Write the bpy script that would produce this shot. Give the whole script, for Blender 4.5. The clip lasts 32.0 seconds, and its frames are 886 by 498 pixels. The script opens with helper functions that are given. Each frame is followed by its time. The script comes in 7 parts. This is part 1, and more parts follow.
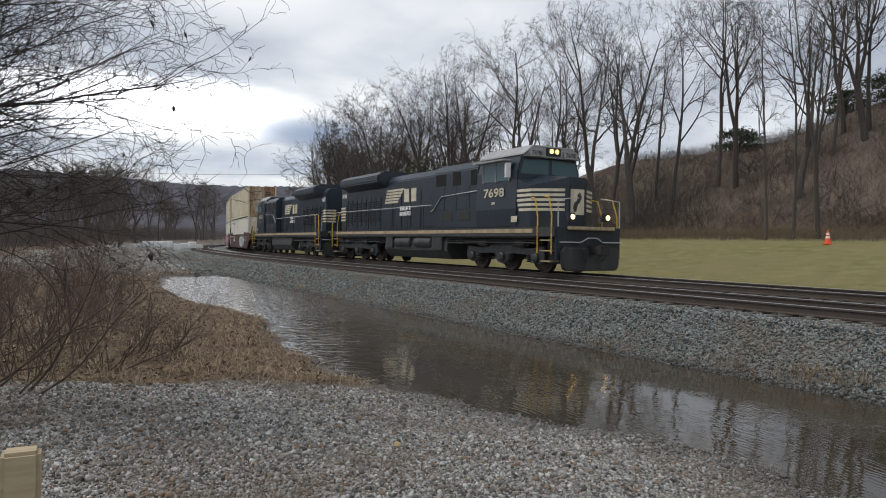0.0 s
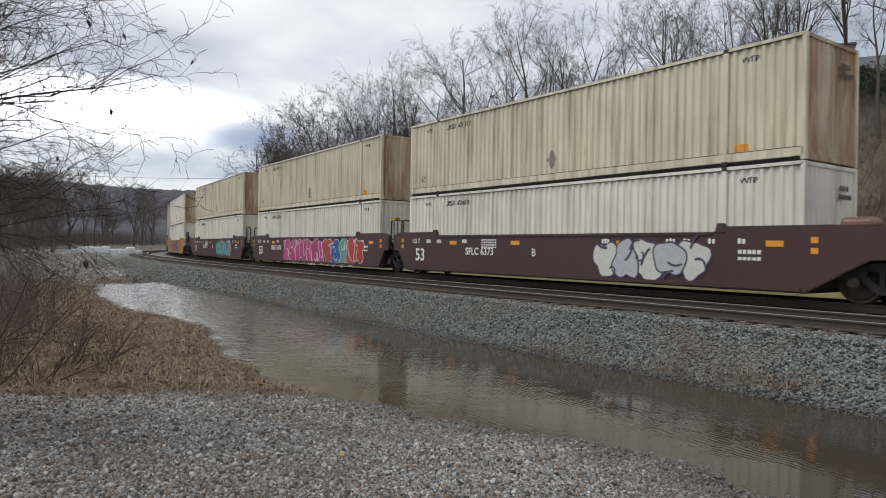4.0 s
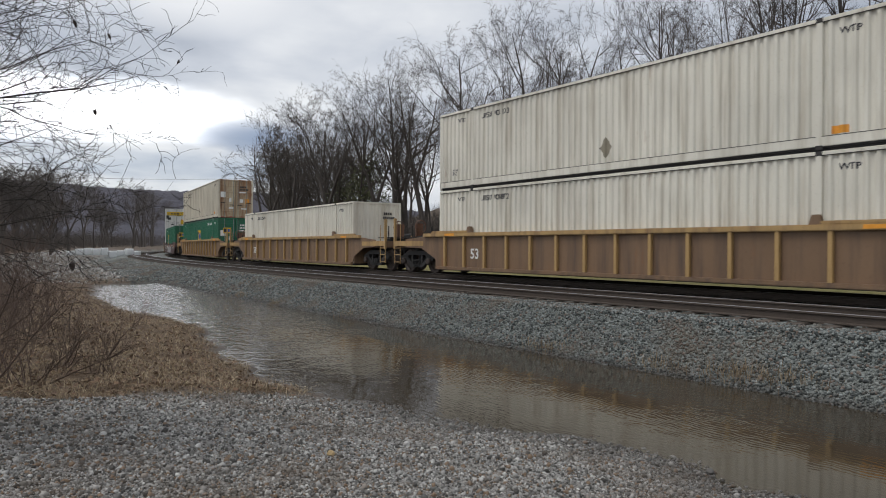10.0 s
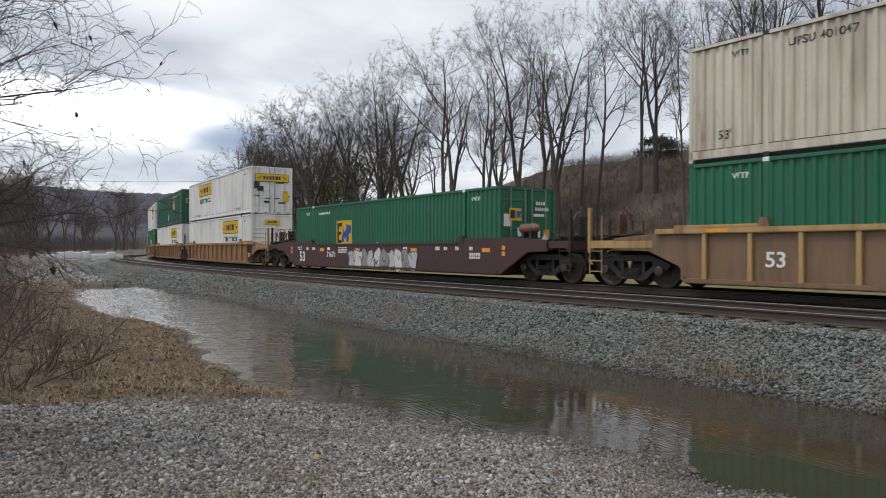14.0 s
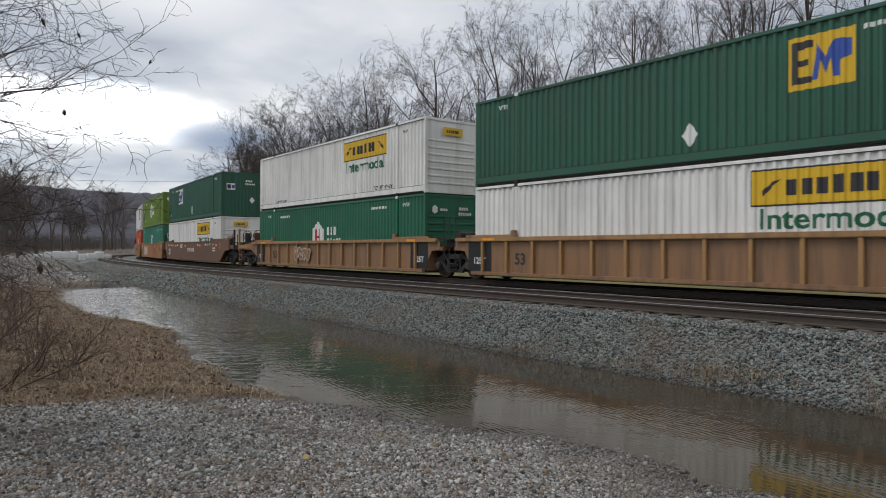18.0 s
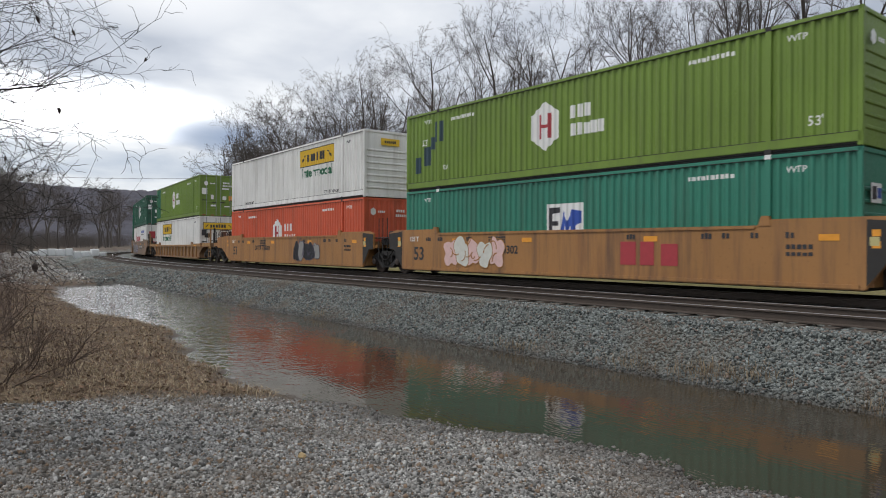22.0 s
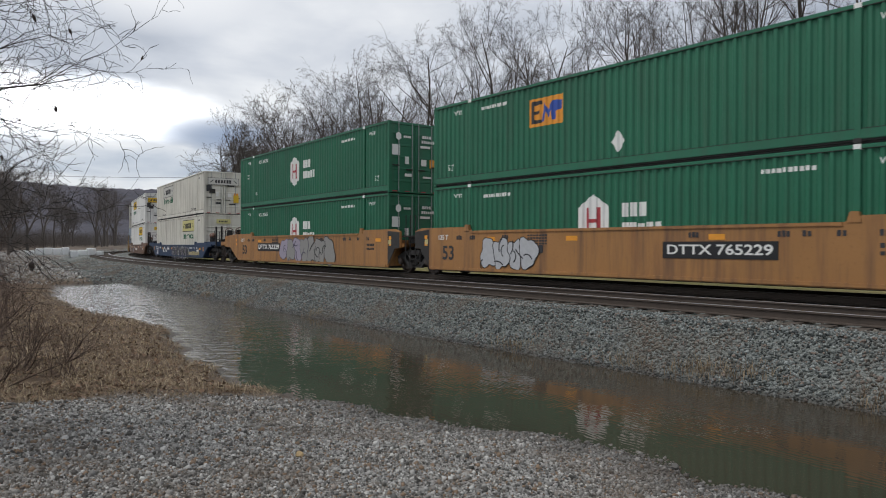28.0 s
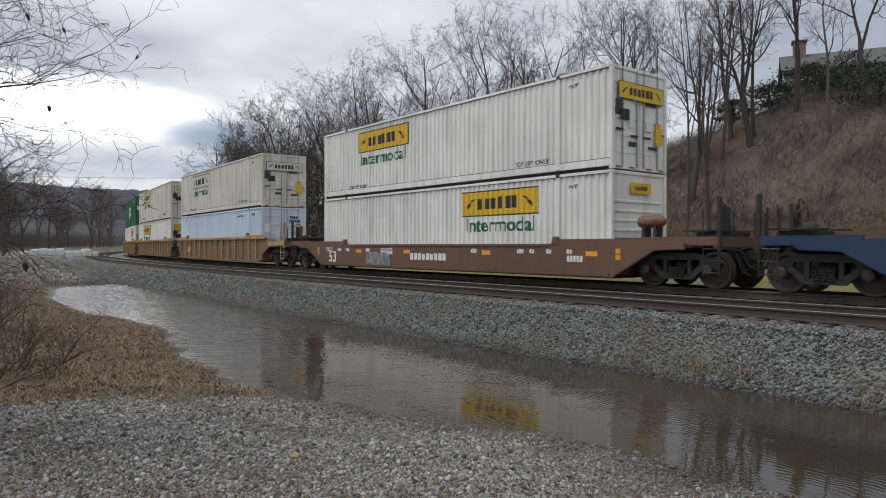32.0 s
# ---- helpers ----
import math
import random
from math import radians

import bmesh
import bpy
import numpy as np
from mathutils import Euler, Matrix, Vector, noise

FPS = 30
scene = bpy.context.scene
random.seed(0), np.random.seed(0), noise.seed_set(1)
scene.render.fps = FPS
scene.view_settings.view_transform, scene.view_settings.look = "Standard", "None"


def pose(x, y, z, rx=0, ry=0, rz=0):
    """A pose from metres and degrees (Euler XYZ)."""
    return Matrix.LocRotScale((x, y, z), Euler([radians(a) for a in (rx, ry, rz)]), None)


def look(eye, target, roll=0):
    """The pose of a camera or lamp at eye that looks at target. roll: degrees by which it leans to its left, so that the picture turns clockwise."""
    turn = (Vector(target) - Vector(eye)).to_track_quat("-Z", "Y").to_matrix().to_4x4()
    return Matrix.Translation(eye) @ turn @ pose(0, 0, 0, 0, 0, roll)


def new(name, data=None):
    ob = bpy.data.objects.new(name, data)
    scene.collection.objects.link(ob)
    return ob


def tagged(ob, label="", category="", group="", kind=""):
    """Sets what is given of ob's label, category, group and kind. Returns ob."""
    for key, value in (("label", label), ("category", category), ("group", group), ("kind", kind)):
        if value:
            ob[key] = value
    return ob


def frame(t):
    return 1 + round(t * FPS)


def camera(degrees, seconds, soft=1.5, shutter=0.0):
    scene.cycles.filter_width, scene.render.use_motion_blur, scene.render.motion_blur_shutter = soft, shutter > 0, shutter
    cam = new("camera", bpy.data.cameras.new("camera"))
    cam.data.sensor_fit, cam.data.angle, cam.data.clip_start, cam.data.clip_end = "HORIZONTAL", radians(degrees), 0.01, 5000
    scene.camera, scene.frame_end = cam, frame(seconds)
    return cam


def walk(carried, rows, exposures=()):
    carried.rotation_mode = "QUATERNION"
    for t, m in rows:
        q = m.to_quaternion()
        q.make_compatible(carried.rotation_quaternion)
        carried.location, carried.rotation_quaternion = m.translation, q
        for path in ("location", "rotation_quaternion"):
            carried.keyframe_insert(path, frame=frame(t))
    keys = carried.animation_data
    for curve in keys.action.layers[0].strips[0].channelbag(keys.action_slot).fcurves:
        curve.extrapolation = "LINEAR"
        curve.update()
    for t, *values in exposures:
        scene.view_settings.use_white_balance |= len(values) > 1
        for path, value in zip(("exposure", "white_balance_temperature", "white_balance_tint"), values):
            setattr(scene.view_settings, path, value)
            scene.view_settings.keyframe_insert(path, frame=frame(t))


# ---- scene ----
# ---- camera and its walk ----
cam = camera(65.34, 32.0, soft=1.0, shutter=0.09)
EYE = (0.0, 0.0, 2.0)
# seconds, sideways, ahead, up (metres from EYE), yaw, pitch, roll (degrees)
PATH = [
    (0, -0.118, -0.010, -0.012, 0.997, -0.531, -0.797),
    (0.5, -0.115, -0.043, -0.004, 0.679, -0.494, -0.959),
    (1, -0.107, -0.018, -0.015, 0.388, -0.355, -0.816),
    (1.5, -0.119, -0.010, -0.006, 0.155, -0.122, -1.034),
    (2, -0.117, -0.053, 0.003, -0.524, -0.038, -1.024),
    (2.5, -0.104, -0.024, -0.013, -1.048, 0.044, -0.856),
    (3, -0.117, -0.010, -0.007, -1.428, 0.115, -1.217),
    (3.5, -0.110, -0.031, 0.008, -2.154, 0.126, -1.129),
    (5.5, -0.108, -0.001, -0.001, -6.774, -0.488, -1.242),
    (6, 0.016, -0.021, 0.004, -6.555, -0.439, -1.871),
    (6.5, 0.013, -0.016, 0.001, -4.935, -0.726, -0.691),
    (7, 0.001, -0.004, -0.001, -3.907, -0.570, -0.585),
    (7.5, -0.001, -0.001, -0.001, -3.372, -0.380, -0.670),
    (8, 0.001, -0.008, -0.000, -2.938, -0.303, -0.351),
    (8.5, 0.004, -0.005, 0.003, -2.924, -0.392, -0.571),
    (9, 0.004, -0.000, 0.001, -2.815, -0.339, -0.321),
    (9.5, -0.004, 0.008, -0.001, -3.049, -0.264, -0.353),
    (10, -0.003, -0.001, 0.000, -3.406, -0.134, -0.297),
    (10.5, -0.001, -0.009, 0.003, -3.559, -0.006, -0.421),
    (11, -0.003, -0.016, 0.003, -3.739, 0.040, -0.387),
    (11.5, -0.006, -0.011, 0.003, -4.086, 0.085, -0.289),
    (12, -0.004, 0.002, 0.001, -4.336, 0.131, -0.199),
    (12.5, -0.004, 0.002, -0.000, -4.477, 0.183, -0.091),
    (13, -0.004, -0.007, 0.005, -4.591, 0.167, -0.121),
    (13.5, -0.001, -0.007, 0.002, -4.573, 0.161, -0.046),
    (14, -0.004, -0.005, 0.006, -4.638, 0.028, -0.068),
    (14.5, -0.005, -0.001, 0.001, -4.722, 0.067, -0.177),
    (16.5, -0.004, -0.011, 0.004, -5.226, 0.062, -0.156),
    (17, -0.001, -0.008, 0.002, -5.308, 0.002, 0.063),
    (17.5, 0.001, -0.008, 0.002, -5.349, 0.037, -0.041),
    (18, -0.004, -0.002, -0.002, -5.427, 0.088, -0.214),
    (18.5, -0.004, -0.009, 0.000, -5.528, 0.130, -0.284),
    (19, -0.004, 0.002, -0.002, -5.637, 0.176, -0.226),
    (19.5, -0.001, -0.009, 0.007, -5.738, 0.120, -0.024),
    (20, 0.001, 0.000, 0.002, -5.719, 0.082, 0.043),
    (20.5, 0.002, -0.018, 0.003, -5.630, -0.016, -0.015),
    (21, -0.000, -0.009, 0.000, -5.685, -0.045, -0.013),
    (21.5, 0.000, -0.009, 0.004, -5.717, -0.076, -0.149),
    (22, -0.000, -0.003, 0.005, -5.722, -0.107, -0.248),
    (22.5, -0.002, 0.004, 0.002, -5.791, -0.152, -0.219),
    (23, -0.001, 0.001, -0.002, -5.853, -0.245, -0.135),
    (23.5, -0.003, 0.007, 0.000, -6.152, -0.257, -0.136),
    (24, -0.002, 0.015, -0.004, -6.274, -0.237, -0.111),
    (24.5, -0.004, 0.008, -0.000, -6.346, -0.217, -0.037),
    (25, 0.000, -0.002, 0.000, -6.308, -0.194, 0.079),
    (25.5, -0.001, -0.001, -0.002, -6.295, -0.180, -0.022),
    (26, 0.000, 0.003, -0.000, -6.168, -0.232, -0.115),
    (26.5, -0.000, -0.009, 0.004, -6.029, -0.233, -0.303),
    (28.5, -0.003, -0.007, 0.003, -5.885, -0.165, -0.107),
    (29, -0.002, 0.006, -0.002, -5.891, -0.078, 0.072),
    (29.5, -0.003, -0.001, 0.001, -5.992, -0.014, 0.037),
    (30, -0.002, 0.001, 0.002, -6.064, -0.023, 0.126),
    (30.5, -0.003, 0.016, 0.001, -6.109, -0.059, 0.037),
    (31, -0.002, 0.007, 0.001, -6.115, -0.122, -0.133),
    (31.5, -0.002, 0.014, 0.002, -6.209, -0.176, -0.112),
    (32, -0.003, 0.013, -0.002, -6.278, -0.183, -0.126),
]

# seconds, stops: the camera dims its picture while pale boxes fill it
EXPOSURE = [(0, 0.22), (1, 0.32), (2, 0.34), (3, 0.36), (5, 0.15), (6, 0.06), (7, 0.12), (12, 0.10), (13, 0.33), (14, 0.28), (16, 0.15), (17, 0.10), (18, 0.08), (19, 0.29), (20, 0.34), (21, 0.16), (22, 0.27), (23, 0.08), (24, 0.06), (25, 0.03), (26.5, 0.08), (28.5, 0.24), (29, 0.38), (30, 0.34), (31, 0.14), (32, 0.16)]


def aim(x, y, z, yaw, pitch, roll):
    return (pose(EYE[0] + x, EYE[1] + y, EYE[2] + z, 0, 0, yaw) @ pose(0, 0, 0, pitch, 0, 0)
            @ pose(0, 0, 0, 0, roll, 0) @ pose(0, 0, 0, 90, 0, 0))


walk(cam, [(r[0], aim(*r[1:])) for r in PATH], EXPOSURE)

# ---- sky and sun ----
SUN_AZ, SUN_EL = 98.0, 60.0      # degrees left of straight ahead, above the horizon
world = bpy.data.worlds.new("overcast_sky")
scene.world = world
world.use_nodes = True


def wn(kind, **values):
    n = world.node_tree.nodes.new(kind)
    for key, value in values.items():
        if key in n.inputs:
            n.inputs[key].default_value = value
    return n


def build_sky():
    tree = world.node_tree
    tree.nodes.clear()
    link = tree.links.new
    co = wn("ShaderNodeTexCoord")
    sky = wn("ShaderNodeTexSky")
    sky.sky_type, sky.sun_disc = "NISHITA", False
    sky.sun_elevation, sky.sun_rotation = radians(SUN_EL), radians(-SUN_AZ)
    sky_dim = wn("ShaderNodeVectorMath")
    sky_dim.operation = "SCALE"
    sky_dim.inputs["Scale"].default_value = 0.11
    link(sky.outputs[0], sky_dim.inputs[0])
    # cloud layer: the direction spread on a plane overhead
    sep = wn("ShaderNodeSeparateXYZ")
    link(co.outputs["Generated"], sep.inputs[0])

    def math_node(op, a, b=None, clamp=False):
        n = wn("ShaderNodeMath")
        n.operation, n.use_clamp = op, clamp
        for i, v in enumerate((a, b)):
            if v is None:
                continue
            if isinstance(v, (int, float)):
                n.inputs[i].default_value = v
            else:
                link(v, n.inputs[i])
        return n.outputs[0]

    up = math_node("MAXIMUM", sep.outputs[2], 0.0)
    down = math_node("ADD", up, 0.16)
    px = math_node("DIVIDE", sep.outputs[0], down)
    py = math_node("DIVIDE", sep.outputs[1], down)
    flat = wn("ShaderNodeCombineXYZ")
    link(px, flat.inputs[0])
    link(py, flat.inputs[1])
    big = wn("ShaderNodeTexNoise", Scale=0.75, Detail=5.0, Roughness=0.5, Distortion=0.5)
    link(flat.outputs[0], big.inputs["Vector"])
    fine = wn("ShaderNodeTexNoise", Scale=1.9, Detail=6.0, Roughness=0.55, Distortion=0.2)
    link(flat.outputs[0], fine.inputs["Vector"])
    mixed = math_node("ADD", math_node("MULTIPLY", big.outputs[0], 0.72), math_node("MULTIPLY", fine.outputs[0], 0.28))
    shade = wn("ShaderNodeValToRGB")
    ramp = shade.color_ramp
    ramp.elements[0].position, ramp.elements[0].color = 0.37, (0.37, 0.405, 0.47, 1)
    ramp.elements[1].position, ramp.elements[1].color = 0.62, (0.87, 0.88, 0.89, 1)
    mid = ramp.elements.new(0.49)
    mid.color = (0.60, 0.63, 0.685, 1)
    link(mixed, shade.inputs[0])

    def spot(az, el, width, height):
        """1 at a place of the sky, falling to 0 round it."""
        a, e = radians(az), radians(el)
        away = wn("ShaderNodeVectorMath")
        away.operation = "SUBTRACT"
        away.inputs[1].default_value = (-math.sin(a) * math.cos(e), math.cos(a) * math.cos(e), math.sin(e))
        link(co.outputs["Generated"], away.inputs[0])
        parts = wn("ShaderNodeSeparateXYZ")
        link(away.outputs[0], parts.inputs[0])
        sx = math_node("MULTIPLY", parts.outputs[0], 1 / width)
        sz = math_node("MULTIPLY", parts.outputs[2], 1 / height)
        r = math_node("ADD", math_node("MULTIPLY", sx, sx), math_node("MULTIPLY", sz, sz))
        wob = math_node("MULTIPLY", math_node("SUBTRACT", fine.outputs[0], 0.5), 1.8)
        r = math_node("ADD", r, wob)
        return math_node("SUBTRACT", 1.0, r, True)

    def blend(base, colour, factor):
        n = wn("ShaderNodeMix")
        n.data_type = "RGBA"
        link(factor, n.inputs[0])
        link(base, n.inputs[6])
        n.inputs[7].default_value = (*colour, 1)
        return n.outputs[2]

    glow = blend(shade.outputs[0], (0.95, 0.95, 0.95), math_node("MULTIPLY", spot(17.0, 19.5, 0.16, 0.06), 0.8))
    bright = spot(24.5, 9.9, 0.27, 0.05)
    glow = blend(glow, (4.2, 4.24, 4.3), math_node("MULTIPLY", math_node("POWER", bright, 2.2), 0.8))
    gap = math_node("MULTIPLY", spot(12.3, 8.8, 0.085, 0.026), 0.85)
    gap2 = math_node("MULTIPLY", spot(18.0, 6.2, 0.26, 0.024), 0.6)
    glow = blend(glow, (0.22, 0.29, 0.43), gap)
    glow = blend(glow, (0.34, 0.41, 0.52), gap2)
    thin = wn("ShaderNodeMix")
    thin.data_type = "RGBA"
    thin.inputs[0].default_value = 0.90
    link(sky_dim.outputs[0], thin.inputs[6])
    link(glow, thin.inputs[7])
    back = wn("ShaderNodeBackground", Strength=1.0)
    link(thin.outputs[2], back.inputs[0])
    out = wn("ShaderNodeOutputWorld")
    link(back.outputs[0], out.inputs[0])


build_sky()
sun_data = bpy.data.lights.new("sun", "SUN")
sun_data.energy, sun_data.angle, sun_data.color = 1.5, radians(30), (1.0, 0.97, 0.92)
sun = new("sun", sun_data)
a_, e_ = radians(SUN_AZ), radians(SUN_EL)
sun.matrix_world = look((0, 0, 60), (60 * math.sin(a_) * math.cos(e_), -60 * math.cos(a_) * math.cos(e_), 60 - 60 * math.sin(e_)))


# ---- materials ----
class Mat:
    """A small builder for node materials."""

    def __init__(self, name):
        self.m = bpy.data.materials.new(name)
        self.m.use_nodes = True
        self.t = self.m.node_tree
        self.b = self.t.nodes["Principled BSDF"]
        self.co = self.t.nodes.new("ShaderNodeTexCoord").outputs["Object"]

    def put(self, value, socket):
        if isinstance(value, (int, float)):
            socket.default_value = value
        elif isinstance(value, (tuple, list)):
            socket.default_value = (*value, 1) if len(socket.default_value) == 4 and len(value) == 3 else value
        else:
            self.t.links.new(value, socket)

    def node(self, kind, **values):
        n = self.t.nodes.new(kind)
        for key, value in values.items():
            self.put(value, n.inputs[key])
        return n

    def stretch(self, x, y, z, source=None):
        n = self.node("ShaderNodeMapping")
        self.put(source if source is not None else self.co, n.inputs["Vector"])
        n.inputs["Scale"].default_value = (x, y, z)
        return n.outputs[0]

    def noise(self, scale, detail=4.0, rough=0.55, at=None, distort=0.0):
        return self.node("ShaderNodeTexNoise", Vector=at if at is not None else self.co, Scale=scale, Detail=detail, Roughness=rough, Distortion=distort).outputs[0]

    def cells(self, scale, at=None, out=1):
        return self.node("ShaderNodeTexVoronoi", Vector=at if at is not None else self.co, Scale=scale).outputs[out]

    def math(self, op, a, b=0.0, clamp=False):
        n = self.t.nodes.new("ShaderNodeMath")
        n.operation, n.use_clamp = op, clamp
        self.put(a, n.inputs[0])
        self.put(b, n.inputs[1])
        return n.outputs[0]

    def span(self, value, low, high, a=0.0, b=1.0):
        n = self.t.nodes.new("ShaderNodeMapRange")
        for i, v in enumerate((value, low, high, a, b)):
            self.put(v, n.inputs[i])
        return n.outputs[0]

    def mix(self, factor, a, b):
        n = self.t.nodes.new("ShaderNodeMix")
        n.data_type = "RGBA"
        self.put(factor, n.inputs[0])
        self.put(a, n.inputs[6])
        self.put(b, n.inputs[7])
        return n.outputs[2]

    def attr(self, name):
        n = self.t.nodes.new("ShaderNodeAttribute")
        n.attribute_name = name
        return n.outputs["Fac"]

    def random(self):
        return self.t.nodes.new("ShaderNodeObjectInfo").outputs["Random"]

    def island(self):
        return self.t.nodes.new("ShaderNodeNewGeometry").outputs["Random Per Island"]

    def done(self, colour, rough=0.6, metal=0.0, bump=None, strength=0.3, depth=0.02, spec=0.5):
        self.put(colour, self.b.inputs["Base Color"])
        self.put(rough, self.b.inputs["Roughness"])
        self.put(metal, self.b.inputs["Metallic"])
        self.put(spec, self.b.inputs["Specular IOR Level"])
        if bump is not None:
            n = self.node("ShaderNodeBump", Height=bump, Strength=strength, Distance=depth)
            self.put(n.outputs[0], self.b.inputs["Normal"])
        return self.m


def paint(name, colour, dirt=(0.10, 0.075, 0.05), amount=0.35, rust=0.0, rough=0.45):
    """Weathered vehicle paint: faded patches, streaks running down, rust blooms."""
    m = Mat(name)
    fade = m.noise(0.35, 3)
    base = m.mix(m.span(fade, 0.3, 0.7), tuple(c * 0.86 for c in colour), tuple(min(1, c * 1.08) for c in colour))
    streak = m.noise(1.0, 6, 0.65, m.stretch(3.2, 3.2, 0.22))
    speck = m.noise(14.0, 5, 0.7)
    soil = m.math("MULTIPLY", m.span(streak, 0.46, 0.78), amount * 1.6, True)
    soil = m.math("MAXIMUM", soil, m.math("MULTIPLY", m.span(speck, 0.58, 0.75), amount * 0.7))
    base = m.mix(soil, base, dirt)
    if rust:
        bloom = m.noise(0.8, 7, 0.68, m.stretch(1.7, 1.7, 0.35), 0.6)
        base = m.mix(m.span(bloom, 0.66 - 0.26 * rust, 0.80 - 0.16 * rust, 0.0, 0.9), base, m.mix(speck, (0.13, 0.05, 0.02), (0.35, 0.15, 0.055)))
    return m.done(base, m.span(speck, 0.3, 0.7, rough - 0.08, rough + 0.2), 0.0, speck, 0.12, 0.004)


def plain(name, colour, rough=0.6, metal=0.0, vary=0.25, scale=6.0):
    m = Mat(name)
    n = m.noise(scale, 5, 0.6)
    return m.done(m.mix(n, tuple(c * (1 - vary) for c in colour), tuple(min(1, c * (1 + vary)) for c in colour)), m.span(n, 0.3, 0.7, max(0.05, rough - 0.1), min(1, rough + 0.1)), metal, n, 0.15, 0.005)


def glowing(name, colour, strength):
    m = Mat(name)
    m.put(colour, m.b.inputs["Emission Color"])
    m.b.inputs["Emission Strength"].default_value = strength
    return m.done(colour, 0.3)


# ---- mesh building ----
class Shape:
    """Collects faces for one mesh."""

    def __init__(self):
        self.v, self.f = [], []

    def add(self, verts, faces):
        k = len(self.v)
        self.v += [tuple(p) for p in verts]
        self.f += [tuple(i + k for i in q) for q in faces]
        return self

    def box(self, x0, x1, y0, y1, z0, z1):
        return self.add([(x, y, z) for x in (x0, x1) for y in (y0, y1) for z in (z0, z1)],
                        [(0, 1, 3, 2), (4, 6, 7, 5), (0, 4, 5, 1), (2, 3, 7, 6), (0, 2, 6, 4), (1, 5, 7, 3)])

    def prism(self, outline, axis, a, b):
        """An outline of (p, q) pushed along an axis: x: (y, z); y: (x, z); z: (x, y)."""
        n = len(outline)
        lay = {"x": lambda p, q, w: (w, p, q), "y": lambda p, q, w: (p, w, q), "z": lambda p, q, w: (p, q, w)}[axis]
        return self.add([lay(p, q, w) for w in (a, b) for p, q in outline],
                        [tuple(range(n)), tuple(range(2 * n - 1, n - 1, -1))] + [(i, (i + 1) % n, n + (i + 1) % n, n + i) for i in range(n)])

    def rod(self, p, q, r0, r1=None, n=8):
        r1 = r0 if r1 is None else r1
        p, q = Vector(p), Vector(q)
        d = (q - p).normalized()
        u = d.orthogonal().normalized()
        w = d.cross(u)
        ring = [(math.cos(2 * math.pi * i / n), math.sin(2 * math.pi * i / n)) for i in range(n)]
        return self.add([p + (u * c + w * s) * r0 for c, s in ring] + [q + (u * c + w * s) * r1 for c, s in ring],
                        [tuple(range(n - 1, -1, -1)), tuple(range(n, 2 * n))] + [(i, (i + 1) % n, n + (i + 1) % n, n + i) for i in range(n)])

    def bent(self, points, r, n=6):
        """One tube along a bent line."""
        pts = [Vector(p) for p in points]
        verts = []
        u = None
        for i, p in enumerate(pts):
            d = (pts[min(i + 1, len(pts) - 1)] - pts[max(i - 1, 0)]).normalized()
            if u is None:
                u = d.orthogonal().normalized()
            u = (u - d * u.dot(d)).normalized()
            w = d.cross(u)
            verts += [p + (u * math.cos(2 * math.pi * k / n) + w * math.sin(2 * math.pi * k / n)) * r for k in range(n)]
        faces = [(i * n + k, i * n + (k + 1) % n, (i + 1) * n + (k + 1) % n, (i + 1) * n + k) for i in range(len(pts) - 1) for k in range(n)]
        last = (len(pts) - 1) * n
        return self.add(verts, faces + [tuple(range(n - 1, -1, -1)), tuple(range(last, last + n))])

    def turned(self, profile, centre, axis="y", n=20):
        """A profile of (radius, along) spun round an axis."""
        c = Vector(centre)
        out = []
        for r, w in profile:
            for i in range(n):
                a = 2 * math.pi * i / n
                p = (r * math.cos(a), w, r * math.sin(a)) if axis == "y" else (w, r * math.cos(a), r * math.sin(a)) if axis == "x" else (r * math.cos(a), r * math.sin(a), w)
                out.append(c + Vector(p))
        faces = [(j * n + i, j * n + (i + 1) % n, (j + 1) * n + (i + 1) % n, (j + 1) * n + i) for j in range(len(profile) - 1) for i in range(n)]
        faces += [tuple(range(n - 1, -1, -1)), tuple(range((len(profile) - 1) * n, len(profile) * n))]
        return self.add(out, faces)

    def mesh(self, name, material, bevel=0.0, smooth=False):
        me = bpy.data.meshes.new(name)
        me.from_pydata(self.v, [], self.f)
        b = bmesh.new()
        b.from_mesh(me)
        bmesh.ops.recalc_face_normals(b, faces=b.faces)
        if bevel:
            sharp = [e for e in b.edges if len(e.link_faces) == 2 and e.calc_face_angle(0) > 0.6]
            bmesh.ops.bevel(b, geom=sharp, offset=bevel, segments=2, affect="EDGES", clamp_overlap=True)
        if smooth:
            for face in b.faces:
                face.smooth = True
        b.to_mesh(me)
        b.free()
        me.materials.append(material)
        return me


def part(name, shape, material, parent, label="", bevel=0.0, smooth=False):
    me = shape if isinstance(shape, bpy.types.Mesh) else shape.mesh(name, material, bevel, smooth)
    ob = new(name, me)
    ob.parent = parent
    if label:
        ob["label"] = label
    return ob


def thing(name, label, category, group="", kind=""):
    return tagged(new(name), label, category, group, kind)


def solid(name, shape, material, label, category, group="", kind="", bevel=0.0, smooth=False):
    return tagged(new(name, shape.mesh(name, material, bevel, smooth)), label, category, group, kind)


TEXT = {}


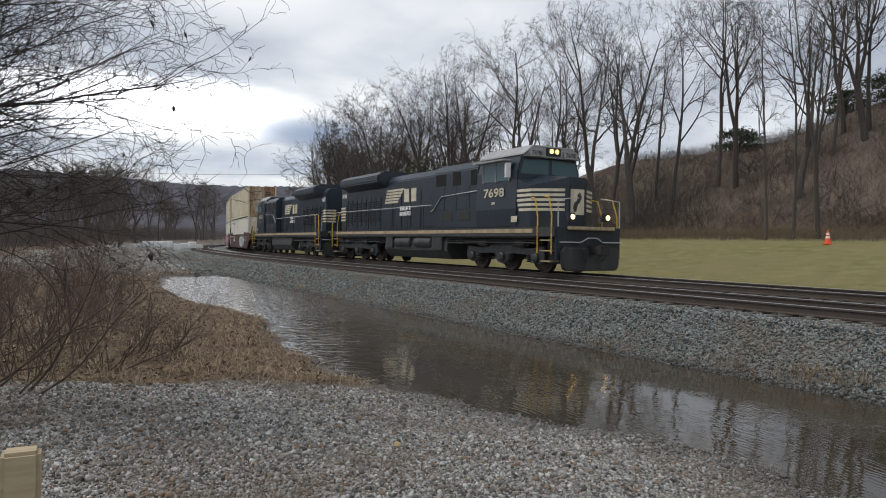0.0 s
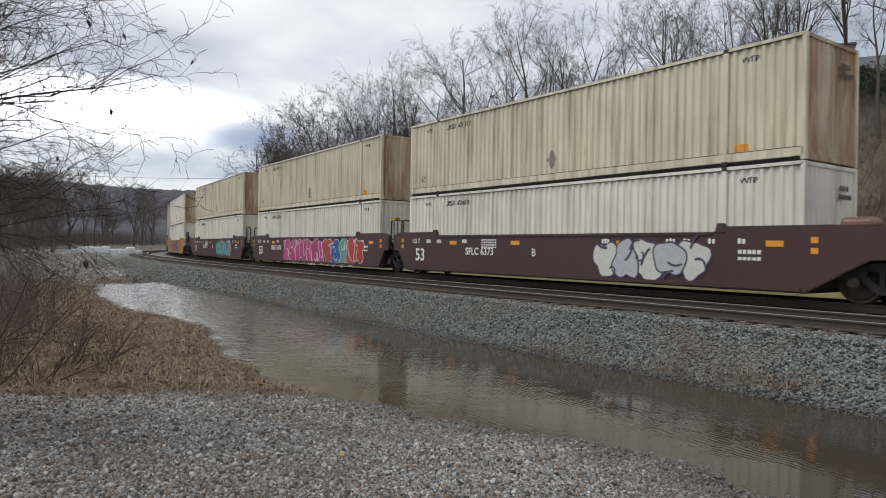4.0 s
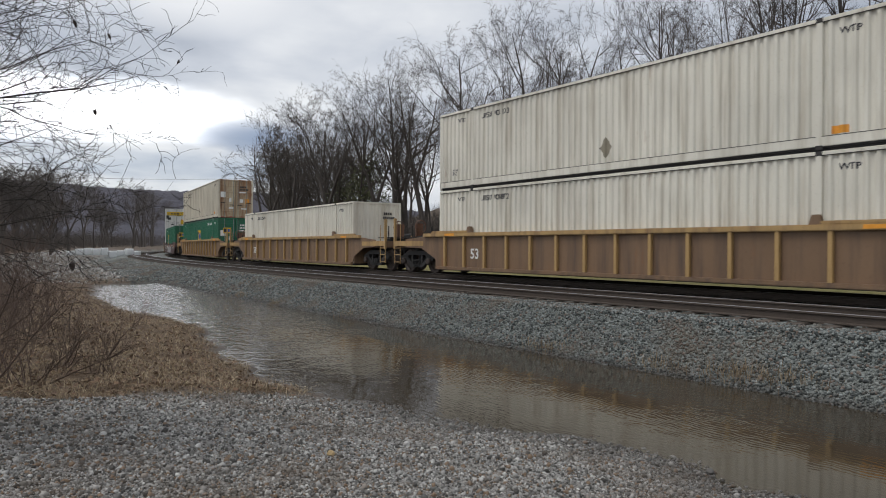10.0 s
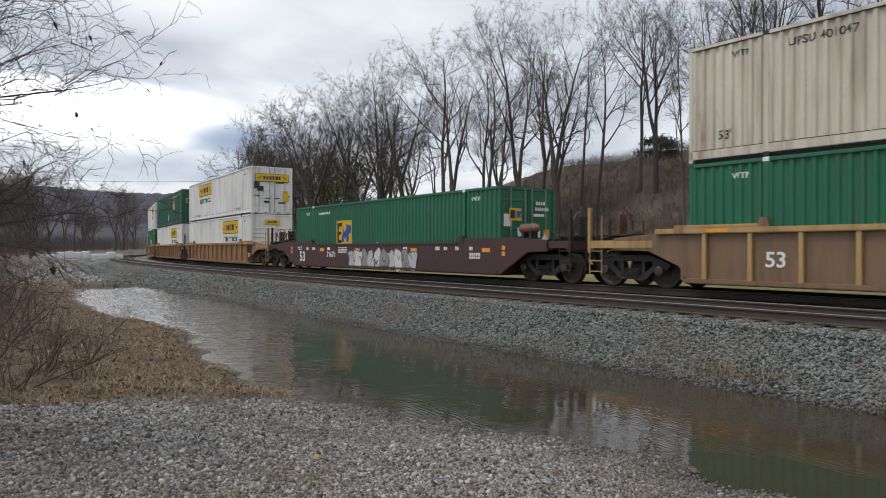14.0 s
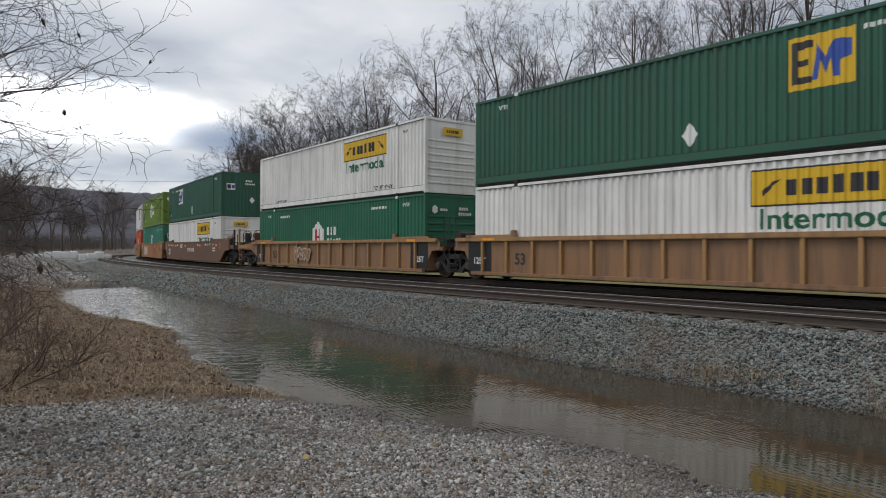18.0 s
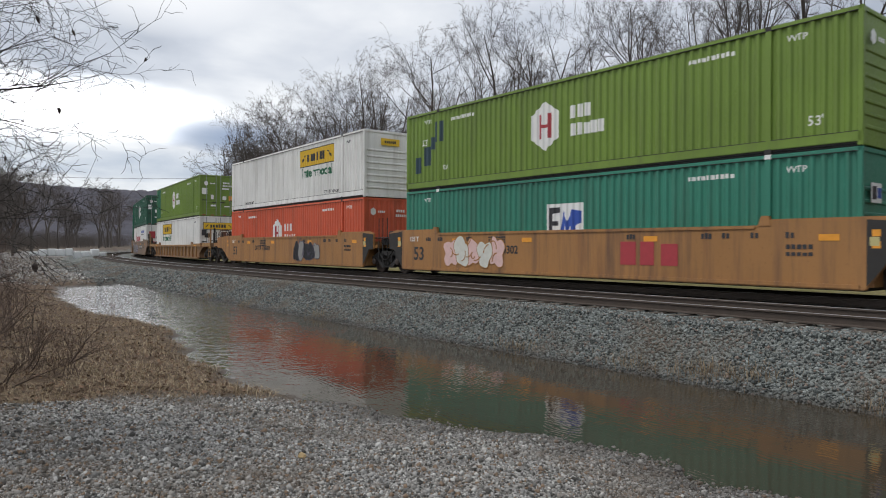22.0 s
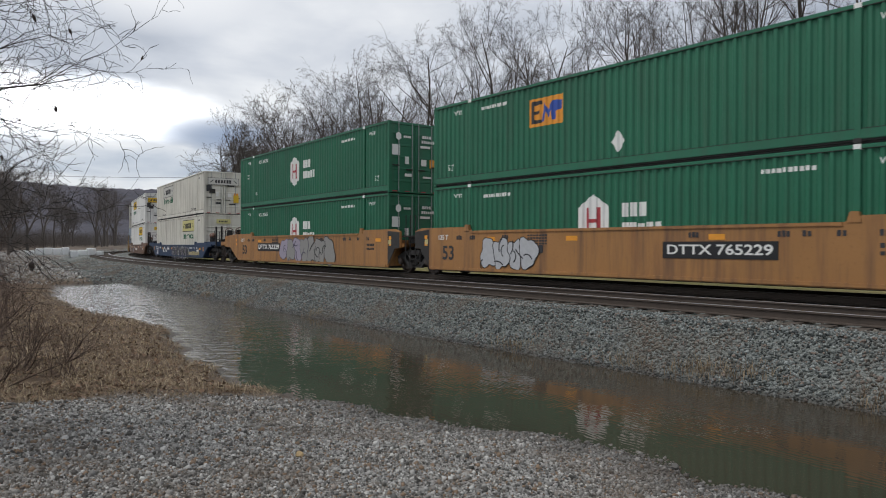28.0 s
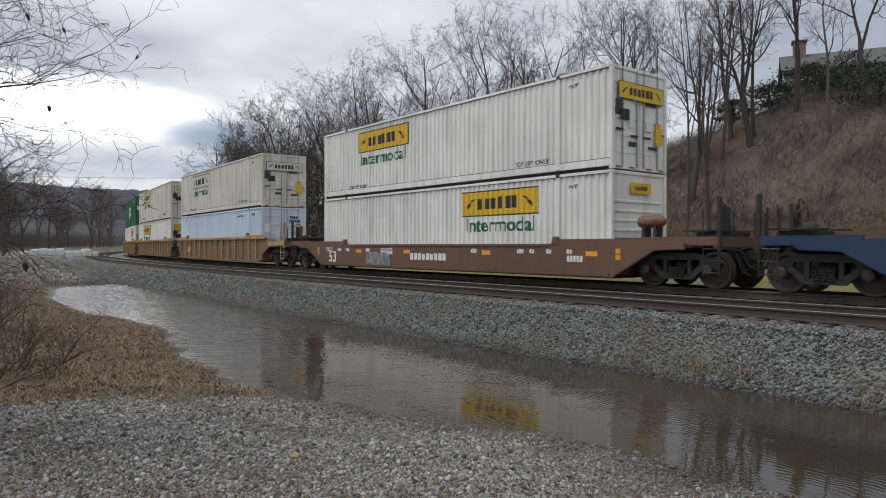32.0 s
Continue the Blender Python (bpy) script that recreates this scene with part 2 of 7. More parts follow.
def words(text, size, material, width=None, spacing=1.0):
    """Lettering as a flat mesh, centred, from the built-in font."""
    key = (text, size, material.name, width)
    if key not in TEXT:
        c = bpy.data.curves.new("lettering", "FONT")
        c.body, c.size, c.align_x, c.align_y, c.extrude = text, size, "CENTER", "CENTER", 0.002
        c.resolution_u = 3
        c.offset = size * 0.018
        ob = bpy.data.objects.new("lettering", c)
        scene.collection.objects.link(ob)
        bpy.context.view_layer.update()
        me = bpy.data.meshes.new_from_object(ob.evaluated_get(bpy.context.evaluated_depsgraph_get()))
        bpy.data.objects.remove(ob)
        if width:
            xs = [v.co.x for v in me.vertices]
            k = width / (max(xs) - min(xs))
            for v in me.vertices:
                v.co.x *= k
        me.materials.clear()
        me.materials.append(material)
        TEXT[key] = me
    return TEXT[key]


# ---- the plan of the line ----
RAIL = 0.96                    # height of the rail tops above the water
NODES = (-400.0, -330.0, -250.0, -150.0, -55.0, -30.0, 0.0, 60.0)
BENDS = (0.0, 0.0, 0.00295, 0.00295, 0.0033, 0.00327, 0.00105, 0.00096)
ARC = np.arange(-700.0, 150.0, 0.5)
ZERO = int(np.argmin(np.abs(ARC)))


def lay_line():
    bend = np.interp(ARC, NODES, BENDS)
    turn = np.concatenate([[0], np.cumsum((bend[1:] + bend[:-1]) * 0.25)])
    turn += radians(-57.143) - turn[ZERO]
    c, s = np.cos(turn), np.sin(turn)
    x = np.concatenate([[0], np.cumsum((c[1:] + c[:-1]) * 0.25)])
    y = np.concatenate([[0], np.cumsum((s[1:] + s[:-1]) * 0.25)])
    return x - x[ZERO] + 7.136, y - y[ZERO] + 20.0, turn


LX, LY, LTURN = lay_line()


def on_line(s, off=0.0):
    """The point at arc length s, off metres to the far side, and the heading."""
    x, y, a = np.interp(s, ARC, LX), np.interp(s, ARC, LY), np.interp(s, ARC, LTURN)
    return x - np.sin(a) * off, y + np.cos(a) * off, a


def to_line(x, y):
    """Arc length and signed distance (far side positive) of points."""
    x, y = np.asarray(x, float), np.asarray(y, float)
    step = 4
    px, py = LX[::step], LY[::step]
    s = np.empty(x.shape)
    d = np.empty(x.shape)
    for i in range(0, x.size, 20000):
        xs, ys = x.flat[i:i + 20000], y.flat[i:i + 20000]
        j = np.argmin((xs[:, None] - px) ** 2 + (ys[:, None] - py) ** 2, axis=1) * step
        a = LTURN[j]
        along = (xs - LX[j]) * np.cos(a) + (ys - LY[j]) * np.sin(a)
        s.flat[i:i + 20000] = ARC[j] + along
        qx, qy, qa = on_line(ARC[j] + along)
        d.flat[i:i + 20000] = -(xs - qx) * np.sin(qa) + (ys - qy) * np.cos(qa)
    return s, d


# speed of the train, metres a second, at seconds
SPEED_T = (0.0, 3.5, 6.0, 9.0, 13.0, 17.0, 21.0, 26.0, 32.0)
SPEED = (14.30, 14.31, 14.45, 14.55, 14.46, 14.37, 14.37, 14.50, 14.48)


def gone(t):
    tt = np.linspace(0, 32, 641)
    vv = np.interp(tt, SPEED_T, SPEED)
    return float(np.interp(t, tt, np.concatenate([[0], np.cumsum((vv[1:] + vv[:-1]) * 0.025)])))


def riding(front, rear, origin, lift=0.0):
    """Rows for walk() of a car whose bogies stand at those places of the train, its own zero at origin."""
    rows = []
    for t in range(0, 33):
        g = gone(t)
        ax, ay, _ = on_line(front + g)
        bx, by, _ = on_line(rear + g)
        a = math.atan2(ay - by, ax - bx)
        k = origin - (front + rear) / 2
        rows.append((float(t), pose((ax + bx) / 2 + math.cos(a) * k, (ay + by) / 2 + math.sin(a) * k, RAIL + lift, 0, 0, math.degrees(a))))
    return rows


# ---- ground ----
def smooth(x, a, b):
    k = np.clip((np.asarray(x, float) - a) / (b - a), 0, 1)
    return k * k * (3 - 2 * k)


def ripple(x, y, size, seed=0.0):
    """A cheap smooth noise in -1..1."""
    x, y = np.asarray(x) / size, np.asarray(y) / size
    return (np.sin(1.7 * x + 2.3 * y + seed) + np.sin(-2.9 * x + 1.3 * y + 1.7 * seed + 1) + np.sin(4.1 * x + 3.7 * y + 2.1 * seed)
            + np.sin(6.7 * x - 5.3 * y + 0.7 * seed)) / 4


SHORE_FAR = 7.6
SHORE_S = (-26.5, -24.5, -16.5, -9.0, -5.5, -3.0, -0.5, 1.5, 3.0, 5.5, 6.5, 7.5, 8.5, 10.0, 40.0)
SHORE_E = (7.4, 10.8, 12.1, 12.3, 11.6, 11.8, 12.5, 12.75, 12.95, 12.5, 12.1, 11.7, 11.45, 11.35, 10.6)
HILL_S = (-400.0, -150.0, -90.0, -60.0, -40.0, -32.0, -17.0, 0.0, 60.0)
HILL_H = (3.0, 6.0, 9.0, 10.5, 10.0, 10.3, 13.5, 14.0, 16.0)


def shore(s):
    return np.interp(s, SHORE_S, SHORE_E, left=6.0) + 0.12 * np.sin(s * 2.1) + 0.08 * np.sin(s * 5.3 + 1)


def ground_at(x, y):
    """Heights, and how far each kind of ground holds: ballast, gravel, dry grass, mown field."""
    x, y = np.asarray(x, float), np.asarray(y, float)
    r = np.hypot(x, y)
    s, d = to_line(x, y)
    e = -d
    top = RAIL - 0.215
    # far side: shoulder, field, wooded hill
    rise = 0.6 + 0.4 * smooth(s, -110, -50)
    far = np.interp(d, (2.0, 3.1, 5.0, 17.0, 24.0, 80.0), (top, 0.50, 0.62, 2.15, 2.7, 3.2))
    far = np.where(d > 4, 0.62 + (far - 0.62) * rise, far)
    far = far + np.interp(s, HILL_S, HILL_H) * smooth(d, 23, 52) + 0.25 * ripple(x, y, 7, 3) * smooth(d, 20, 30) + 0.05 * ripple(x, y, 3, 1) * smooth(d, 5, 8)
    # near side: ballast slope, pool, bank
    end = smooth(s, -31, -24)
    toe = 0.30 * (1 - end) - 0.32 * end
    near = np.interp(e, (6.3, 8.15), (1.0, 0.0)) * (top - toe) + toe
    out = e - shore(s)
    bed = -0.32 * smooth(-out, 0.0, 1.5) + 0.0
    gravel = smooth(s + 0.28 * (e - 13.5) + 0.25 * ripple(x, y, 1.1, 5), 4.1, 5.1)
    gravel_bank = 0.02 + 0.10 * np.maximum(out, 0) ** 0.95
    gravel_bank = np.minimum(gravel_bank, 0.48 + 0.01 * np.maximum(out, 0))
    grass_bank = 0.16 * (1 - np.exp(-np.maximum(out, 0) / 0.5)) + 0.030 * np.minimum(np.maximum(out, 0), 14) + 0.06 * ripple(x, y, 1.3, 2) * smooth(out, 0.2, 1.5)
    plain_bank = 0.30 + 0.0085 * np.maximum(-s - 26, 0) + 0.008 * np.maximum(e - 9, 0)
    bank = gravel_bank * gravel + grass_bank * (1 - gravel)
    bank = bank * end + plain_bank * (1 - end)
    low = np.where(out < 0, bed, bank)
    low = np.where(s < -26.5, bank, low)
    side = np.where(e < 8.15, np.maximum(near, np.where(out < 0, np.minimum(bed, 0.0), -1)), low)
    z = np.where(d > 0, far, np.where(e < 6.3, top, side))
    z = np.where((d > 0) & (d < 2), top, z)
    z = z + 0.012 * ripple(x, y, 0.35, 4) * (r < 40) * ((e < 6.2) | (e > 8)) * ((d < -6.3) | (d > 2.2))
    # distant wooded ridges
    az = np.degrees(np.arctan2(-x, y))
    crest = 0.038 + 0.024 * smooth(az, 2, 14) + 0.004 * np.sin(az * 0.22 + 0.6) - 0.012 * smooth(az, 31, 60)
    ridge = crest * 1500 * smooth(r, 420, 1450) * smooth(np.abs(d), 12, 90)
    ridge = ridge + smooth(r, 500, 900) * (3.0 * ripple(x, y, 9.0, 2) + 4.5 * np.abs(ripple(x * 1.7, y, 2.3, 5)))
    z = z + ridge
    ballast = smooth(e, -2.7, -2.2) * (1 - smooth(e, 8.0, 8.6))
    plain_gravel = (1 - end) * smooth(e, 6, 7) * (1 - smooth(e + 2.5 * ripple(x, y, 5, 1), 17, 21)) * smooth(s, -140, -110)
    grav = np.clip(np.where(out > -3, gravel, 0) * smooth(e, 7.5, 9) * end + plain_gravel, 0, 1)
    dry = np.clip((1 - gravel) * smooth(e, 8, 9.2), 0, 1) * (r < 140)
    mown = smooth(d, 2.4, 3.2) * (1 - smooth(d + 1.2 * ripple(x, y, 3.5, 6), 19.5, 22.5)) * np.where(d < 9, smooth(s, -120, -80), smooth(s, -34, -22))
    return z, ballast, grav, dry, mown


def ground_material():
    m = Mat("ground")
    m.co = m.t.nodes.new("ShaderNodeNewGeometry").outputs["Position"]
    big, mid, small = m.noise(0.12, 4), m.noise(1.3, 5, 0.6), m.noise(9.0, 6, 0.65)
    grit = m.cells(64.0, out=1)
    grit_d = m.cells(64.0, out=0)
    stone_v = m.node("ShaderNodeSeparateColor")
    m.put(grit, stone_v.inputs[0])
    tone = stone_v.outputs[0]
    litter = m.mix(small, (0.075, 0.060, 0.046), (0.20, 0.158, 0.118))
    litter = m.mix(m.span(m.noise(0.22, 5, 0.6), 0.42, 0.62), litter, (0.085, 0.062, 0.047))
    # Purple-grey far woods, lightened and blued in base colour for distance haze.
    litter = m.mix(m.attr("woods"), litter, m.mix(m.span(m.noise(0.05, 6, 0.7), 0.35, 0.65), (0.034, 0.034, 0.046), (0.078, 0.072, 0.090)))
    grass = m.mix(m.span(mid, 0.34, 0.66), (0.13, 0.125, 0.042), (0.235, 0.20, 0.085))
    grass = m.mix(m.span(m.noise(0.25, 5, 0.6), 0.42, 0.62, 0, 0.75), grass, (0.20, 0.165, 0.075))
    grass = m.mix(m.span(small, 0.35, 0.75, 0, 0.45), grass, (0.075, 0.085, 0.022))
    straw = m.mix(m.span(small, 0.3, 0.7), (0.050, 0.034, 0.023), (0.17, 0.118, 0.072))
    straw = m.mix(m.span(mid, 0.42, 0.7, 0, 0.7), straw, (0.085, 0.055, 0.038))
    pale = m.mix(tone, (0.10, 0.097, 0.092), (0.40, 0.39, 0.37))
    pale = m.mix(m.span(mid, 0.45, 0.68, 0, 0.65), pale, (0.17, 0.135, 0.10))
    dark = m.mix(tone, (0.065, 0.072, 0.068), (0.23, 0.245, 0.23))
    dark = m.mix(m.span(mid, 0.5, 0.72, 0, 0.5), dark, (0.11, 0.095, 0.085))
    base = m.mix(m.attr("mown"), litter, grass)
    base = m.mix(m.attr("dry"), base, straw)
    base = m.mix(m.attr("gravel"), base, pale)
    base = m.mix(m.attr("ballast"), base, dark)
    # wet rim along the water
    z = m.node("ShaderNodeSeparateXYZ", Vector=m.co).outputs[2]
    wet = m.math("MULTIPLY", m.span(z, 0.02, 0.11, 1.0, 0.0), m.attr("near"))
    base = m.mix(m.math("MULTIPLY", wet, 0.6), base, (0.035, 0.03, 0.024))
    bump = m.math("ADD", m.math("MULTIPLY", grit_d, -0.6), m.math("MULTIPLY", small, 0.8))
    return m.done(base, m.math("SUBTRACT", 0.92, m.math("MULTIPLY", wet, 0.5)), 0.0, bump, 0.7, 0.03, 0.3)


def build_ground():
    radii = [0.4]
    while radii[-1] < 4500:
        radii.append(radii[-1] * (1.020 if radii[-1] < 120 else 1.03) + 0.004)
    radii = np.array(radii)
    az = np.concatenate([np.arange(-44, 44, 0.22), np.arange(44, 316, 4.0)])
    n, k = len(radii), len(az)
    a = np.radians(az)
    x = np.outer(radii, -np.sin(a)).ravel()
    y = np.outer(radii, np.cos(a)).ravel()
    z, *kinds = ground_at(x, y)
    verts = np.concatenate([np.stack([x, y, z], 1), [[0, 0, ground_at([0.01], [0.0])[0][0]]]])
    i, j = np.meshgrid(np.arange(n - 1), np.arange(k), indexing="ij")
    jn = (j + 1) % k
    quads = np.stack([i * k + j, (i + 1) * k + j, (i + 1) * k + jn, i * k + jn], -1).reshape(-1, 4)
    faces = quads.tolist() + [(n * k, j, (j + 1) % k) for j in range(k)]
    me = bpy.data.meshes.new("ground")
    me.from_pydata(verts.tolist(), [], faces)
    # Mask of the haze tint, rising from 200 to 330 m.
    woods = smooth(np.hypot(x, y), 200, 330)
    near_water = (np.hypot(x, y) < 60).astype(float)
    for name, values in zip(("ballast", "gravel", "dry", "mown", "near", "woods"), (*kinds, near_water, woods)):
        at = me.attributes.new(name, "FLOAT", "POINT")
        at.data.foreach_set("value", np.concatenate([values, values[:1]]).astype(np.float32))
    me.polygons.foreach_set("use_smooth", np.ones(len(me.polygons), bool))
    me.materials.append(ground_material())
    tagged(new("ground", me), "winter ground of gravel, dry grass, mown field and wooded hills", "ground", kind="structure")


build_ground()


def build_water():
    m = Mat("muddy_water")
    m.co = m.t.nodes.new("ShaderNodeNewGeometry").outputs["Position"]
    chop = m.noise(1.0, 2, 0.5, m.stretch(4.6, 4.6, 1.0), 0.6)
    turned = m.node("ShaderNodeMapping", Vector=m.co)
    turned.inputs["Rotation"].default_value = (0, 0, radians(-30))
    rows = m.node("ShaderNodeTexWave", Vector=turned.outputs[0], Scale=4.0, Distortion=9.0, Detail=2.5)
    rows.inputs["Detail Scale"].default_value = 0.7
    x = m.node("ShaderNodeSeparateXYZ", Vector=m.co).outputs[0]
    # wind stirs the upper end of the pool, and patches of the rest
    upper = m.span(m.math("ADD", x, m.math("MULTIPLY", m.noise(0.5, 2), 3.0)), 0.5, -4.0, 0.0, 1.0)
    patch = m.span(m.noise(0.28, 3, 0.6), 0.42, 0.60, 0.12, 1.0)
    height = m.math("ADD", m.math("MULTIPLY", chop, m.math("ADD", m.math("MULTIPLY", upper, 0.034), m.math("MULTIPLY", patch, 0.005))),
                    m.math("MULTIPLY", rows.outputs["Fac"], m.math("ADD", m.math("MULTIPLY", patch, 0.0007), 0.0001)))
    mud = m.mix(m.noise(0.5, 4), (0.032, 0.026, 0.018), (0.056, 0.045, 0.031))
    mat = m.done(mud, 0.03, 0.0, height, 1.0, 1.0, 0.5)
    m.b.inputs["IOR"].default_value = 1.34
    ss = np.arange(-28, 36, 1.0)
    shape = Shape()
    for s0, s1 in zip(ss, ss[1:]):
        quad = []
        for s, e in ((s0, 7.0), (s1, 7.0), (s1, shore(s1) + 1.0), (s0, shore(s0) + 1.0)):
            x, y, _ = on_line(s, -float(e))
            quad.append((float(x), float(y), 0.0))
        shape.add(quad, [(0, 1, 2, 3)])
    solid("water", shape, mat, "shallow muddy pool with wind ripples beside the ballast", "water", kind="structure")


build_water()


# ---- tracks ----
def build_track(name, off, s0, s1, ties_s0, ties_s1, label):
    root = thing(name, label, "railway track", "railway tracks", "structure")
    rust = Mat("rail_rust")
    n = rust.noise(8.0, 5)
    z = rust.node("ShaderNodeSeparateXYZ", Vector=rust.co).outputs[2]
    worn = rust.span(z, RAIL - 0.006, RAIL - 0.001, 0.0, 1.0)
    steel = rust.done(rust.mix(worn, rust.mix(n, (0.040, 0.030, 0.024), (0.075, 0.056, 0.044)), (0.42, 0.42, 0.44)), rust.math("SUBTRACT", 0.8, rust.math("MULTIPLY", worn, 0.5)), rust.math("MULTIPLY", worn, 0.9), n, 0.2, 0.004)
    outline = ((-0.072, -0.172), (0.072, -0.172), (0.072, -0.158), (0.012, -0.142), (0.010, -0.045), (0.036, -0.035), (0.036, -0.006), (0.028, 0.0), (-0.028, 0.0), (-0.036, -0.006), (-0.036, -0.035), (-0.010, -0.045), (-0.012, -0.142), (-0.072, -0.158))
    for side in (-0.754, 0.754):
        shape = Shape()
        steps = np.arange(s0, s1 + 0.1, 2.0)
        verts, faces, k = [], [], len(outline)
        for s in steps:
            for p, q in outline:
                x, y, _ = on_line(s, off + side + p)
                verts.append((float(x), float(y), RAIL + q))
        for i in range(len(steps) - 1):
            for j in range(k):
                faces.append((i * k + j, i * k + (j + 1) % k, (i + 1) * k + (j + 1) % k, (i + 1) * k + j))
        shape.add(verts, faces)
        part("rail", shape, steel, root, "rust-brown rail with a worn bright top")
    wood = Mat("tie_wood")
    grain = wood.noise(1.0, 6, 0.65, wood.stretch(30, 2.5, 20))
    tie_mat = wood.done(wood.mix(wood.random(), wood.mix(grain, (0.028, 0.022, 0.018), (0.085, 0.066, 0.052)), wood.mix(grain, (0.045, 0.034, 0.026), (0.13, 0.10, 0.08))), 0.9, 0, grain, 0.5, 0.01)
    tie = Shape().box(-0.115, 0.115, -1.3, 1.3, -0.17, 0.0).mesh("tie", tie_mat, 0.012)
    plate = Shape().box(-0.10, 0.10, -0.17, 0.17, 0.0, 0.016).mesh("tie_plate", steel)
    rng = random.Random(len(name))
    s = ties_s0
    while s < ties_s1:
        x, y, a = on_line(s, off + rng.uniform(-0.03, 0.03))
        ob = part("tie", tie, tie_mat, root)
        ob.matrix_basis = pose(float(x), float(y), RAIL - 0.188, 0, 0, math.degrees(a) + rng.uniform(-0.8, 0.8))
        s += 0.52 + rng.uniform(-0.02, 0.02)
    far_ties = Shape()
    for s in np.arange(s0, ties_s0, 0.55):
        x, y, a = on_line(s, off)
        m = pose(float(x), float(y), RAIL - 0.188, 0, 0, math.degrees(a))
        k = len(far_ties.v)
        far_ties.box(-0.115, 0.115, -1.3, 1.3, -0.15, 0.0)
        far_ties.v[k:] = [tuple(m @ Vector(p)) for p in far_ties.v[k:]]
    ob = part("distant_ties", far_ties, tie_mat, root)
    ob["kind"] = "stuff"
    return root


build_track("track_near", -4.3, -300.0, 60.0, -90.0, 28.0, "empty railway track on wooden ties along the pool")
build_track("track_far", 0.0, -690.0, 140.0, -70.0, 28.0, "railway track on wooden ties under the freight train")


# ---- train paints ----
GALVANISED = plain("dull_galvanised_steel", (0.26, 0.29, 0.28), 0.5, 0.2)
STEEL_DARK = plain("grimy_steel", (0.024, 0.022, 0.021), 0.7)
WHEEL = plain("wheel_steel", (0.06, 0.045, 0.038), 0.55, 0.3)
BLACK = plain("black_paint", (0.012, 0.013, 0.015), 0.45)
WHITE = plain("white_marking", (0.72, 0.72, 0.70), 0.6, 0, 0.06)
YELLOW = plain("yellow_marking", (0.66, 0.42, 0.02), 0.5, 0, 0.08)
MARK_DARK = plain("dark_marking", (0.03, 0.03, 0.035), 0.6)
GREEN_INK = plain("green_marking", (0.012, 0.12, 0.055), 0.5)
BLUE_INK = plain("blue_marking", (0.03, 0.08, 0.36), 0.5)
PALE_PLATE = plain("pale_reflector", (0.50, 0.44, 0.20), 0.5)
ORANGE_INK = plain("orange_plate", (0.72, 0.30, 0.03), 0.5)
RED_INK = plain("red_marking", (0.36, 0.04, 0.05), 0.5)
BOX = {
    "tan": paint("tan_container_paint", (0.66, 0.60, 0.45), (0.20, 0.13, 0.06), 0.55, 0.12),
    "tan_rust": paint("rusted_tan_paint", (0.58, 0.50, 0.35), (0.15, 0.07, 0.03), 1.0, 1.05),
    "cream": paint("cream_container_paint", (0.74, 0.71, 0.62), (0.24, 0.18, 0.10), 0.38, 0.05),
    "grey_cream": paint("dull_cream_paint", (0.60, 0.555, 0.45), (0.20, 0.14, 0.09), 0.55, 0.22),
    "white": paint("white_container_paint", (0.76, 0.755, 0.73), (0.24, 0.21, 0.17), 0.32, 0.02),
    "old_white": paint("aged_white_paint", (0.66, 0.64, 0.57), (0.20, 0.16, 0.11), 0.4, 0.05),
    "pale_blue": paint("pale_blue_paint", (0.58, 0.67, 0.78), (0.3, 0.3, 0.3), 0.25),
    "green": paint("green_container_paint", (0.013, 0.135, 0.072), (0.05, 0.06, 0.045), 0.25),
    "dark_green": paint("dark_green_paint", (0.018, 0.098, 0.060), (0.05, 0.06, 0.045), 0.25),
    "teal": paint("teal_green_paint", (0.03, 0.20, 0.135), (0.06, 0.07, 0.05), 0.3),
    "lime": paint("lime_green_paint", (0.15, 0.24, 0.032), (0.07, 0.08, 0.03), 0.3),
    "orange": paint("orange_red_paint", (0.60, 0.105, 0.045), (0.14, 0.06, 0.035), 0.3),
}
CAR = {
    "maroon": paint("maroon_car_paint", (0.060, 0.026, 0.026), (0.05, 0.04, 0.035), 0.35),
    "patchy": paint("patched_yellow_paint", (0.36, 0.19, 0.06), (0.13, 0.115, 0.10), 1.0, 0.2),
    "rib_brown": paint("rusted_brown_paint", (0.20, 0.122, 0.070), (0.07, 0.05, 0.042), 0.6, 0.15),
    "rib_orange": paint("faded_orange_paint", (0.255, 0.14, 0.07), (0.09, 0.06, 0.045), 0.6, 0.2),
    "rib_tan": paint("faded_yellow_rib_paint", (0.42, 0.27, 0.11), (0.13, 0.075, 0.045), 0.6, 0.12),
    "rib_gold": paint("worn_orange_rib_paint", (0.34, 0.19, 0.075), (0.12, 0.07, 0.045), 0.6, 0.12),
    "yellow": paint("yellow_car_paint", (0.34, 0.165, 0.055), (0.12, 0.065, 0.04), 0.75, 0.22),
    "brown": paint("brown_car_paint", (0.135, 0.072, 0.045), (0.06, 0.045, 0.035), 0.4),
    "grey_brown": paint("tagged_grey_paint", (0.21, 0.135, 0.085), (0.13, 0.12, 0.12), 0.75, 0.1),
    "blue": paint("dark_blue_car_paint", (0.012, 0.035, 0.085), (0.04, 0.04, 0.045), 0.3),
}
PROTO = {}
LENGTH, WIDE, TALL = 16.154, 1.295, 2.896


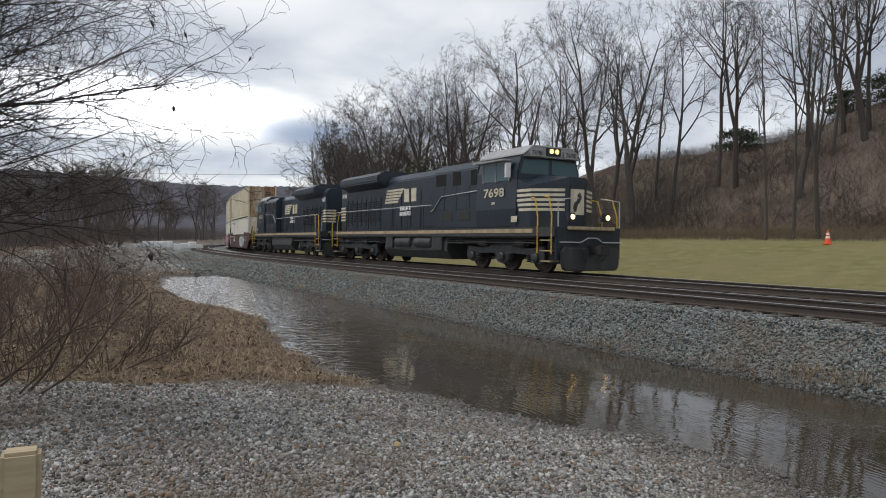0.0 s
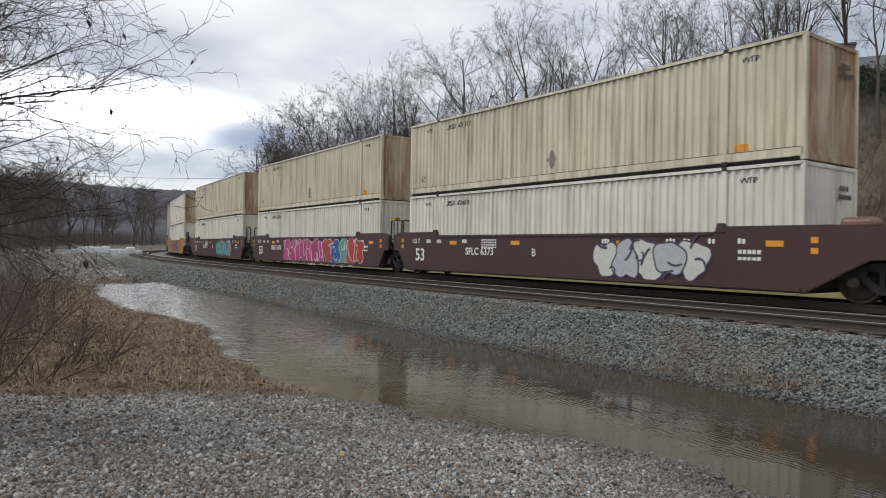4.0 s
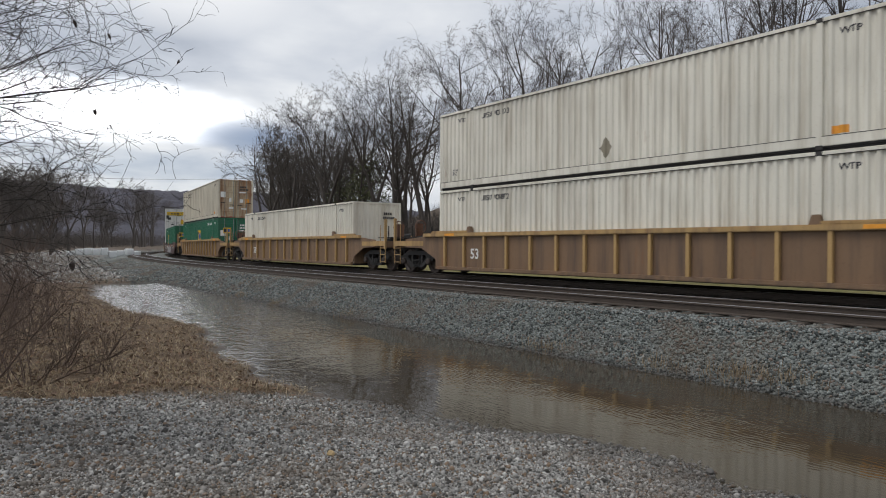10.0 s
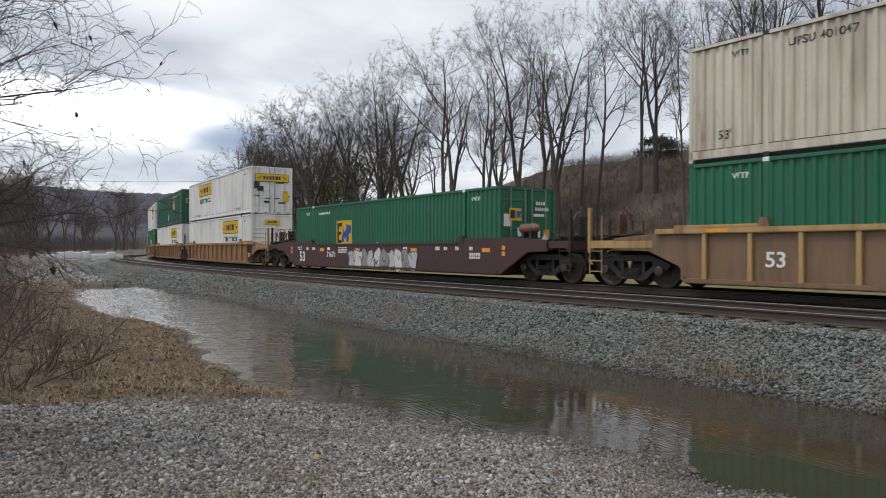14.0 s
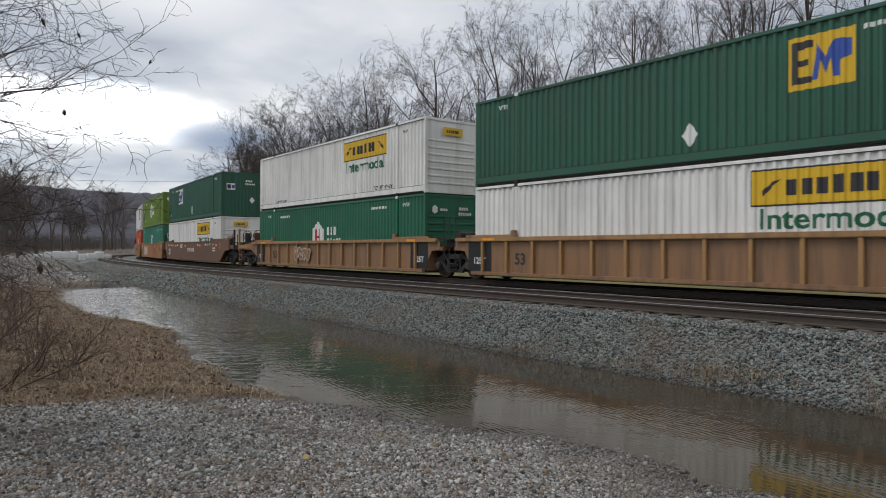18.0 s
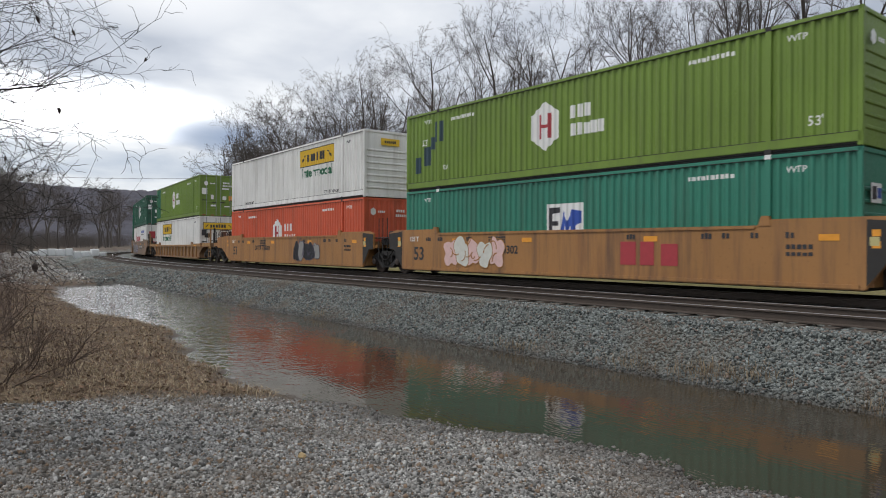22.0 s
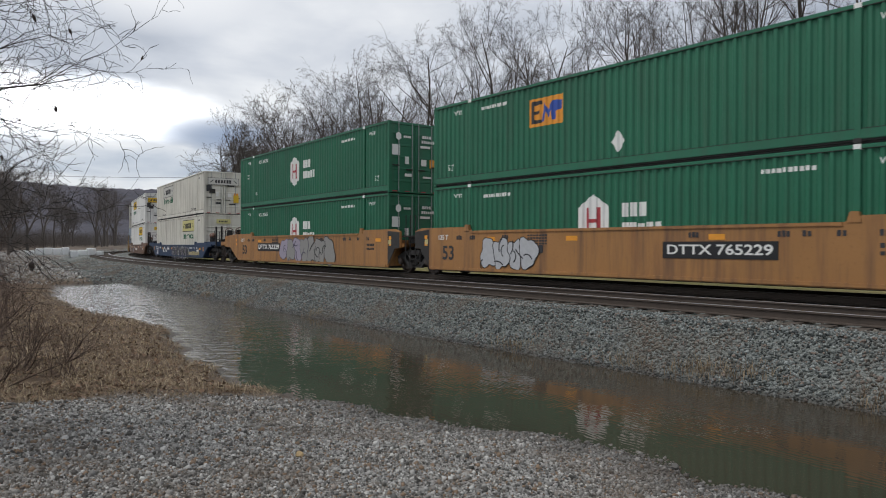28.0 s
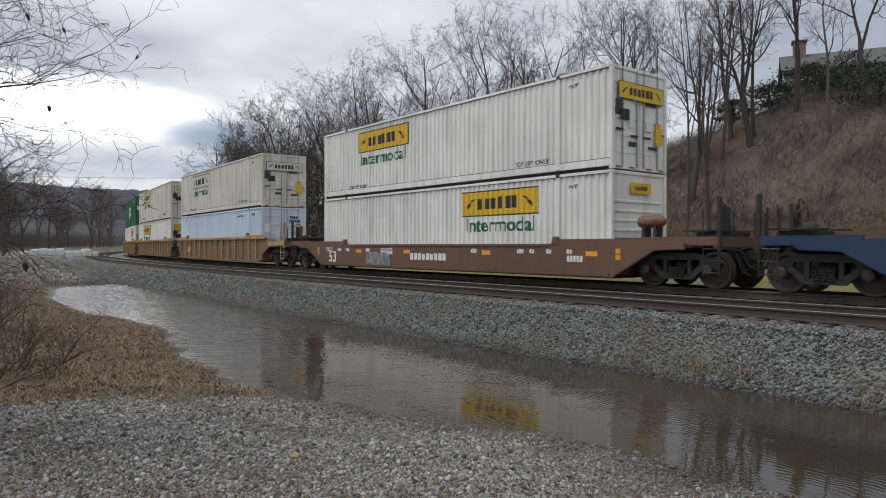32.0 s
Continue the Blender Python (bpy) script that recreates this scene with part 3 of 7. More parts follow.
# ---- containers ----
def corrugated(y_out, y_in, x0, x1, z0, z1, pitch):
    """A wall along x, folded in vertical ribs between two depths."""
    n = max(1, round((x1 - x0) / pitch))
    p = (x1 - x0) / n
    pts = []
    for i in range(n):
        x = x0 + i * p
        pts += [(x, y_out), (x + p * 0.28, y_out), (x + p * 0.46, y_in), (x + p * 0.82, y_in)]
    pts.append((x1, y_out))
    s = Shape()
    s.add([(x, y, z) for z in (z0, z1) for x, y in pts], [(i, i + 1, len(pts) + i + 1, len(pts) + i) for i in range(len(pts) - 1)])
    return s


def container(paint_name, end, end_paint=None, label=""):
    """A 53-foot box: zero at the foot of its leading end, length along -x. end: plain, doors or ribs."""
    mat, emat = BOX[paint_name], BOX[end_paint or paint_name]
    root = thing("shipping_container", label, "container", "containers on the train")
    for sy in (-1, 1):
        part("side_wall", corrugated(sy * (WIDE - 0.012), sy * (WIDE - 0.062), -LENGTH + 0.1, -0.1, 0.30, TALL - 0.09, 0.243), mat, root)
        part("top_rail", Shape().box(-LENGTH + 0.02, -0.02, sy * WIDE - 0.05 * (sy > 0), sy * WIDE + 0.05 * (sy < 0), TALL - 0.09, TALL), mat, root, bevel=0.01)
        part("bottom_rail", Shape().box(-LENGTH + 0.02, -0.02, sy * WIDE - 0.06 * (sy > 0), sy * WIDE + 0.06 * (sy < 0), 0.085, 0.305), mat, root, bevel=0.012)
        # Dark strip drawn for the shadow line at the bottom rail's upper edge.
        part("rail_seam", Shape().box(-LENGTH + 0.1, -0.1, *sorted((sy * (WIDE - 0.03), sy * (WIDE + 0.0035))), 0.296, 0.309), STEEL_DARK, root)
        # One dark strip replaces the shaded slots below the top rail.
        part("roof_seam", Shape().box(-LENGTH + 0.1, -0.1, *sorted((sy * (WIDE - 0.03), sy * (WIDE + 0.003))), TALL - 0.098, TALL - 0.086), STEEL_DARK, root)
        # Inset dark strip standing for the shade in the gap between stacked boxes.
        part("base_lip", Shape().box(-LENGTH + 0.05, -0.05, *sorted((sy * (WIDE - 0.11), sy * (WIDE - 0.07))), 0.0, 0.10), STEEL_DARK, root)
        for x in (-0.11, -LENGTH):
            part("corner_post", Shape().box(x, x + 0.11, sy * WIDE - 0.12 * (sy > 0), sy * WIDE + 0.12 * (sy < 0), 0.0, TALL), mat, root, bevel=0.012)
        for x in (-1.98, -LENGTH + 1.98):
            part("stacking_post", Shape().box(x - 0.07, x + 0.07, sy * (WIDE + 0.004) - 0.08 * (sy > 0), sy * (WIDE + 0.004) + 0.08 * (sy < 0), 0.02, TALL - 0.01), mat, root, bevel=0.01)
            for z in (0.0, TALL - 0.11):
                part("corner_casting", Shape().box(x - 0.085, x + 0.085, sy * (WIDE + 0.008) - 0.1 * (sy > 0), sy * (WIDE + 0.008) + 0.1 * (sy < 0), z, z + 0.118), STEEL_DARK if z == 0 else WHITE if "green" in paint_name or paint_name == "teal" else STEEL_DARK, root, bevel=0.012)
    roof = corrugated(TALL - 0.03, TALL - 0.055, -LENGTH + 0.1, -0.1, -WIDE + 0.04, WIDE - 0.04, 0.45)
    roof.v = [(x, z, y) for x, y, z in roof.v]
    part("roof", roof, mat, root)
    part("floor", Shape().box(-LENGTH + 0.05, -0.05, -WIDE + 0.03, WIDE - 0.03, 0.05, 0.13), STEEL_DARK, root)
    for x, sx in ((-0.02, 1), (-LENGTH + 0.02, -1)):
        part("end_sill", Shape().box(min(x, x - sx * 0.1), max(x, x - sx * 0.1), -WIDE + 0.1, WIDE - 0.1, 0.02, 0.15), emat, root, bevel=0.01)
        part("end_header", Shape().box(min(x, x - sx * 0.1), max(x, x - sx * 0.1), -WIDE + 0.1, WIDE - 0.1, TALL - 0.10, TALL), emat, root, bevel=0.01)
        kind = end if sx > 0 else "plain"
        if kind == "plain":
            wall = corrugated(0.0, -0.04, -WIDE + 0.1, WIDE - 0.1, 0.14, TALL - 0.08, 0.243)
            wall.v = [(x - 0.015 * sx + y * sx, q, z) for q, y, z in wall.v]
            part("end_wall", wall, emat, root)
        elif kind == "ribs":
            wall = Shape().box(x - 0.07, x - 0.04, -WIDE + 0.09, WIDE - 0.09, 0.14, TALL - 0.08)
            part("end_wall", wall, emat, root)
            for i in range(7):
                z = 0.36 + i * 0.27
                part("end_rib", Shape().prism(((x - 0.045, z), (x - 0.005, z + 0.03), (x - 0.005, z + 0.08), (x - 0.045, z + 0.11)), "y", -WIDE + 0.18, WIDE - 0.18), emat, root)
        else:
            for sy in (-1, 1):
                door = part("door", Shape().box(x - 0.06, x - 0.025, min(sy * 0.012, sy * (WIDE - 0.09)), max(sy * 0.012, sy * (WIDE - 0.09)), 0.15, TALL - 0.11), emat, root, bevel=0.01)
                for i in range(5):
                    z = 0.45 + i * 0.48
                    part("door_fold", Shape().prism(((x - 0.03, z), (x - 0.012, z + 0.03), (x - 0.012, z + 0.09), (x - 0.03, z + 0.12)), "y", min(sy * 0.1, sy * (WIDE - 0.18)), max(sy * 0.1, sy * (WIDE - 0.18))), emat, door)
                for q in (0.16, 0.82):
                    part("lock_rod", Shape().rod((x + 0.012, sy * q, 0.08), (x + 0.012, sy * q, TALL - 0.05), 0.021), GALVANISED, door)
                    part("lock_handle", Shape().box(x + 0.0, x + 0.04, sy * q - 0.02, sy * q + 0.30 * sy, 0.95 if q < 0.5 else 1.1, 1.0 if q < 0.5 else 1.15) if sy > 0 else Shape().box(x + 0.0, x + 0.04, sy * q - 0.30, sy * q + 0.02, 0.95 if q < 0.5 else 1.1, 1.0 if q < 0.5 else 1.15), STEEL_DARK, door)
                for z in (0.4, 1.1, 1.8, 2.5):
                    part("hinge", Shape().box(x - 0.03, x + 0.012, min(sy * (WIDE - 0.16), sy * (WIDE - 0.04)), max(sy * (WIDE - 0.16), sy * (WIDE - 0.04)), z - 0.05, z + 0.05), emat, door)
    if "lime" in paint_name and end == "doors":
        part("replaced_panel", corrugated(-(WIDE - 0.006), -(WIDE - 0.056), -LENGTH + 0.1, -LENGTH + 0.1 + 7 * (LENGTH - 0.2) / 66, 0.32, TALL - 0.10, 0.243), BOX["green"], root, "dark green replacement panel")
    if end == "doors":
        for y, z, w, h, m in ((-0.95, 1.75, 0.36, 0.42, WHITE), (-0.42, 1.35, 0.18, 0.30, WHITE), (0.42, 1.30, 0.26, 0.26, WHITE), (0.86, 1.28, 0.28, 0.34, ORANGE_INK), (0.50, 1.95, 0.5, 0.10, WHITE), (-0.35, 0.75, 0.34, 0.12, WHITE), (0.6, 0.7, 0.42, 0.08, WHITE)):
            s = Shape().box(-0.022, -0.004, y - w / 2, y + w / 2, z - h / 2, z + h / 2)
            part("door_sticker", s, m if "white" not in paint_name else (MARK_DARK if m is WHITE and w > 0.3 else m), root, "faded notice on the door")
        for y in (-1.0, -0.4, 0.4, 1.0):
            part("reflective_strip", Shape().box(-0.012, 0.002, y - 0.11, y + 0.11, 0.06, 0.10), RED_INK, root)
    return root


FOLDED = {}


def folded(me, x):
    """A flat mark cut and bent to lie on the ribs of a side wall, its middle at x."""
    p = (LENGTH - 0.2) / round((LENGTH - 0.2) / 0.243)
    shift = x + LENGTH - 0.1
    key = (me.name, round(shift % p, 4))
    if key not in FOLDED:
        b = bmesh.new()
        b.from_mesh(me)
        xs = [v.co.x for v in b.verts]
        low, high = min(xs), max(xs)
        for i in range(math.floor((low + shift) / p), math.ceil((high + shift) / p) + 1):
            for k in (0.0, 0.28, 0.46, 0.82):
                c = (i + k) * p - shift
                if low < c < high:
                    bmesh.ops.bisect_plane(b, geom=b.verts[:] + b.edges[:] + b.faces[:], plane_co=(c, 0, 0), plane_no=(1, 0, 0))
        for v in b.verts:
            u = ((v.co.x + shift) / p) % 1.0
            v.co.z -= 0.012 + 0.05 * max(0.0, min(1.0, (u - 0.28) / 0.18, (1.0 - u) / 0.18))
        made = bpy.data.meshes.new(me.name)
        b.to_mesh(made)
        b.free()
        made.materials.append(me.materials[0])
        FOLDED[key] = made
    return FOLDED[key]


def on_side(root, name, me, x, z, label="", lift=0.0):
    """A painted mark on the wall that looks towards the pool."""
    ob = part(name, folded(me, x), None, root, label)
    ob.matrix_basis = pose(x, -WIDE - 0.003 - lift * 0.5, z, 90, 0, 0)
    return ob


def on_end(root, name, me, y, z, label="", lift=0.0):
    ob = part(name, me, None, root, label)
    ob.matrix_basis = pose(0.026 + lift, y, z, 90, 0, 90)
    return ob


def flat(outline, material, name="mark"):
    s = Shape().prism(outline, "z", -0.002, 0.002)
    return s.mesh(name, material)


def plate(w, h, material, name="mark"):
    return flat(((-w / 2, -h / 2), (w / 2, -h / 2), (w / 2, h / 2), (-w / 2, h / 2)), material, name)


def letter_bars(n, w, h, material, seed=0):
    """A row of plain upright blocks that stands for lettering."""
    rng = random.Random(seed)
    step = w / n
    shape = Shape()
    for i in range(n):
        x, x1 = -w / 2 + i * step, -w / 2 + i * step + step * rng.uniform(0.66, 0.8)
        top = h / 2 * rng.choice((1.0, 1.0, 0.8))
        shape.prism(((x, -h / 2), (x1, -h / 2), (x1, top), (x, top)), "z", -0.002, 0.002)
    return shape.mesh("lettering", material)


def hexagon(r, material):
    return flat([(r * 0.86 * math.sin(math.radians(60 * i)), r * math.cos(math.radians(60 * i))) for i in range(6)], material, "emblem")


def badge_yellow(root, x, z, w=3.3, yellow=None, side=True, ink=None):
    """A yellow name board with a dark frame, scroll corners and blocks for the name."""
    y, h = yellow or YELLOW, w * 0.235
    put = on_side if side else on_end
    put(root, "name_board", plate(w, h, MARK_DARK), x, z, "yellow name board with a dark border")
    put(root, "name_board", plate(w * 0.975, h * 0.90, y), x, z, lift=0.006)
    put(root, "name_lettering", letter_bars(6, w * 0.54, h * 0.46, MARK_DARK, 3), x, z, lift=0.012)
    for k in (-1, 1):
        put(root, "name_scroll", flat([(p * 0.6, q * 0.75) for p, q in (((-w * 0.09, h * 0.28), (w * 0.0, h * 0.20), (w * 0.10, -h * 0.10), (w * 0.09, -h * 0.32), (w * 0.06, -h * 0.18), (-w * 0.02, h * 0.08)) if k > 0 else
                                      ((w * 0.09, h * 0.28), (-w * 0.0, h * 0.20), (-w * 0.10, -h * 0.10), (-w * 0.09, -h * 0.32), (-w * 0.06, -h * 0.18), (w * 0.02, h * 0.08)))], MARK_DARK), x + k * w * 0.36, z, lift=0.012)


def badge_intermodal(root, x, z, yellow=None):
    badge_yellow(root, x, z, 3.65, yellow)
    on_side(root, "lettering", words("Intermodal", 0.66, GREEN_INK, 3.25), x + 0.02, z - 0.74, "green lettering")


def badge_square(root, x, z, w=1.25, back=None, tall=0.84):
    """A square badge: one dark and one blue mass on a yellow field."""
    on_side(root, "badge", plate(w, w * tall, back or YELLOW), x, z, "square company badge")
    on_side(root, "badge_block", flat([(p, q * tall / 0.88) for p, q in ((-0.45 * w, -0.34 * w), (-0.14 * w, -0.34 * w), (-0.14 * w, -0.24 * w), (-0.34 * w, -0.22 * w), (-0.34 * w, -0.05 * w), (-0.18 * w, -0.05 * w), (-0.18 * w, 0.05 * w), (-0.34 * w, 0.05 * w), (-0.34 * w, 0.22 * w), (-0.12 * w, 0.24 * w), (-0.12 * w, 0.36 * w), (-0.45 * w, 0.36 * w))], MARK_DARK), x, z, lift=0.006)
    on_side(root, "badge_block", flat([(p, q * tall / 0.88) for p, q in ((-0.14 * w, -0.3 * w), (-0.04 * w, -0.3 * w), (0.0, 0.0), (0.06 * w, -0.22 * w), (0.16 * w, 0.0), (0.18 * w, -0.3 * w), (0.28 * w, -0.3 * w), (0.28 * w, -0.06 * w), (0.44 * w, 0.0), (0.44 * w, 0.26 * w), (0.2 * w, 0.30 * w), (0.06 * w, 0.04 * w), (-0.05 * w, 0.28 * w))], BLUE_INK), x, z, lift=0.009)


def badge_hexagon(root, x, z, k=1.0, ink=None, tower=False):
    """A white hexagon with a dark-red mark and two rows of white blocks."""
    on_side(root, "emblem", hexagon(0.72 * k, WHITE), x, z, "white six-sided emblem")
    if tower:
        on_side(root, "emblem_mark", flat(((-0.5 * k, -0.7 * k), (-0.28 * k, -0.7 * k), (-0.28 * k, 0.15 * k), (0, 0.45 * k), (0.28 * k, 0.15 * k), (0.28 * k, -0.7 * k), (0.5 * k, -0.7 * k), (0.5 * k, 0.3 * k), (0, 0.85 * k), (-0.5 * k, 0.3 * k)), WHITE), x, z - 0.2 * k, lift=0.004)
    for px in (-0.24, 0.12):
        on_side(root, "emblem_mark", plate(0.11 * k, 0.72 * k, ink or RED_INK), x + (px + 0.06) * k, z, lift=0.008)
    on_side(root, "emblem_mark", plate(0.40 * k, 0.10 * k, ink or RED_INK), x, z, lift=0.012)
    on_side(root, "lettering", letter_bars(3, 0.82 * k, 0.36 * k, WHITE, 1), x + 1.35 * k, z + 0.26 * k, "white block lettering")
    on_side(root, "lettering", letter_bars(5, 1.25 * k, 0.34 * k, WHITE, 2), x + 1.58 * k, z - 0.24 * k)


def marks(root, ink, number=None, near=True, diamond=None):
    """Small stencils that most boxes carry."""
    on_side(root, "lettering", words("WTP", 0.20, ink), -1.35, 2.52)
    on_side(root, "lettering", words("WTP", 0.20, ink), -LENGTH + 1.35, 2.52)
    on_side(root, "number", words(number, 0.26, ink) if number else letter_bars(10, 1.25, 0.11, STEEL_DARK if ink is MARK_DARK else ink, 5), -3.4 if near else -LENGTH + 3.2, 2.50)
    on_side(root, "lettering", words("53'", 0.30, ink), -0.95 if near else -LENGTH + 0.95, 0.62)
    on_end(root, "number", letter_bars(4, 0.46, 0.12, ink, 6), 0.55, 2.36)
    on_end(root, "number", letter_bars(6, 0.66, 0.12, ink, 7), 0.62, 2.16)
    if diamond:
        on_side(root, "placard", flat(((0, -0.3), (0.24, 0), (0, 0.3), (-0.24, 0)), diamond), -8.0, 0.75, "small diamond placard")
    if ink is MARK_DARK:
        on_side(root, "lift_plate", plate(0.34, 0.17, ORANGE_INK), -1.55, 0.42)


# ---- well cars ----
def bogie(parent, x):
    """A two-axle truck with side frames, wheels and bolster."""
    if "side_frame" not in PROTO:
        bar = Shape()
        bar.prism(((-1.20, 0.58), (-1.12, 0.44), (-0.72, 0.44), (-0.62, 0.66), (0.62, 0.66), (0.72, 0.44), (1.12, 0.44), (1.20, 0.58), (0.95, 0.70), (0.50, 0.84), (-0.50, 0.84), (-0.95, 0.70)), "y", -0.08, 0.08)
        bar.prism(((-0.80, 0.50), (-0.66, 0.56), (-0.34, 0.30), (0.34, 0.30), (0.66, 0.56), (0.80, 0.50), (0.42, 0.17), (-0.42, 0.17)), "y", -0.075, 0.075)
        for q in (-1, 1):
            bar.prism(((q * 0.30, 0.25), (q * 0.40, 0.25), (q * 0.40, 0.70), (q * 0.30, 0.70)), "y", -0.075, 0.075)
        PROTO["side_frame"] = bar.mesh("side_frame", STEEL_DARK)
        PROTO["wheel"] = Shape().turned(((0.10, 0.09), (0.16, 0.03), (0.34, 0.015), (0.40, 0.06), (0.455, 0.06), (0.465, -0.05), (0.49, -0.07), (0.49, -0.085), (0.40, -0.085), (0.34, -0.04), (0.10, -0.08)), (0, 0, 0), "y", 28).mesh("wheel", WHEEL)
        PROTO["axle_cap"] = Shape().turned(((0.13, -0.06), (0.13, 0.05), (0.09, 0.07)), (0, 0, 0), "y", 12).mesh("axle_cap", WHEEL)
        coil = [(0.065 * math.cos(k * 0.7854), 0.065 * math.sin(k * 0.7854), 0.30 + 0.24 * k / 40) for k in range(41)]
        PROTO["spring"] = Shape().bent(coil, 0.014).mesh("spring", STEEL_DARK)
        PROTO["bolster"] = Shape().prism(((-0.95, 0.45), (0.95, 0.45), (0.8, 0.72), (-0.8, 0.72)), "x", -0.18, 0.18).mesh("bolster", STEEL_DARK, 0.02)
    truck = part("bogie", PROTO["bolster"], STEEL_DARK, parent, "black two-axle bogie")
    truck.matrix_basis = pose(x, 0, 0)
    for sy in (-1, 1):
        o = part("side_frame", PROTO["side_frame"], None, truck)
        o.matrix_basis = pose(0, sy * 1.0, 0.06)
        for q in (-0.16, 0.0, 0.16):
            o = part("spring", PROTO["spring"], None, truck)
            o.matrix_basis = pose(q, sy * 1.09, 0.0)
        for sx in (-0.89, 0.89):
            o = part("wheel", PROTO["wheel"], None, truck)
            o.matrix_basis = pose(sx, sy * 0.76, 0.465, 0, 0, 180 if sy < 0 else 0)
            o = part("axle_cap", PROTO["axle_cap"], None, truck)
            o.matrix_basis = pose(sx, sy * 1.12, 0.47, 0, 0, 180 if sy < 0 else 0)
    return truck


def well_car(style, paint_name, label, lead_joint=False, tail_joint=False, high=1.58):
    """A container well car, zero at the box's leading end and rail height. A joint: it shares a bogie with its neighbour."""
    mat = CAR[paint_name]
    trim = CAR["rib_tan" if paint_name == "rib_brown" else "rib_gold" if style == "ribbed" else paint_name]
    root = thing("well_car", label, "rail car", "cars of the freight train")
    root["high"] = high
    y0, y1 = WIDE + 0.02, WIDE + 0.12
    ext = min(high + 0.14, 1.72)
    lead, tail = (1.0, 2.3)[not lead_joint], (1.0, 2.3)[not tail_joint]
    for sy in (-1, 1):
        a, b = sorted((sy * y0, sy * y1))
        if style == "smooth":
            outline = ((0.10, 0.20), (lead * 0.62, 0.95), (lead, 0.98), (lead, ext - 0.1), (0.6, ext), (-1.9, ext), (-2.2, high), (-LENGTH + 2.2, high), (-LENGTH + 1.9, ext), (-LENGTH - 0.6, ext), (-LENGTH - tail, ext - 0.1), (-LENGTH - tail, 0.98), (-LENGTH - tail * 0.62, 0.95), (-LENGTH - 0.10, 0.20))
            part("side_panel", Shape().prism(outline, "y", a, b), mat, root, bevel=0.02)
            for q, x_in in (((1, 0.12),) + (((-1, -LENGTH - 0.12),) if tail_joint else ())) if paint_name == "yellow" else ():
                r = lead if q > 0 else tail
                part("end_panel", Shape().prism(((x_in, 0.28), (x_in + q * (r * 0.62 - 0.1), 0.96), (x_in + q * (r - 0.15), 0.99), (x_in + q * (r - 0.15), ext - 0.13), (x_in, ext - 0.06)), "y", *sorted((sy * (y1 - 0.02), sy * (y1 + 0.006)))), STEEL_DARK, root, "grimy black end panel")
                part("reflector", Shape().box(*sorted((x_in + q * 0.06, x_in + q * 0.24)), *sorted((sy * y1, sy * (y1 + 0.011))), ext - 0.60, ext - 0.42), PALE_PLATE, root, "pale yellow reflector")
            part("top_lip", Shape().box(-LENGTH + 2.2, -2.2, *sorted((sy * (y1 - 0.02), sy * (y1 + 0.03))), high - 0.08, high + 0.005), mat, root, bevel=0.01)
            part("bottom_lip", Shape().box(-LENGTH, 0.0, *sorted((sy * (y1 - 0.02), sy * (y1 + 0.03))), 0.22, 0.32), mat, root, bevel=0.01)
        else:
            web = ((0.0, 0.24), (0.25, 0.62), (lead * 0.5, 1.0), (lead, 1.05), (lead, min(1.36, high - 0.06)), (0.3, high - 0.06), (-LENGTH - 0.3, high - 0.06), (-LENGTH - tail, min(1.36, high - 0.06)), (-LENGTH - tail, 1.05), (-LENGTH - tail * 0.5, 1.0), (-LENGTH - 0.25, 0.62), (-LENGTH, 0.24))
            part("side_panel", Shape().prism(web, "y", *sorted((sy * y0, sy * (y0 + 0.03)))), mat, root)
            part("top_chord", Shape().box(-LENGTH - 0.9, 0.9, *sorted((sy * y0, sy * (y1 + 0.05))), high - 0.14, high), trim, root, bevel=0.02)
            part("bottom_chord", Shape().box(-LENGTH - 0.05, 0.05, *sorted((sy * y0, sy * (y1 + 0.05))), 0.20, 0.32), mat, root, bevel=0.02)
            n = 14
            if ("rib", paint_name, sy, high) not in PROTO:
                PROTO[("rib", paint_name, sy, high)] = Shape().box(-0.055, 0.055, *sorted((sy * (y0 + 0.028), sy * (y1 + 0.03))), 0.31, high - 0.13).mesh("rib", trim, 0.012)
            for i in range(n):
                o = part("rib", PROTO[("rib", paint_name, sy, high)], None, root)
                o.matrix_basis = pose(-0.5 - (LENGTH - 1.0) * i / (n - 1), 0, 0)
            for x0, x1 in ((-1.9, 0.35), (-LENGTH - 0.35, -LENGTH + 1.9)):
                part("guide_rail", Shape().box(x0, x1, *sorted((sy * y0, sy * (y1 + 0.02))), high, high + 0.08), trim, root, bevel=0.015)
                part("reflector", Shape().box(x0 + 0.9, x0 + 1.5, *sorted((sy * (y1 + 0.05), sy * (y1 + 0.054))), high - 0.11, high - 0.02), ORANGE_INK, root, "yellow reflector")
        for x in (-1.98, -LENGTH + 1.98):
            part("guide", Shape().prism(((x - 0.16, high - 0.02), (x + 0.16, high - 0.02), (x + 0.09, high + 0.22), (x - 0.09, high + 0.22)), "y", *sorted((sy * y0, sy * (y1 + 0.02)))), mat, root, bevel=0.015)
    part("well_floor", Shape().box(-LENGTH - 0.05, 0.05, -y0, y0, 0.18, 0.27), STEEL_DARK, root)
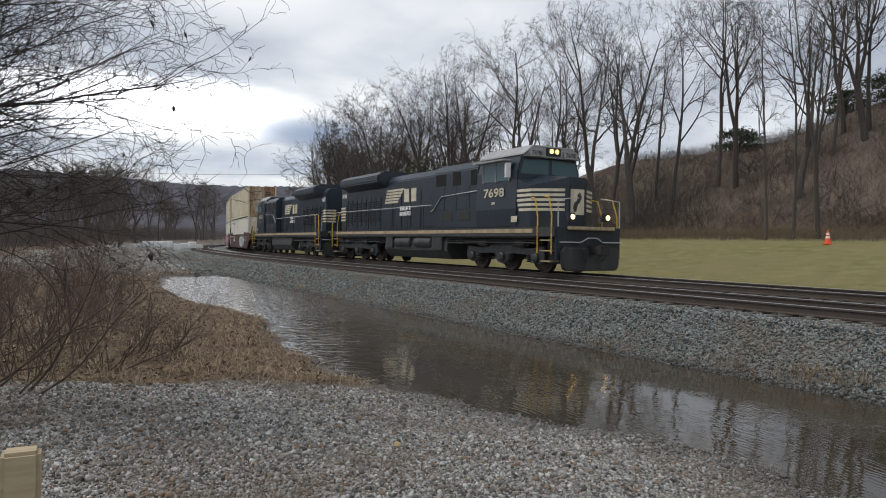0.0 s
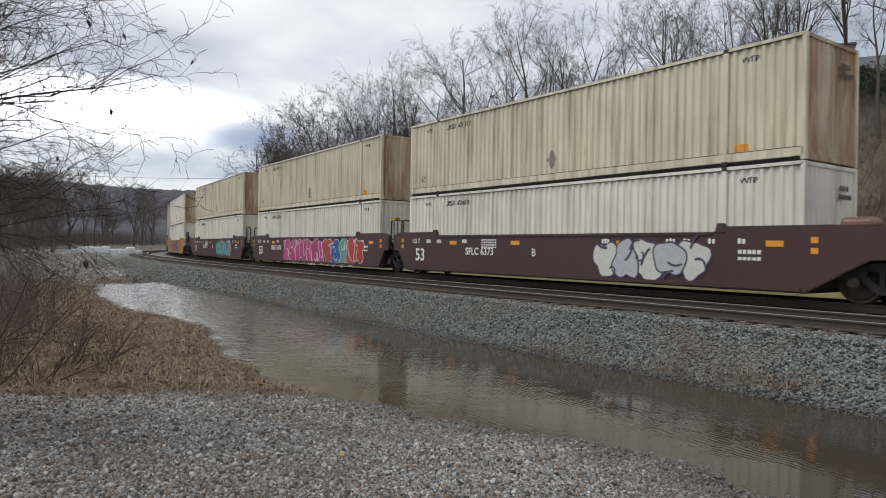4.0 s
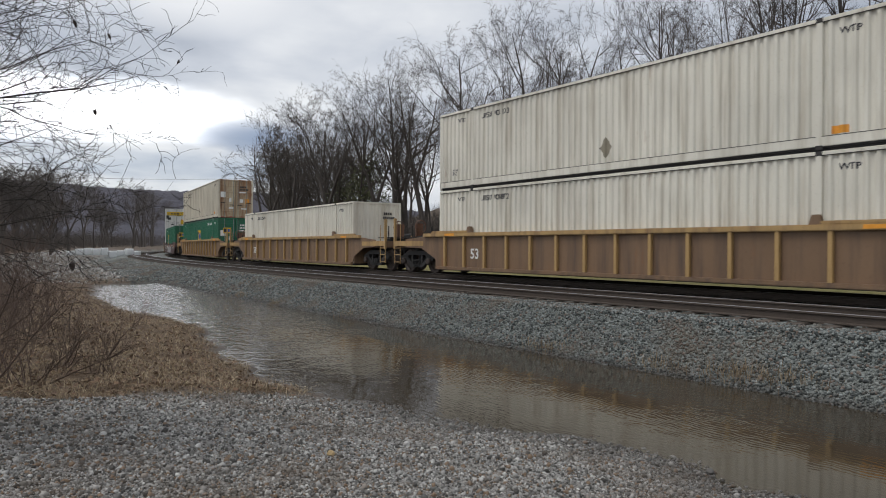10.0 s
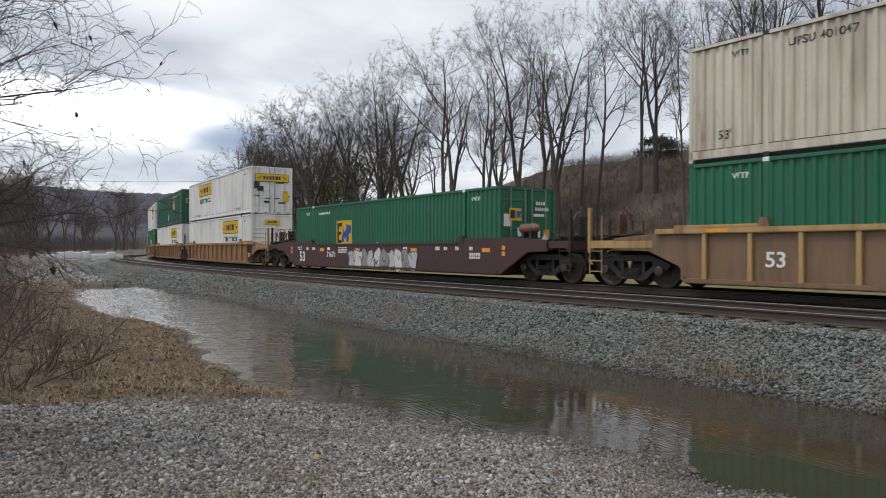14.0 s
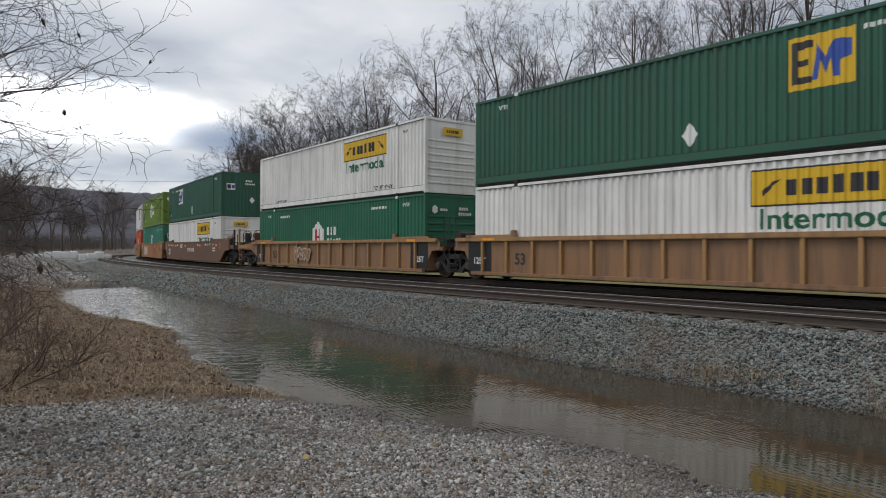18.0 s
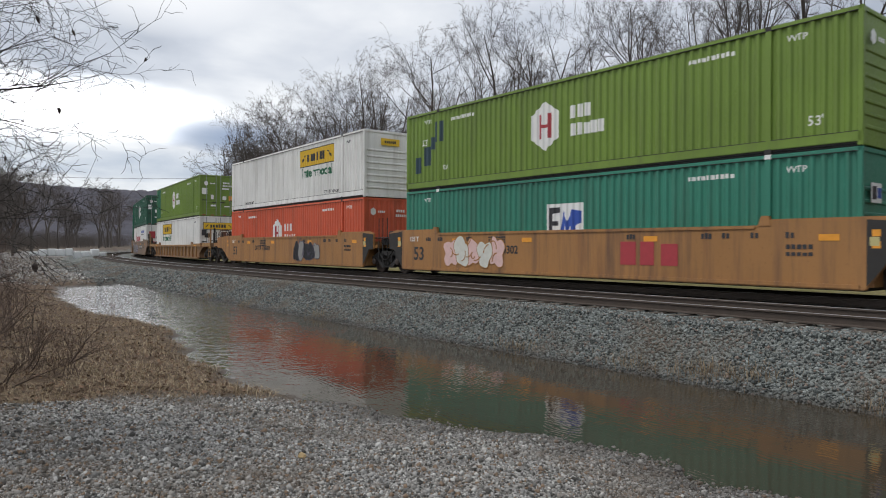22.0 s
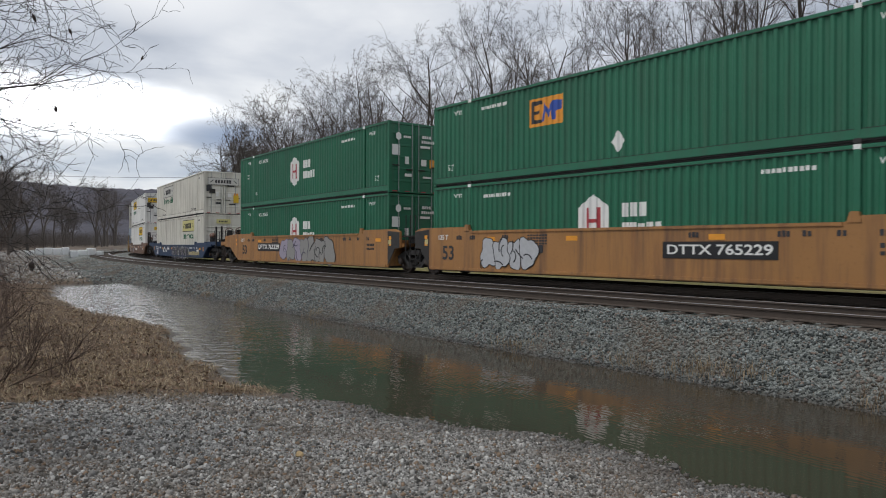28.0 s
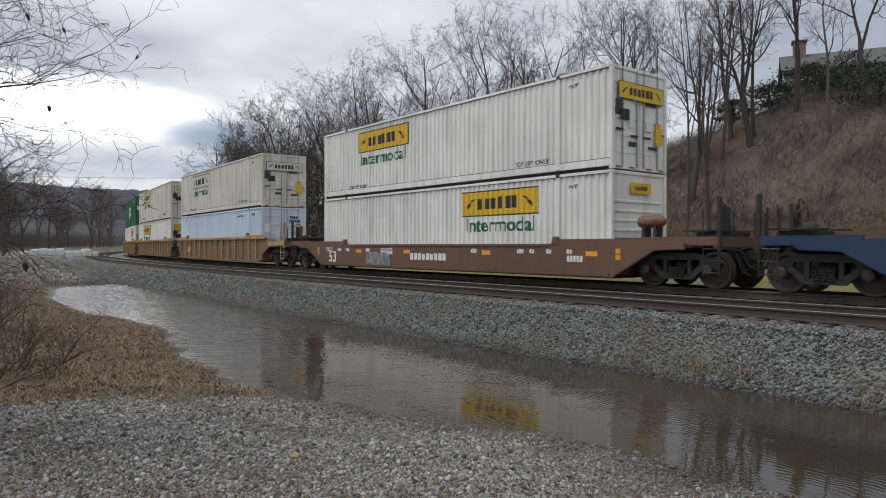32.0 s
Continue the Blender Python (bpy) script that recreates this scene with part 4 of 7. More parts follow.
    for x, sx, joint, reach in ((0.12, 1, lead_joint, lead), (-LENGTH - 0.12, -1, tail_joint, tail)):
        part("bulkhead", Shape().box(min(x, x + sx * 0.10), max(x, x + sx * 0.10), -y0, y0, 0.27, 1.30), mat, root)
        ends = sorted((x + sx * 0.1, x + sx * (reach + 0.0)))
        part("end_deck", Shape().box(*ends, -y0, y0, 1.02, 1.16), mat, root, bevel=0.015)
        part("end_beam", Shape().prism(((-0.5, 0.78), (0.5, 0.78), (0.35, 1.05), (-0.35, 1.05)), "x", *sorted((x + sx * 0.1, x + sx * (3.0 if not joint else 1.4)))), STEEL_DARK, root)
        if not joint:
            bogie(root, x + sx * 1.75)
            part("end_sill", Shape().box(*sorted((x + sx * 2.9, x + sx * 3.1)), -1.35, 1.35, 1.02, 1.30), mat, root, bevel=0.02)
            part("brake_gear", Shape().box(*sorted((x + sx * 2.2, x + sx * 2.75)), -0.9, 0.7, 1.16, 1.42).rod((x + sx * 2.5, -0.7, 1.3), (x + sx * 2.5, 0.2, 1.5), 0.16, 0.16, 10), STEEL_DARK, root, "grimy brake rigging")
            part("coupler", Shape().box(*sorted((x + sx * 3.0, x + sx * 3.45)), -0.13, 0.13, 0.72, 0.98).bent(((x + sx * 3.0, -0.35, 0.85), (x + sx * 3.2, -0.38, 0.45), (x + sx * 3.4, -0.3, 0.6)), 0.03), STEEL_DARK, root, bevel=0.02)
            rail = Shape()
            for q in (2.62, 3.05):
                rail.rod((x + sx * q, -1.32, 0.35), (x + sx * q, -1.32, 2.0), 0.017)
            for z in (0.42, 0.72, 1.0):
                rail.rod((x + sx * 2.62, -1.32, z), (x + sx * 3.05, -1.32, z), 0.015)
            part("ladder", rail, trim if style == "ribbed" else STEEL_DARK, root)
            end_rigging(root, x, sx, trim, style)
        elif sx > 0:
            bogie(root, x + 1.40)
            part("joint_gear", Shape().box(x + 1.0, x + 1.85, -1.1, 1.1, 1.16, 1.40).rod((x + 1.4, -0.9, 1.55), (x + 1.4, 0.3, 1.55), 0.17, 0.17, 12), STEEL_DARK, root, "black joint gear and air reservoir")
            rail = Shape()
            for q in (1.05, 1.35, 1.7):
                rail.rod((x + q, -1.25, 0.5), (x + q, -1.25, 2.25), 0.018)
            part("ladder", rail, STEEL_DARK, root)
            if paint_name == "maroon":
                for q in (-1.28, -0.75):
                    part("guard_frame", Shape().bent(((x + 0.85, q, 1.2), (x + 0.85, q, 2.2), (x + 1.05, q, 2.28), (x + 1.9, q, 2.2), (x + 1.9, q, 1.2)), 0.032), STEEL_DARK, root)
                part("guard_cap", Shape().box(x + 0.98, x + 1.3, -1.36, -1.12, 2.24, 2.36), RAIL_CAP, root, "worn yellow bracket", 0.01)
            part("platform", Shape().box(x + 0.15, x + 2.1, -1.3, -0.95, 1.42, 1.46).box(x + 0.15, x + 2.1, -0.88, -0.55, 1.42, 1.46), STEEL_DARK, root)
            for q, drop in ((-1.15, 0.62), (-0.95, 0.5), (0.9, 0.6)):
                part("air_hose", Shape().bent([(x + 0.7 + 0.2 * i, q, 1.15 - drop * math.sin(math.pi * i / 7)) for i in range(8)], 0.026), STEEL_DARK, root)
    return root


RAIL_CAP = paint("worn_yellow_bracket", (0.42, 0.25, 0.05), (0.08, 0.06, 0.04), 0.8, 0.3)
RUSTED = paint("rusted_iron", (0.16, 0.075, 0.045), (0.05, 0.035, 0.03), 0.8, 0.5)


def end_rigging(root, x, sx, trim, style):
    """Posts, hand brake, platform bars and hoses over the end bogie."""
    at = lambda q: x + sx * q
    post = trim if style == "ribbed" else STEEL_DARK
    for q in (-1.1, -0.5, 0.55, 1.1):
        part("grab_post", Shape().rod((at(2.95), q, 1.16), (at(2.95), q, 1.95), 0.025), STEEL_DARK, root)
    part("corner_post", Shape().box(*sorted((at(3.0), at(3.1))), -1.36, -1.26, 0.95, 2.25), post, root, "tall upright corner post", 0.008)
    part("platform_bar", Shape().box(*sorted((at(0.9), at(3.05))), -1.36, -1.24, 1.08, 1.30), trim, root, "", 0.015)
    for q in (-1.05, -0.8, -0.55, 0.6, 0.9):
        part("platform_slat", Shape().box(*sorted((at(1.9), at(3.0))), q, q + 0.16, 1.44, 1.475), STEEL_DARK, root)
    wheel = Shape().bent([(at(2.55), -0.35 + 0.27 * math.cos(a * 0.5236), 1.92 + 0.27 * math.sin(a * 0.5236)) for a in range(13)], 0.022)
    for a in range(4):
        wheel.rod((at(2.55), -0.35, 1.92), (at(2.55), -0.35 + 0.26 * math.cos(a * 1.5708 + 0.4), 1.92 + 0.26 * math.sin(a * 1.5708 + 0.4)), 0.014, 0.014, 5)
    part("brake_wheel", wheel, RUSTED, root, "rusted hand brake wheel")
    part("brake_stand", Shape().box(*sorted((at(2.60), at(2.72))), -0.52, -0.18, 1.16, 2.05), RUSTED if style == "ribbed" else STEEL_DARK, root, "", 0.02)
    if style == "smooth" and sx > 0:
        part("brake_cylinder", Shape().turned(((0.05, 0.0), (0.15, 0.02), (0.17, 0.08), (0.17, 0.62), (0.13, 0.72), (0.05, 0.80)), (at(0.55), -0.95, 1.72), "x", 16), RUSTED, root, "grimy horizontal brake cylinder")
        part("cylinder_bracket", Shape().box(at(0.7), at(0.8), -1.1, -0.8, 1.16, 1.6).box(at(1.05), at(1.15), -1.1, -0.8, 1.16, 1.6), STEEL_DARK, root)
    for q, low in ((-0.75, 0.35), (-0.45, 0.5), (0.6, 0.4)):
        part("air_hose", Shape().bent(((at(2.9), q, 1.0), (at(3.15), q, 0.92), (at(3.28), q * 0.9, low + 0.1), (at(3.42), q * 0.7, low)), 0.026), STEEL_DARK, root)
    part("cut_lever", Shape().bent(((at(3.12), -1.3, 1.0), (at(3.18), -0.6, 0.98), (at(3.24), -0.2, 1.06)), 0.016), STEEL_DARK, root)


# ---- locomotives ----
LOCO = paint("black_loco_paint", (0.011, 0.020, 0.032), (0.032, 0.038, 0.042), 0.32, 0.0, 0.34)
LOCO_GREY = paint("dusty_loco_paint", (0.028, 0.029, 0.031), (0.07, 0.066, 0.06), 0.5, 0.0, 0.5)
LOCO_CREAM = paint("cream_stripe_paint", (0.62, 0.56, 0.42), (0.12, 0.10, 0.07), 0.4)
ROOF_GREY = paint("silver_roof_paint", (0.30, 0.30, 0.30), (0.12, 0.11, 0.10), 0.4)
SILL_TAN = paint("tan_sill_stripe", (0.42, 0.33, 0.20), (0.08, 0.06, 0.05), 0.55)
RAIL_YELLOW = plain("yellow_handrail", (0.60, 0.37, 0.03), 0.5)
RAIL_WHITE = plain("pale_handrail", (0.42, 0.42, 0.40), 0.5)
# Teal glass, its base colour raised to show reflected sky.
GLASS = Mat("dark_window_glass").done((0.075, 0.13, 0.15), 0.05, 0.0)
LAMP = glowing("headlight_glow", (1.0, 0.62, 0.22), 1.7)
LAMP_AMBER = glowing("ditch_light_glow", (1.0, 0.66, 0.28), 2.6)

INTAKE = plain("black_intake_mesh", (0.004, 0.004, 0.005), 0.9)


def loco_bogie(root, x):
    """A three-axle truck: cast frame on each side, wheels, boxes and springs."""
    if "loco_frame" not in PROTO:
        outline = [(-2.55, 0.62), (-2.5, 0.42), (-2.2, 0.30), (-1.85, 0.34), (-1.62, 0.62), (-0.55, 0.66), (-0.38, 0.34), (0.0, 0.26), (0.38, 0.34), (0.55, 0.66), (1.62, 0.62), (1.85, 0.34), (2.2, 0.30), (2.5, 0.42), (2.55, 0.62), (2.45, 0.95), (1.6, 0.86), (0.7, 1.0), (-0.7, 1.0), (-1.6, 0.86), (-2.45, 0.95)]
        PROTO["loco_frame"] = Shape().prism(outline, "y", -0.09, 0.09).mesh("truck_frame", LOCO_GREY, 0.025)
        PROTO["loco_wheel"] = Shape().turned(((0.12, 0.09), (0.2, 0.03), (0.42, 0.015), (0.47, 0.06), (0.525, 0.06), (0.535, -0.05), (0.56, -0.08), (0.47, -0.085), (0.40, -0.04), (0.10, -0.08)), (0, 0, 0), "y", 32).mesh("wheel", WHEEL)
        PROTO["loco_box"] = Shape().turned(((0.17, -0.08), (0.17, 0.08), (0.12, 0.12), (0.05, 0.13)), (0, 0, 0), "y", 16).mesh("axle_box", LOCO_GREY)
        PROTO["loco_brake"] = Shape().rod((-0.3, 0, 0), (0.3, 0, 0), 0.12, 0.12, 12).mesh("brake_cylinder", LOCO_GREY, 0.02)
    truck = part("bogie", Shape().box(-2.2, 2.2, -0.6, 0.6, 0.5, 0.95), STEEL_DARK, root, "dusty black three-axle bogie")
    truck.matrix_basis = pose(x, 0, 0)
    for sy in (-1, 1):
        o = part("truck_frame", PROTO["loco_frame"], None, truck)
        o.matrix_basis = pose(0, sy * 1.12, 0)
        for q in (-1.2, 1.2):
            o = part("brake_cylinder", PROTO["loco_brake"], None, truck)
            o.matrix_basis = pose(q, sy * 1.26, 1.02)
        for ax in (-2.05, 0.0, 2.05):
            o = part("wheel", PROTO["loco_wheel"], None, truck)
            o.matrix_basis = pose(ax, sy * 0.76, 0.535, 0, 0, 180 if sy < 0 else 0)
            o = part("axle_box", PROTO["loco_box"], None, truck)
            o.matrix_basis = pose(ax, sy * 1.22, 0.54, 0, 0, 180 if sy < 0 else 0)
            cx, cy = ax + (0.42 if ax <= 0 else -0.42), sy * 1.18
            spring = Shape().bent([(cx + 0.10 * math.cos(q * 0.7854), cy + 0.10 * math.sin(q * 0.7854), 0.36 + 0.28 * q / 32) for q in range(33)], 0.02)
            part("spring", spring, STEEL_DARK, truck)


def locomotive(number, label, round_tank=True):
    """A six-axle road engine, zero at its front coupler and rail height, length along -x."""
    root = thing("locomotive", label, "locomotive", "locomotives of the freight train")
    P = lambda name, shape, mat=LOCO, lab="", bevel=0.0, parent=None: part(name, shape, mat, parent or root, lab, bevel)
    deck = 1.62
    P("underframe", Shape().box(-21.5, -0.9, -1.5, 1.5, 1.28, deck), LOCO_GREY, "", 0.02)
    for sy in (-1, 1):
        P("sill_stripe", Shape().box(-20.6, -2.1, *sorted((sy * 1.50, sy * 1.512)), 1.42, 1.56), SILL_TAN)
    tank = ((-1.35, 1.28), (-1.42, 0.7), (-1.1, 0.32), (1.1, 0.32), (1.42, 0.7), (1.35, 1.28))
    P("fuel_tank", Shape().prism(tank, "x", -14.2, -8.1), LOCO_GREY, "", 0.03)
    if round_tank:
        for x0, x1 in ((-11.0, -9.4), (-13.0, -11.35)):
            P("air_reservoir", Shape().turned(((0.06, x0), (0.25, x0 + 0.06), (0.27, x0 + 0.12), (0.27, x1 - 0.12), (0.25, x1 - 0.06), (0.06, x1)), (0, -1.28, 1.02), "x", 20), LOCO_GREY)
        P("tank_box", Shape().box(-13.9, -13.15, -1.5, -1.0, 0.75, 1.28), LOCO_GREY, "", 0.02)
        P("valve_box", Shape().box(-9.3, -8.4, -1.5, -1.0, 0.7, 1.28), LOCO_GREY, "", 0.02)
    # pipes and racks under the walkway
    P("equipment_rack", Shape().box(-20.3, -14.4, -1.05, 1.05, 0.98, 1.28), STEEL_DARK)
    P("equipment_rack", Shape().box(-7.9, -2.1, -1.05, 1.05, 0.98, 1.28), STEEL_DARK)
    for sy in (-1, 1):
        for y, z in ((1.42, 1.22), (1.36, 1.12), (1.44, 1.03)):
            P("pipe", Shape().bent(((-20.4, sy * y, z), (-15.2, sy * y, z), (-14.6, sy * (y - 0.1), z - 0.04), (-14.25, sy * (y - 0.1), z)), 0.026), STEEL_DARK)
            P("pipe", Shape().bent(((-8.0, sy * y, z), (-6.8, sy * y, z), (-6.5, sy * y, z + 0.03), (-2.0, sy * y, z + 0.03)), 0.026), STEEL_DARK)
    loco_bogie(root, -4.3)
    loco_bogie(root, -18.0)
    # nose and cab
    plan = ((-3.35, 1.48, 3.46), (-2.32, 1.42, 3.10), (-1.58, 0.50, 3.36), (-1.52, 0.38, 3.40))
    nose = Shape()
    for sy in (-1, 1):
        nose.v += [(x, sy * w, deck) for x, w, z in plan] + [(x, sy * w, z) for x, w, z in plan] + [(-3.35, sy * 0.6, 3.62)]
    for k in (0, 9):
        nose.f += [(k + i, k + i + 1, k + i + 5, k + i + 4) for i in range(3)] + [(k + 8, k + 4, k + 5), (k + 8, k + 5, k + 6, k + 7)]
    nose.f += [(8, 7, 16, 17), (7, 3, 12, 16), (0, 4, 8, 17, 13, 9)]
    P("nose", nose, LOCO, "", 0.02)
    P("nose_door", Shape().box(-1.53, -1.50, -0.32, 0.32, 1.70, 3.18), LOCO, "", 0.01)
    cab = ((-1.48, deck), (1.48, deck), (1.52, 2.3), (1.46, 3.7), (1.28, 4.28), (0.9, 4.56), (-0.9, 4.56), (-1.28, 4.28), (-1.46, 3.7), (-1.52, 2.3))
    P("cab", Shape().prism(cab, "x", -5.75, -3.05), LOCO, "", 0.04)
    roof = ((-1.33, 4.26), (-0.92, 4.56), (0.92, 4.56), (1.33, 4.26), (1.30, 4.34), (0.94, 4.64), (-0.94, 4.64), (-1.30, 4.34))
    P("cab_roof", Shape().prism(roof, "x", -5.8, -2.85), ROOF_GREY, "dull silver cab roof", 0.02)
    for sy in (-1, 1):
        P("windscreen", Shape().prism(((sy * 0.08, 3.60), (sy * 1.36, 3.58), (sy * 1.22, 4.10), (sy * 0.08, 4.16)), "x", -3.05, -3.03), GLASS, "dark windscreen")
        win = P("side_window", Shape().box(-5.25, -3.55, *sorted((sy * 1.47, sy * 1.50)), 3.36, 4.0), GLASS, "dark sliding cab window")
        for x in (-5.28, -4.42, -3.58):
            P("window_frame", Shape().box(x, x + 0.06, *sorted((sy * 1.48, sy * 1.52)), 3.32, 4.04), ROOF_GREY, "", 0, win)
        P("awning", Shape().prism(((-5.5, 4.06), (-3.4, 4.06), (-3.4, 4.12), (-5.5, 4.14)), "y", *sorted((sy * 1.45, sy * 1.85))), ROOF_GREY, "pale awning over the window")
        P("mirror", Shape().box(-3.5, -3.42, *sorted((sy * 1.52, sy * 1.74)), 3.45, 3.98), WHITE)
    P("brow", Shape().prism(((-1.30, 4.20), (1.30, 4.20), (1.12, 4.40), (0.88, 4.60), (-0.88, 4.60), (-1.12, 4.40)), "x", -3.06, -2.87), ROOF_GREY, "pale brow above the windscreen", 0.02)
    P("headlight_box", Shape().box(-2.92, -2.80, -0.34, 0.34, 4.28, 4.58), LOCO, "", 0.03)
    for sy in (-1, 1):
        P("headlight", Shape().turned(((0.02, 0.0), (0.075, 0.02), (0.09, 0.0)), (-2.79, sy * 0.13, 4.44), "x", 16), LAMP, "lit headlight")
        board = P("number_board", Shape().box(-2.86, -2.80, *sorted((sy * 0.46, sy * 1.12)), 4.22, 4.46), ROOF_GREY)
        o = part("number", words(number, 0.24, MARK_DARK), None, board)
        o.matrix_basis = pose(-2.795, sy * 0.79, 4.34, 90, 0, 90)
        P("ditch_light", Shape().turned(((0.02, 0.0), (0.075, 0.025), (0.092, 0.0)), (-0.80, sy * 0.80, 1.97), "x", 16), LAMP_AMBER, "lit ditch light")
        P("ditch_light_box", Shape().box(-1.0, -0.81, sy * 0.80 - 0.13, sy * 0.80 + 0.13, 1.82, 2.11), LOCO, "", 0.02)
    # cream stripes round the nose and the tail
    for i in range(5):
        z = 2.20 + i * 0.172
        for sy in (-1, 1):
            xr = -2.98 - 0.06 * i
            yr = 1.42 + 0.06 * (-2.32 - xr) / 1.03
            band = Shape()
            for h in (z, z + 0.098):
                band.v += [(xr, sy * (yr + 0.008), h), (-2.316, sy * 1.432, h), (-1.572, sy * 0.508, h), (xr, sy * (yr - 0.03), h), (-2.34, sy * 1.39, h), (-1.60, sy * 0.48, h)]
            band.f += [(0, 1, 7, 6), (1, 2, 8, 7), (3, 9, 10, 4), (4, 10, 11, 5), (0, 6, 9, 3), (2, 5, 11, 8), (6, 7, 10, 9), (7, 8, 11, 10), (0, 3, 4, 1), (1, 4, 5, 2)]
            P("stripe", band, LOCO_CREAM)
            P("stripe", Shape().box(-21.02, -21.008, *sorted((sy * 0.36, sy * 0.98)), z, z + 0.098), LOCO_CREAM)
            P("stripe", Shape().box(-21.0, -20.25, *sorted((sy * 1.0, sy * 1.006)), z, z + 0.098), LOCO_CREAM)
    P("emblem_plate", Shape().box(-1.50, -1.494, -0.31, 0.31, 2.08, 2.98), LOCO_CREAM, "cream plate with a dark horse mark")
    o = part("emblem", flat(((-0.16, -0.34), (-0.05, -0.34), (0.02, -0.08), (0.12, 0.0), (0.2, 0.2), (0.1, 0.36), (0.0, 0.26), (-0.02, 0.06), (-0.14, -0.02), (-0.2, -0.2)), MARK_DARK, "emblem"), None, root)
    o.matrix_basis = pose(-1.490, 0, 2.52, 90, 0, 90)
    # long hood
    hood = ((-0.98, deck), (0.98, deck), (0.98, 4.05), (0.72, 4.36), (-0.72, 4.36), (-0.98, 4.05))
    P("hood", Shape().prism(hood, "x", -21.0, -9.4), LOCO, "", 0.04)
    wide = ((-1.40, deck), (1.40, deck), (1.40, 4.02), (1.14, 4.34), (-1.14, 4.34), (-1.40, 4.02))
    P("equipment_cabin", Shape().prism(wide, "x", -9.4, -5.75), LOCO, "", 0.04)
    rad = ((-0.98, 3.80), (-1.54, 4.12), (-1.54, 4.40), (-1.2, 4.64), (1.2, 4.64), (1.54, 4.40), (1.54, 4.12), (0.98, 3.80))
    P("radiator_cabin", Shape().prism(rad, "x", -20.05, -14.9), LOCO, "overhanging radiator housing", 0.05)
    P("radiator_screen", Shape().box(-19.8, -15.2, -1.0, 1.0, 4.64, 4.67), LOCO_GREY, "dusty radiator screen on the roof")
    P("exhaust_stack", Shape().box(-13.6, -12.6, -0.4, 0.4, 4.36, 4.56), STEEL_DARK, "", 0.03)
    P("roof_fan", Shape().turned(((0.5, 0), (0.52, 0.16), (0.4, 0.2)), (-10.6, 0, 4.36), "z", 20), STEEL_DARK)
    P("horn", Shape().rod((-8.4, 0.1, 4.42), (-7.9, 0.1, 4.5), 0.03, 0.08).rod((-8.4, -0.1, 4.42), (-8.0, -0.1, 4.5), 0.03, 0.07), STEEL_DARK)
    for sy in (-1, 1):
        y = sy * 0.985
        for i in range(8):
            x = -20.4 + i * 0.62
            P("louvre_door", Shape().box(x, x + 0.46, *sorted((y, y + sy * 0.02)), 1.9, 3.35), LOCO, "", 0.008)
            slats = Shape()
            for j in range(11):
                slats.box(x + 0.08, x + 0.38, *sorted((y + sy * 0.02, y + sy * 0.034)), 2.1 + j * 0.1, 2.15 + j * 0.1)
            P("grille", slats, INTAKE)
        for x in (-15.1, -14.1, -13.1, -12.1, -11.1, -10.3):
            P("hood_door", Shape().box(x, x + 0.86, *sorted((y, y + sy * 0.016)), 1.75, 3.5), LOCO, "", 0.008)
        for x, z, w, h in ((-9.1, 3.70, 0.85, 0.50), (-7.7, 3.70, 0.62, 0.58), (-6.3, 3.66, 0.45, 0.62)):
            P("intake_grille", Shape().box(x, x + w, *sorted((sy * 1.39, sy * 1.408)), z - h / 2, z + h / 2), INTAKE)
        for x in (-8.6, -7.2):
            P("cabin_louvre", Shape().box(x, x + 0.85, *sorted((sy * 1.40, sy * 1.412)), 1.95, 2.3), STEEL_DARK)
        for x in (-9.2, -8.2, -7.2, -6.2):
            P("cabin_door", Shape().box(x, x + 0.82, *sorted((sy * 1.40, sy * 1.41)), 2.4, 3.35), LOCO, "", 0.006)
        P("cabin_pipe", Shape().bent(((-5.8, sy * 1.44, 3.1), (-8.6, sy * 1.44, 3.0), (-9.3, sy * 1.44, 2.45), (-9.5, sy * 1.44, 2.4)), 0.022), RAIL_WHITE)
        # handrail along the walkway
        P("handrail", Shape().bent(((-9.5, sy * 1.42, 2.68), (-20.6, sy * 1.42, 2.68)), 0.02), RAIL_WHITE, "pale handrail along the walkway")
        for x in np.arange(-10.2, -20.7, -1.5):
            P("stanchion", Shape().rod((float(x), sy * 1.43, deck), (float(x), sy * 1.42, 2.68), 0.018), STEEL_DARK)
        # steps and yellow rails at the four corners
        for x, sx in ((-1.45, 1), (-20.75, -1)):
            P("step_well", Shape().box(min(x, x + sx * 0.1) - 0.32, max(x, x + sx * 0.1) - 0.25 + 0.5, *sorted((sy * 1.02, sy * 1.06)), 0.35, deck), LOCO_GREY)
            for z in (0.42, 0.78, 1.14, 1.48):
                P("step", Shape().box(x - 0.28, x + 0.28, *sorted((sy * 1.06, sy * 1.46)), z, z + 0.04), SILL_TAN)
            for q in (-0.38, 0.38):
                P("corner_rail", Shape().bent(((x + q, sy * 1.5, 0.7), (x + q, sy * 1.5, 2.0), (x + q - sx * 0.2, sy * 1.46, 2.62), (x + q - sx * 0.5, sy * 1.42, 2.68)), 0.022), RAIL_YELLOW, "yellow corner handrail")
    # pilot, plough, hoses, coupler at both ends
    for x, sx in ((-0.85, 1), (-21.45, -1)):
        end = lambda a, b: sorted((x + sx * a, x + sx * b))
        P("pilot", Shape().box(*end(-0.12, 0.0), -1.45, 1.45, 0.5, deck), LOCO, "", 0.02)
        P("plough", Shape().prism(((-1.18, 0.12), (1.18, 0.12), (1.30, 0.24), (1.34, 0.80), (1.20, 0.95), (-1.20, 0.95), (-1.34, 0.80), (-1.30, 0.24)), "x", *end(0.0, 0.14)), LOCO_GREY, "", 0.05)
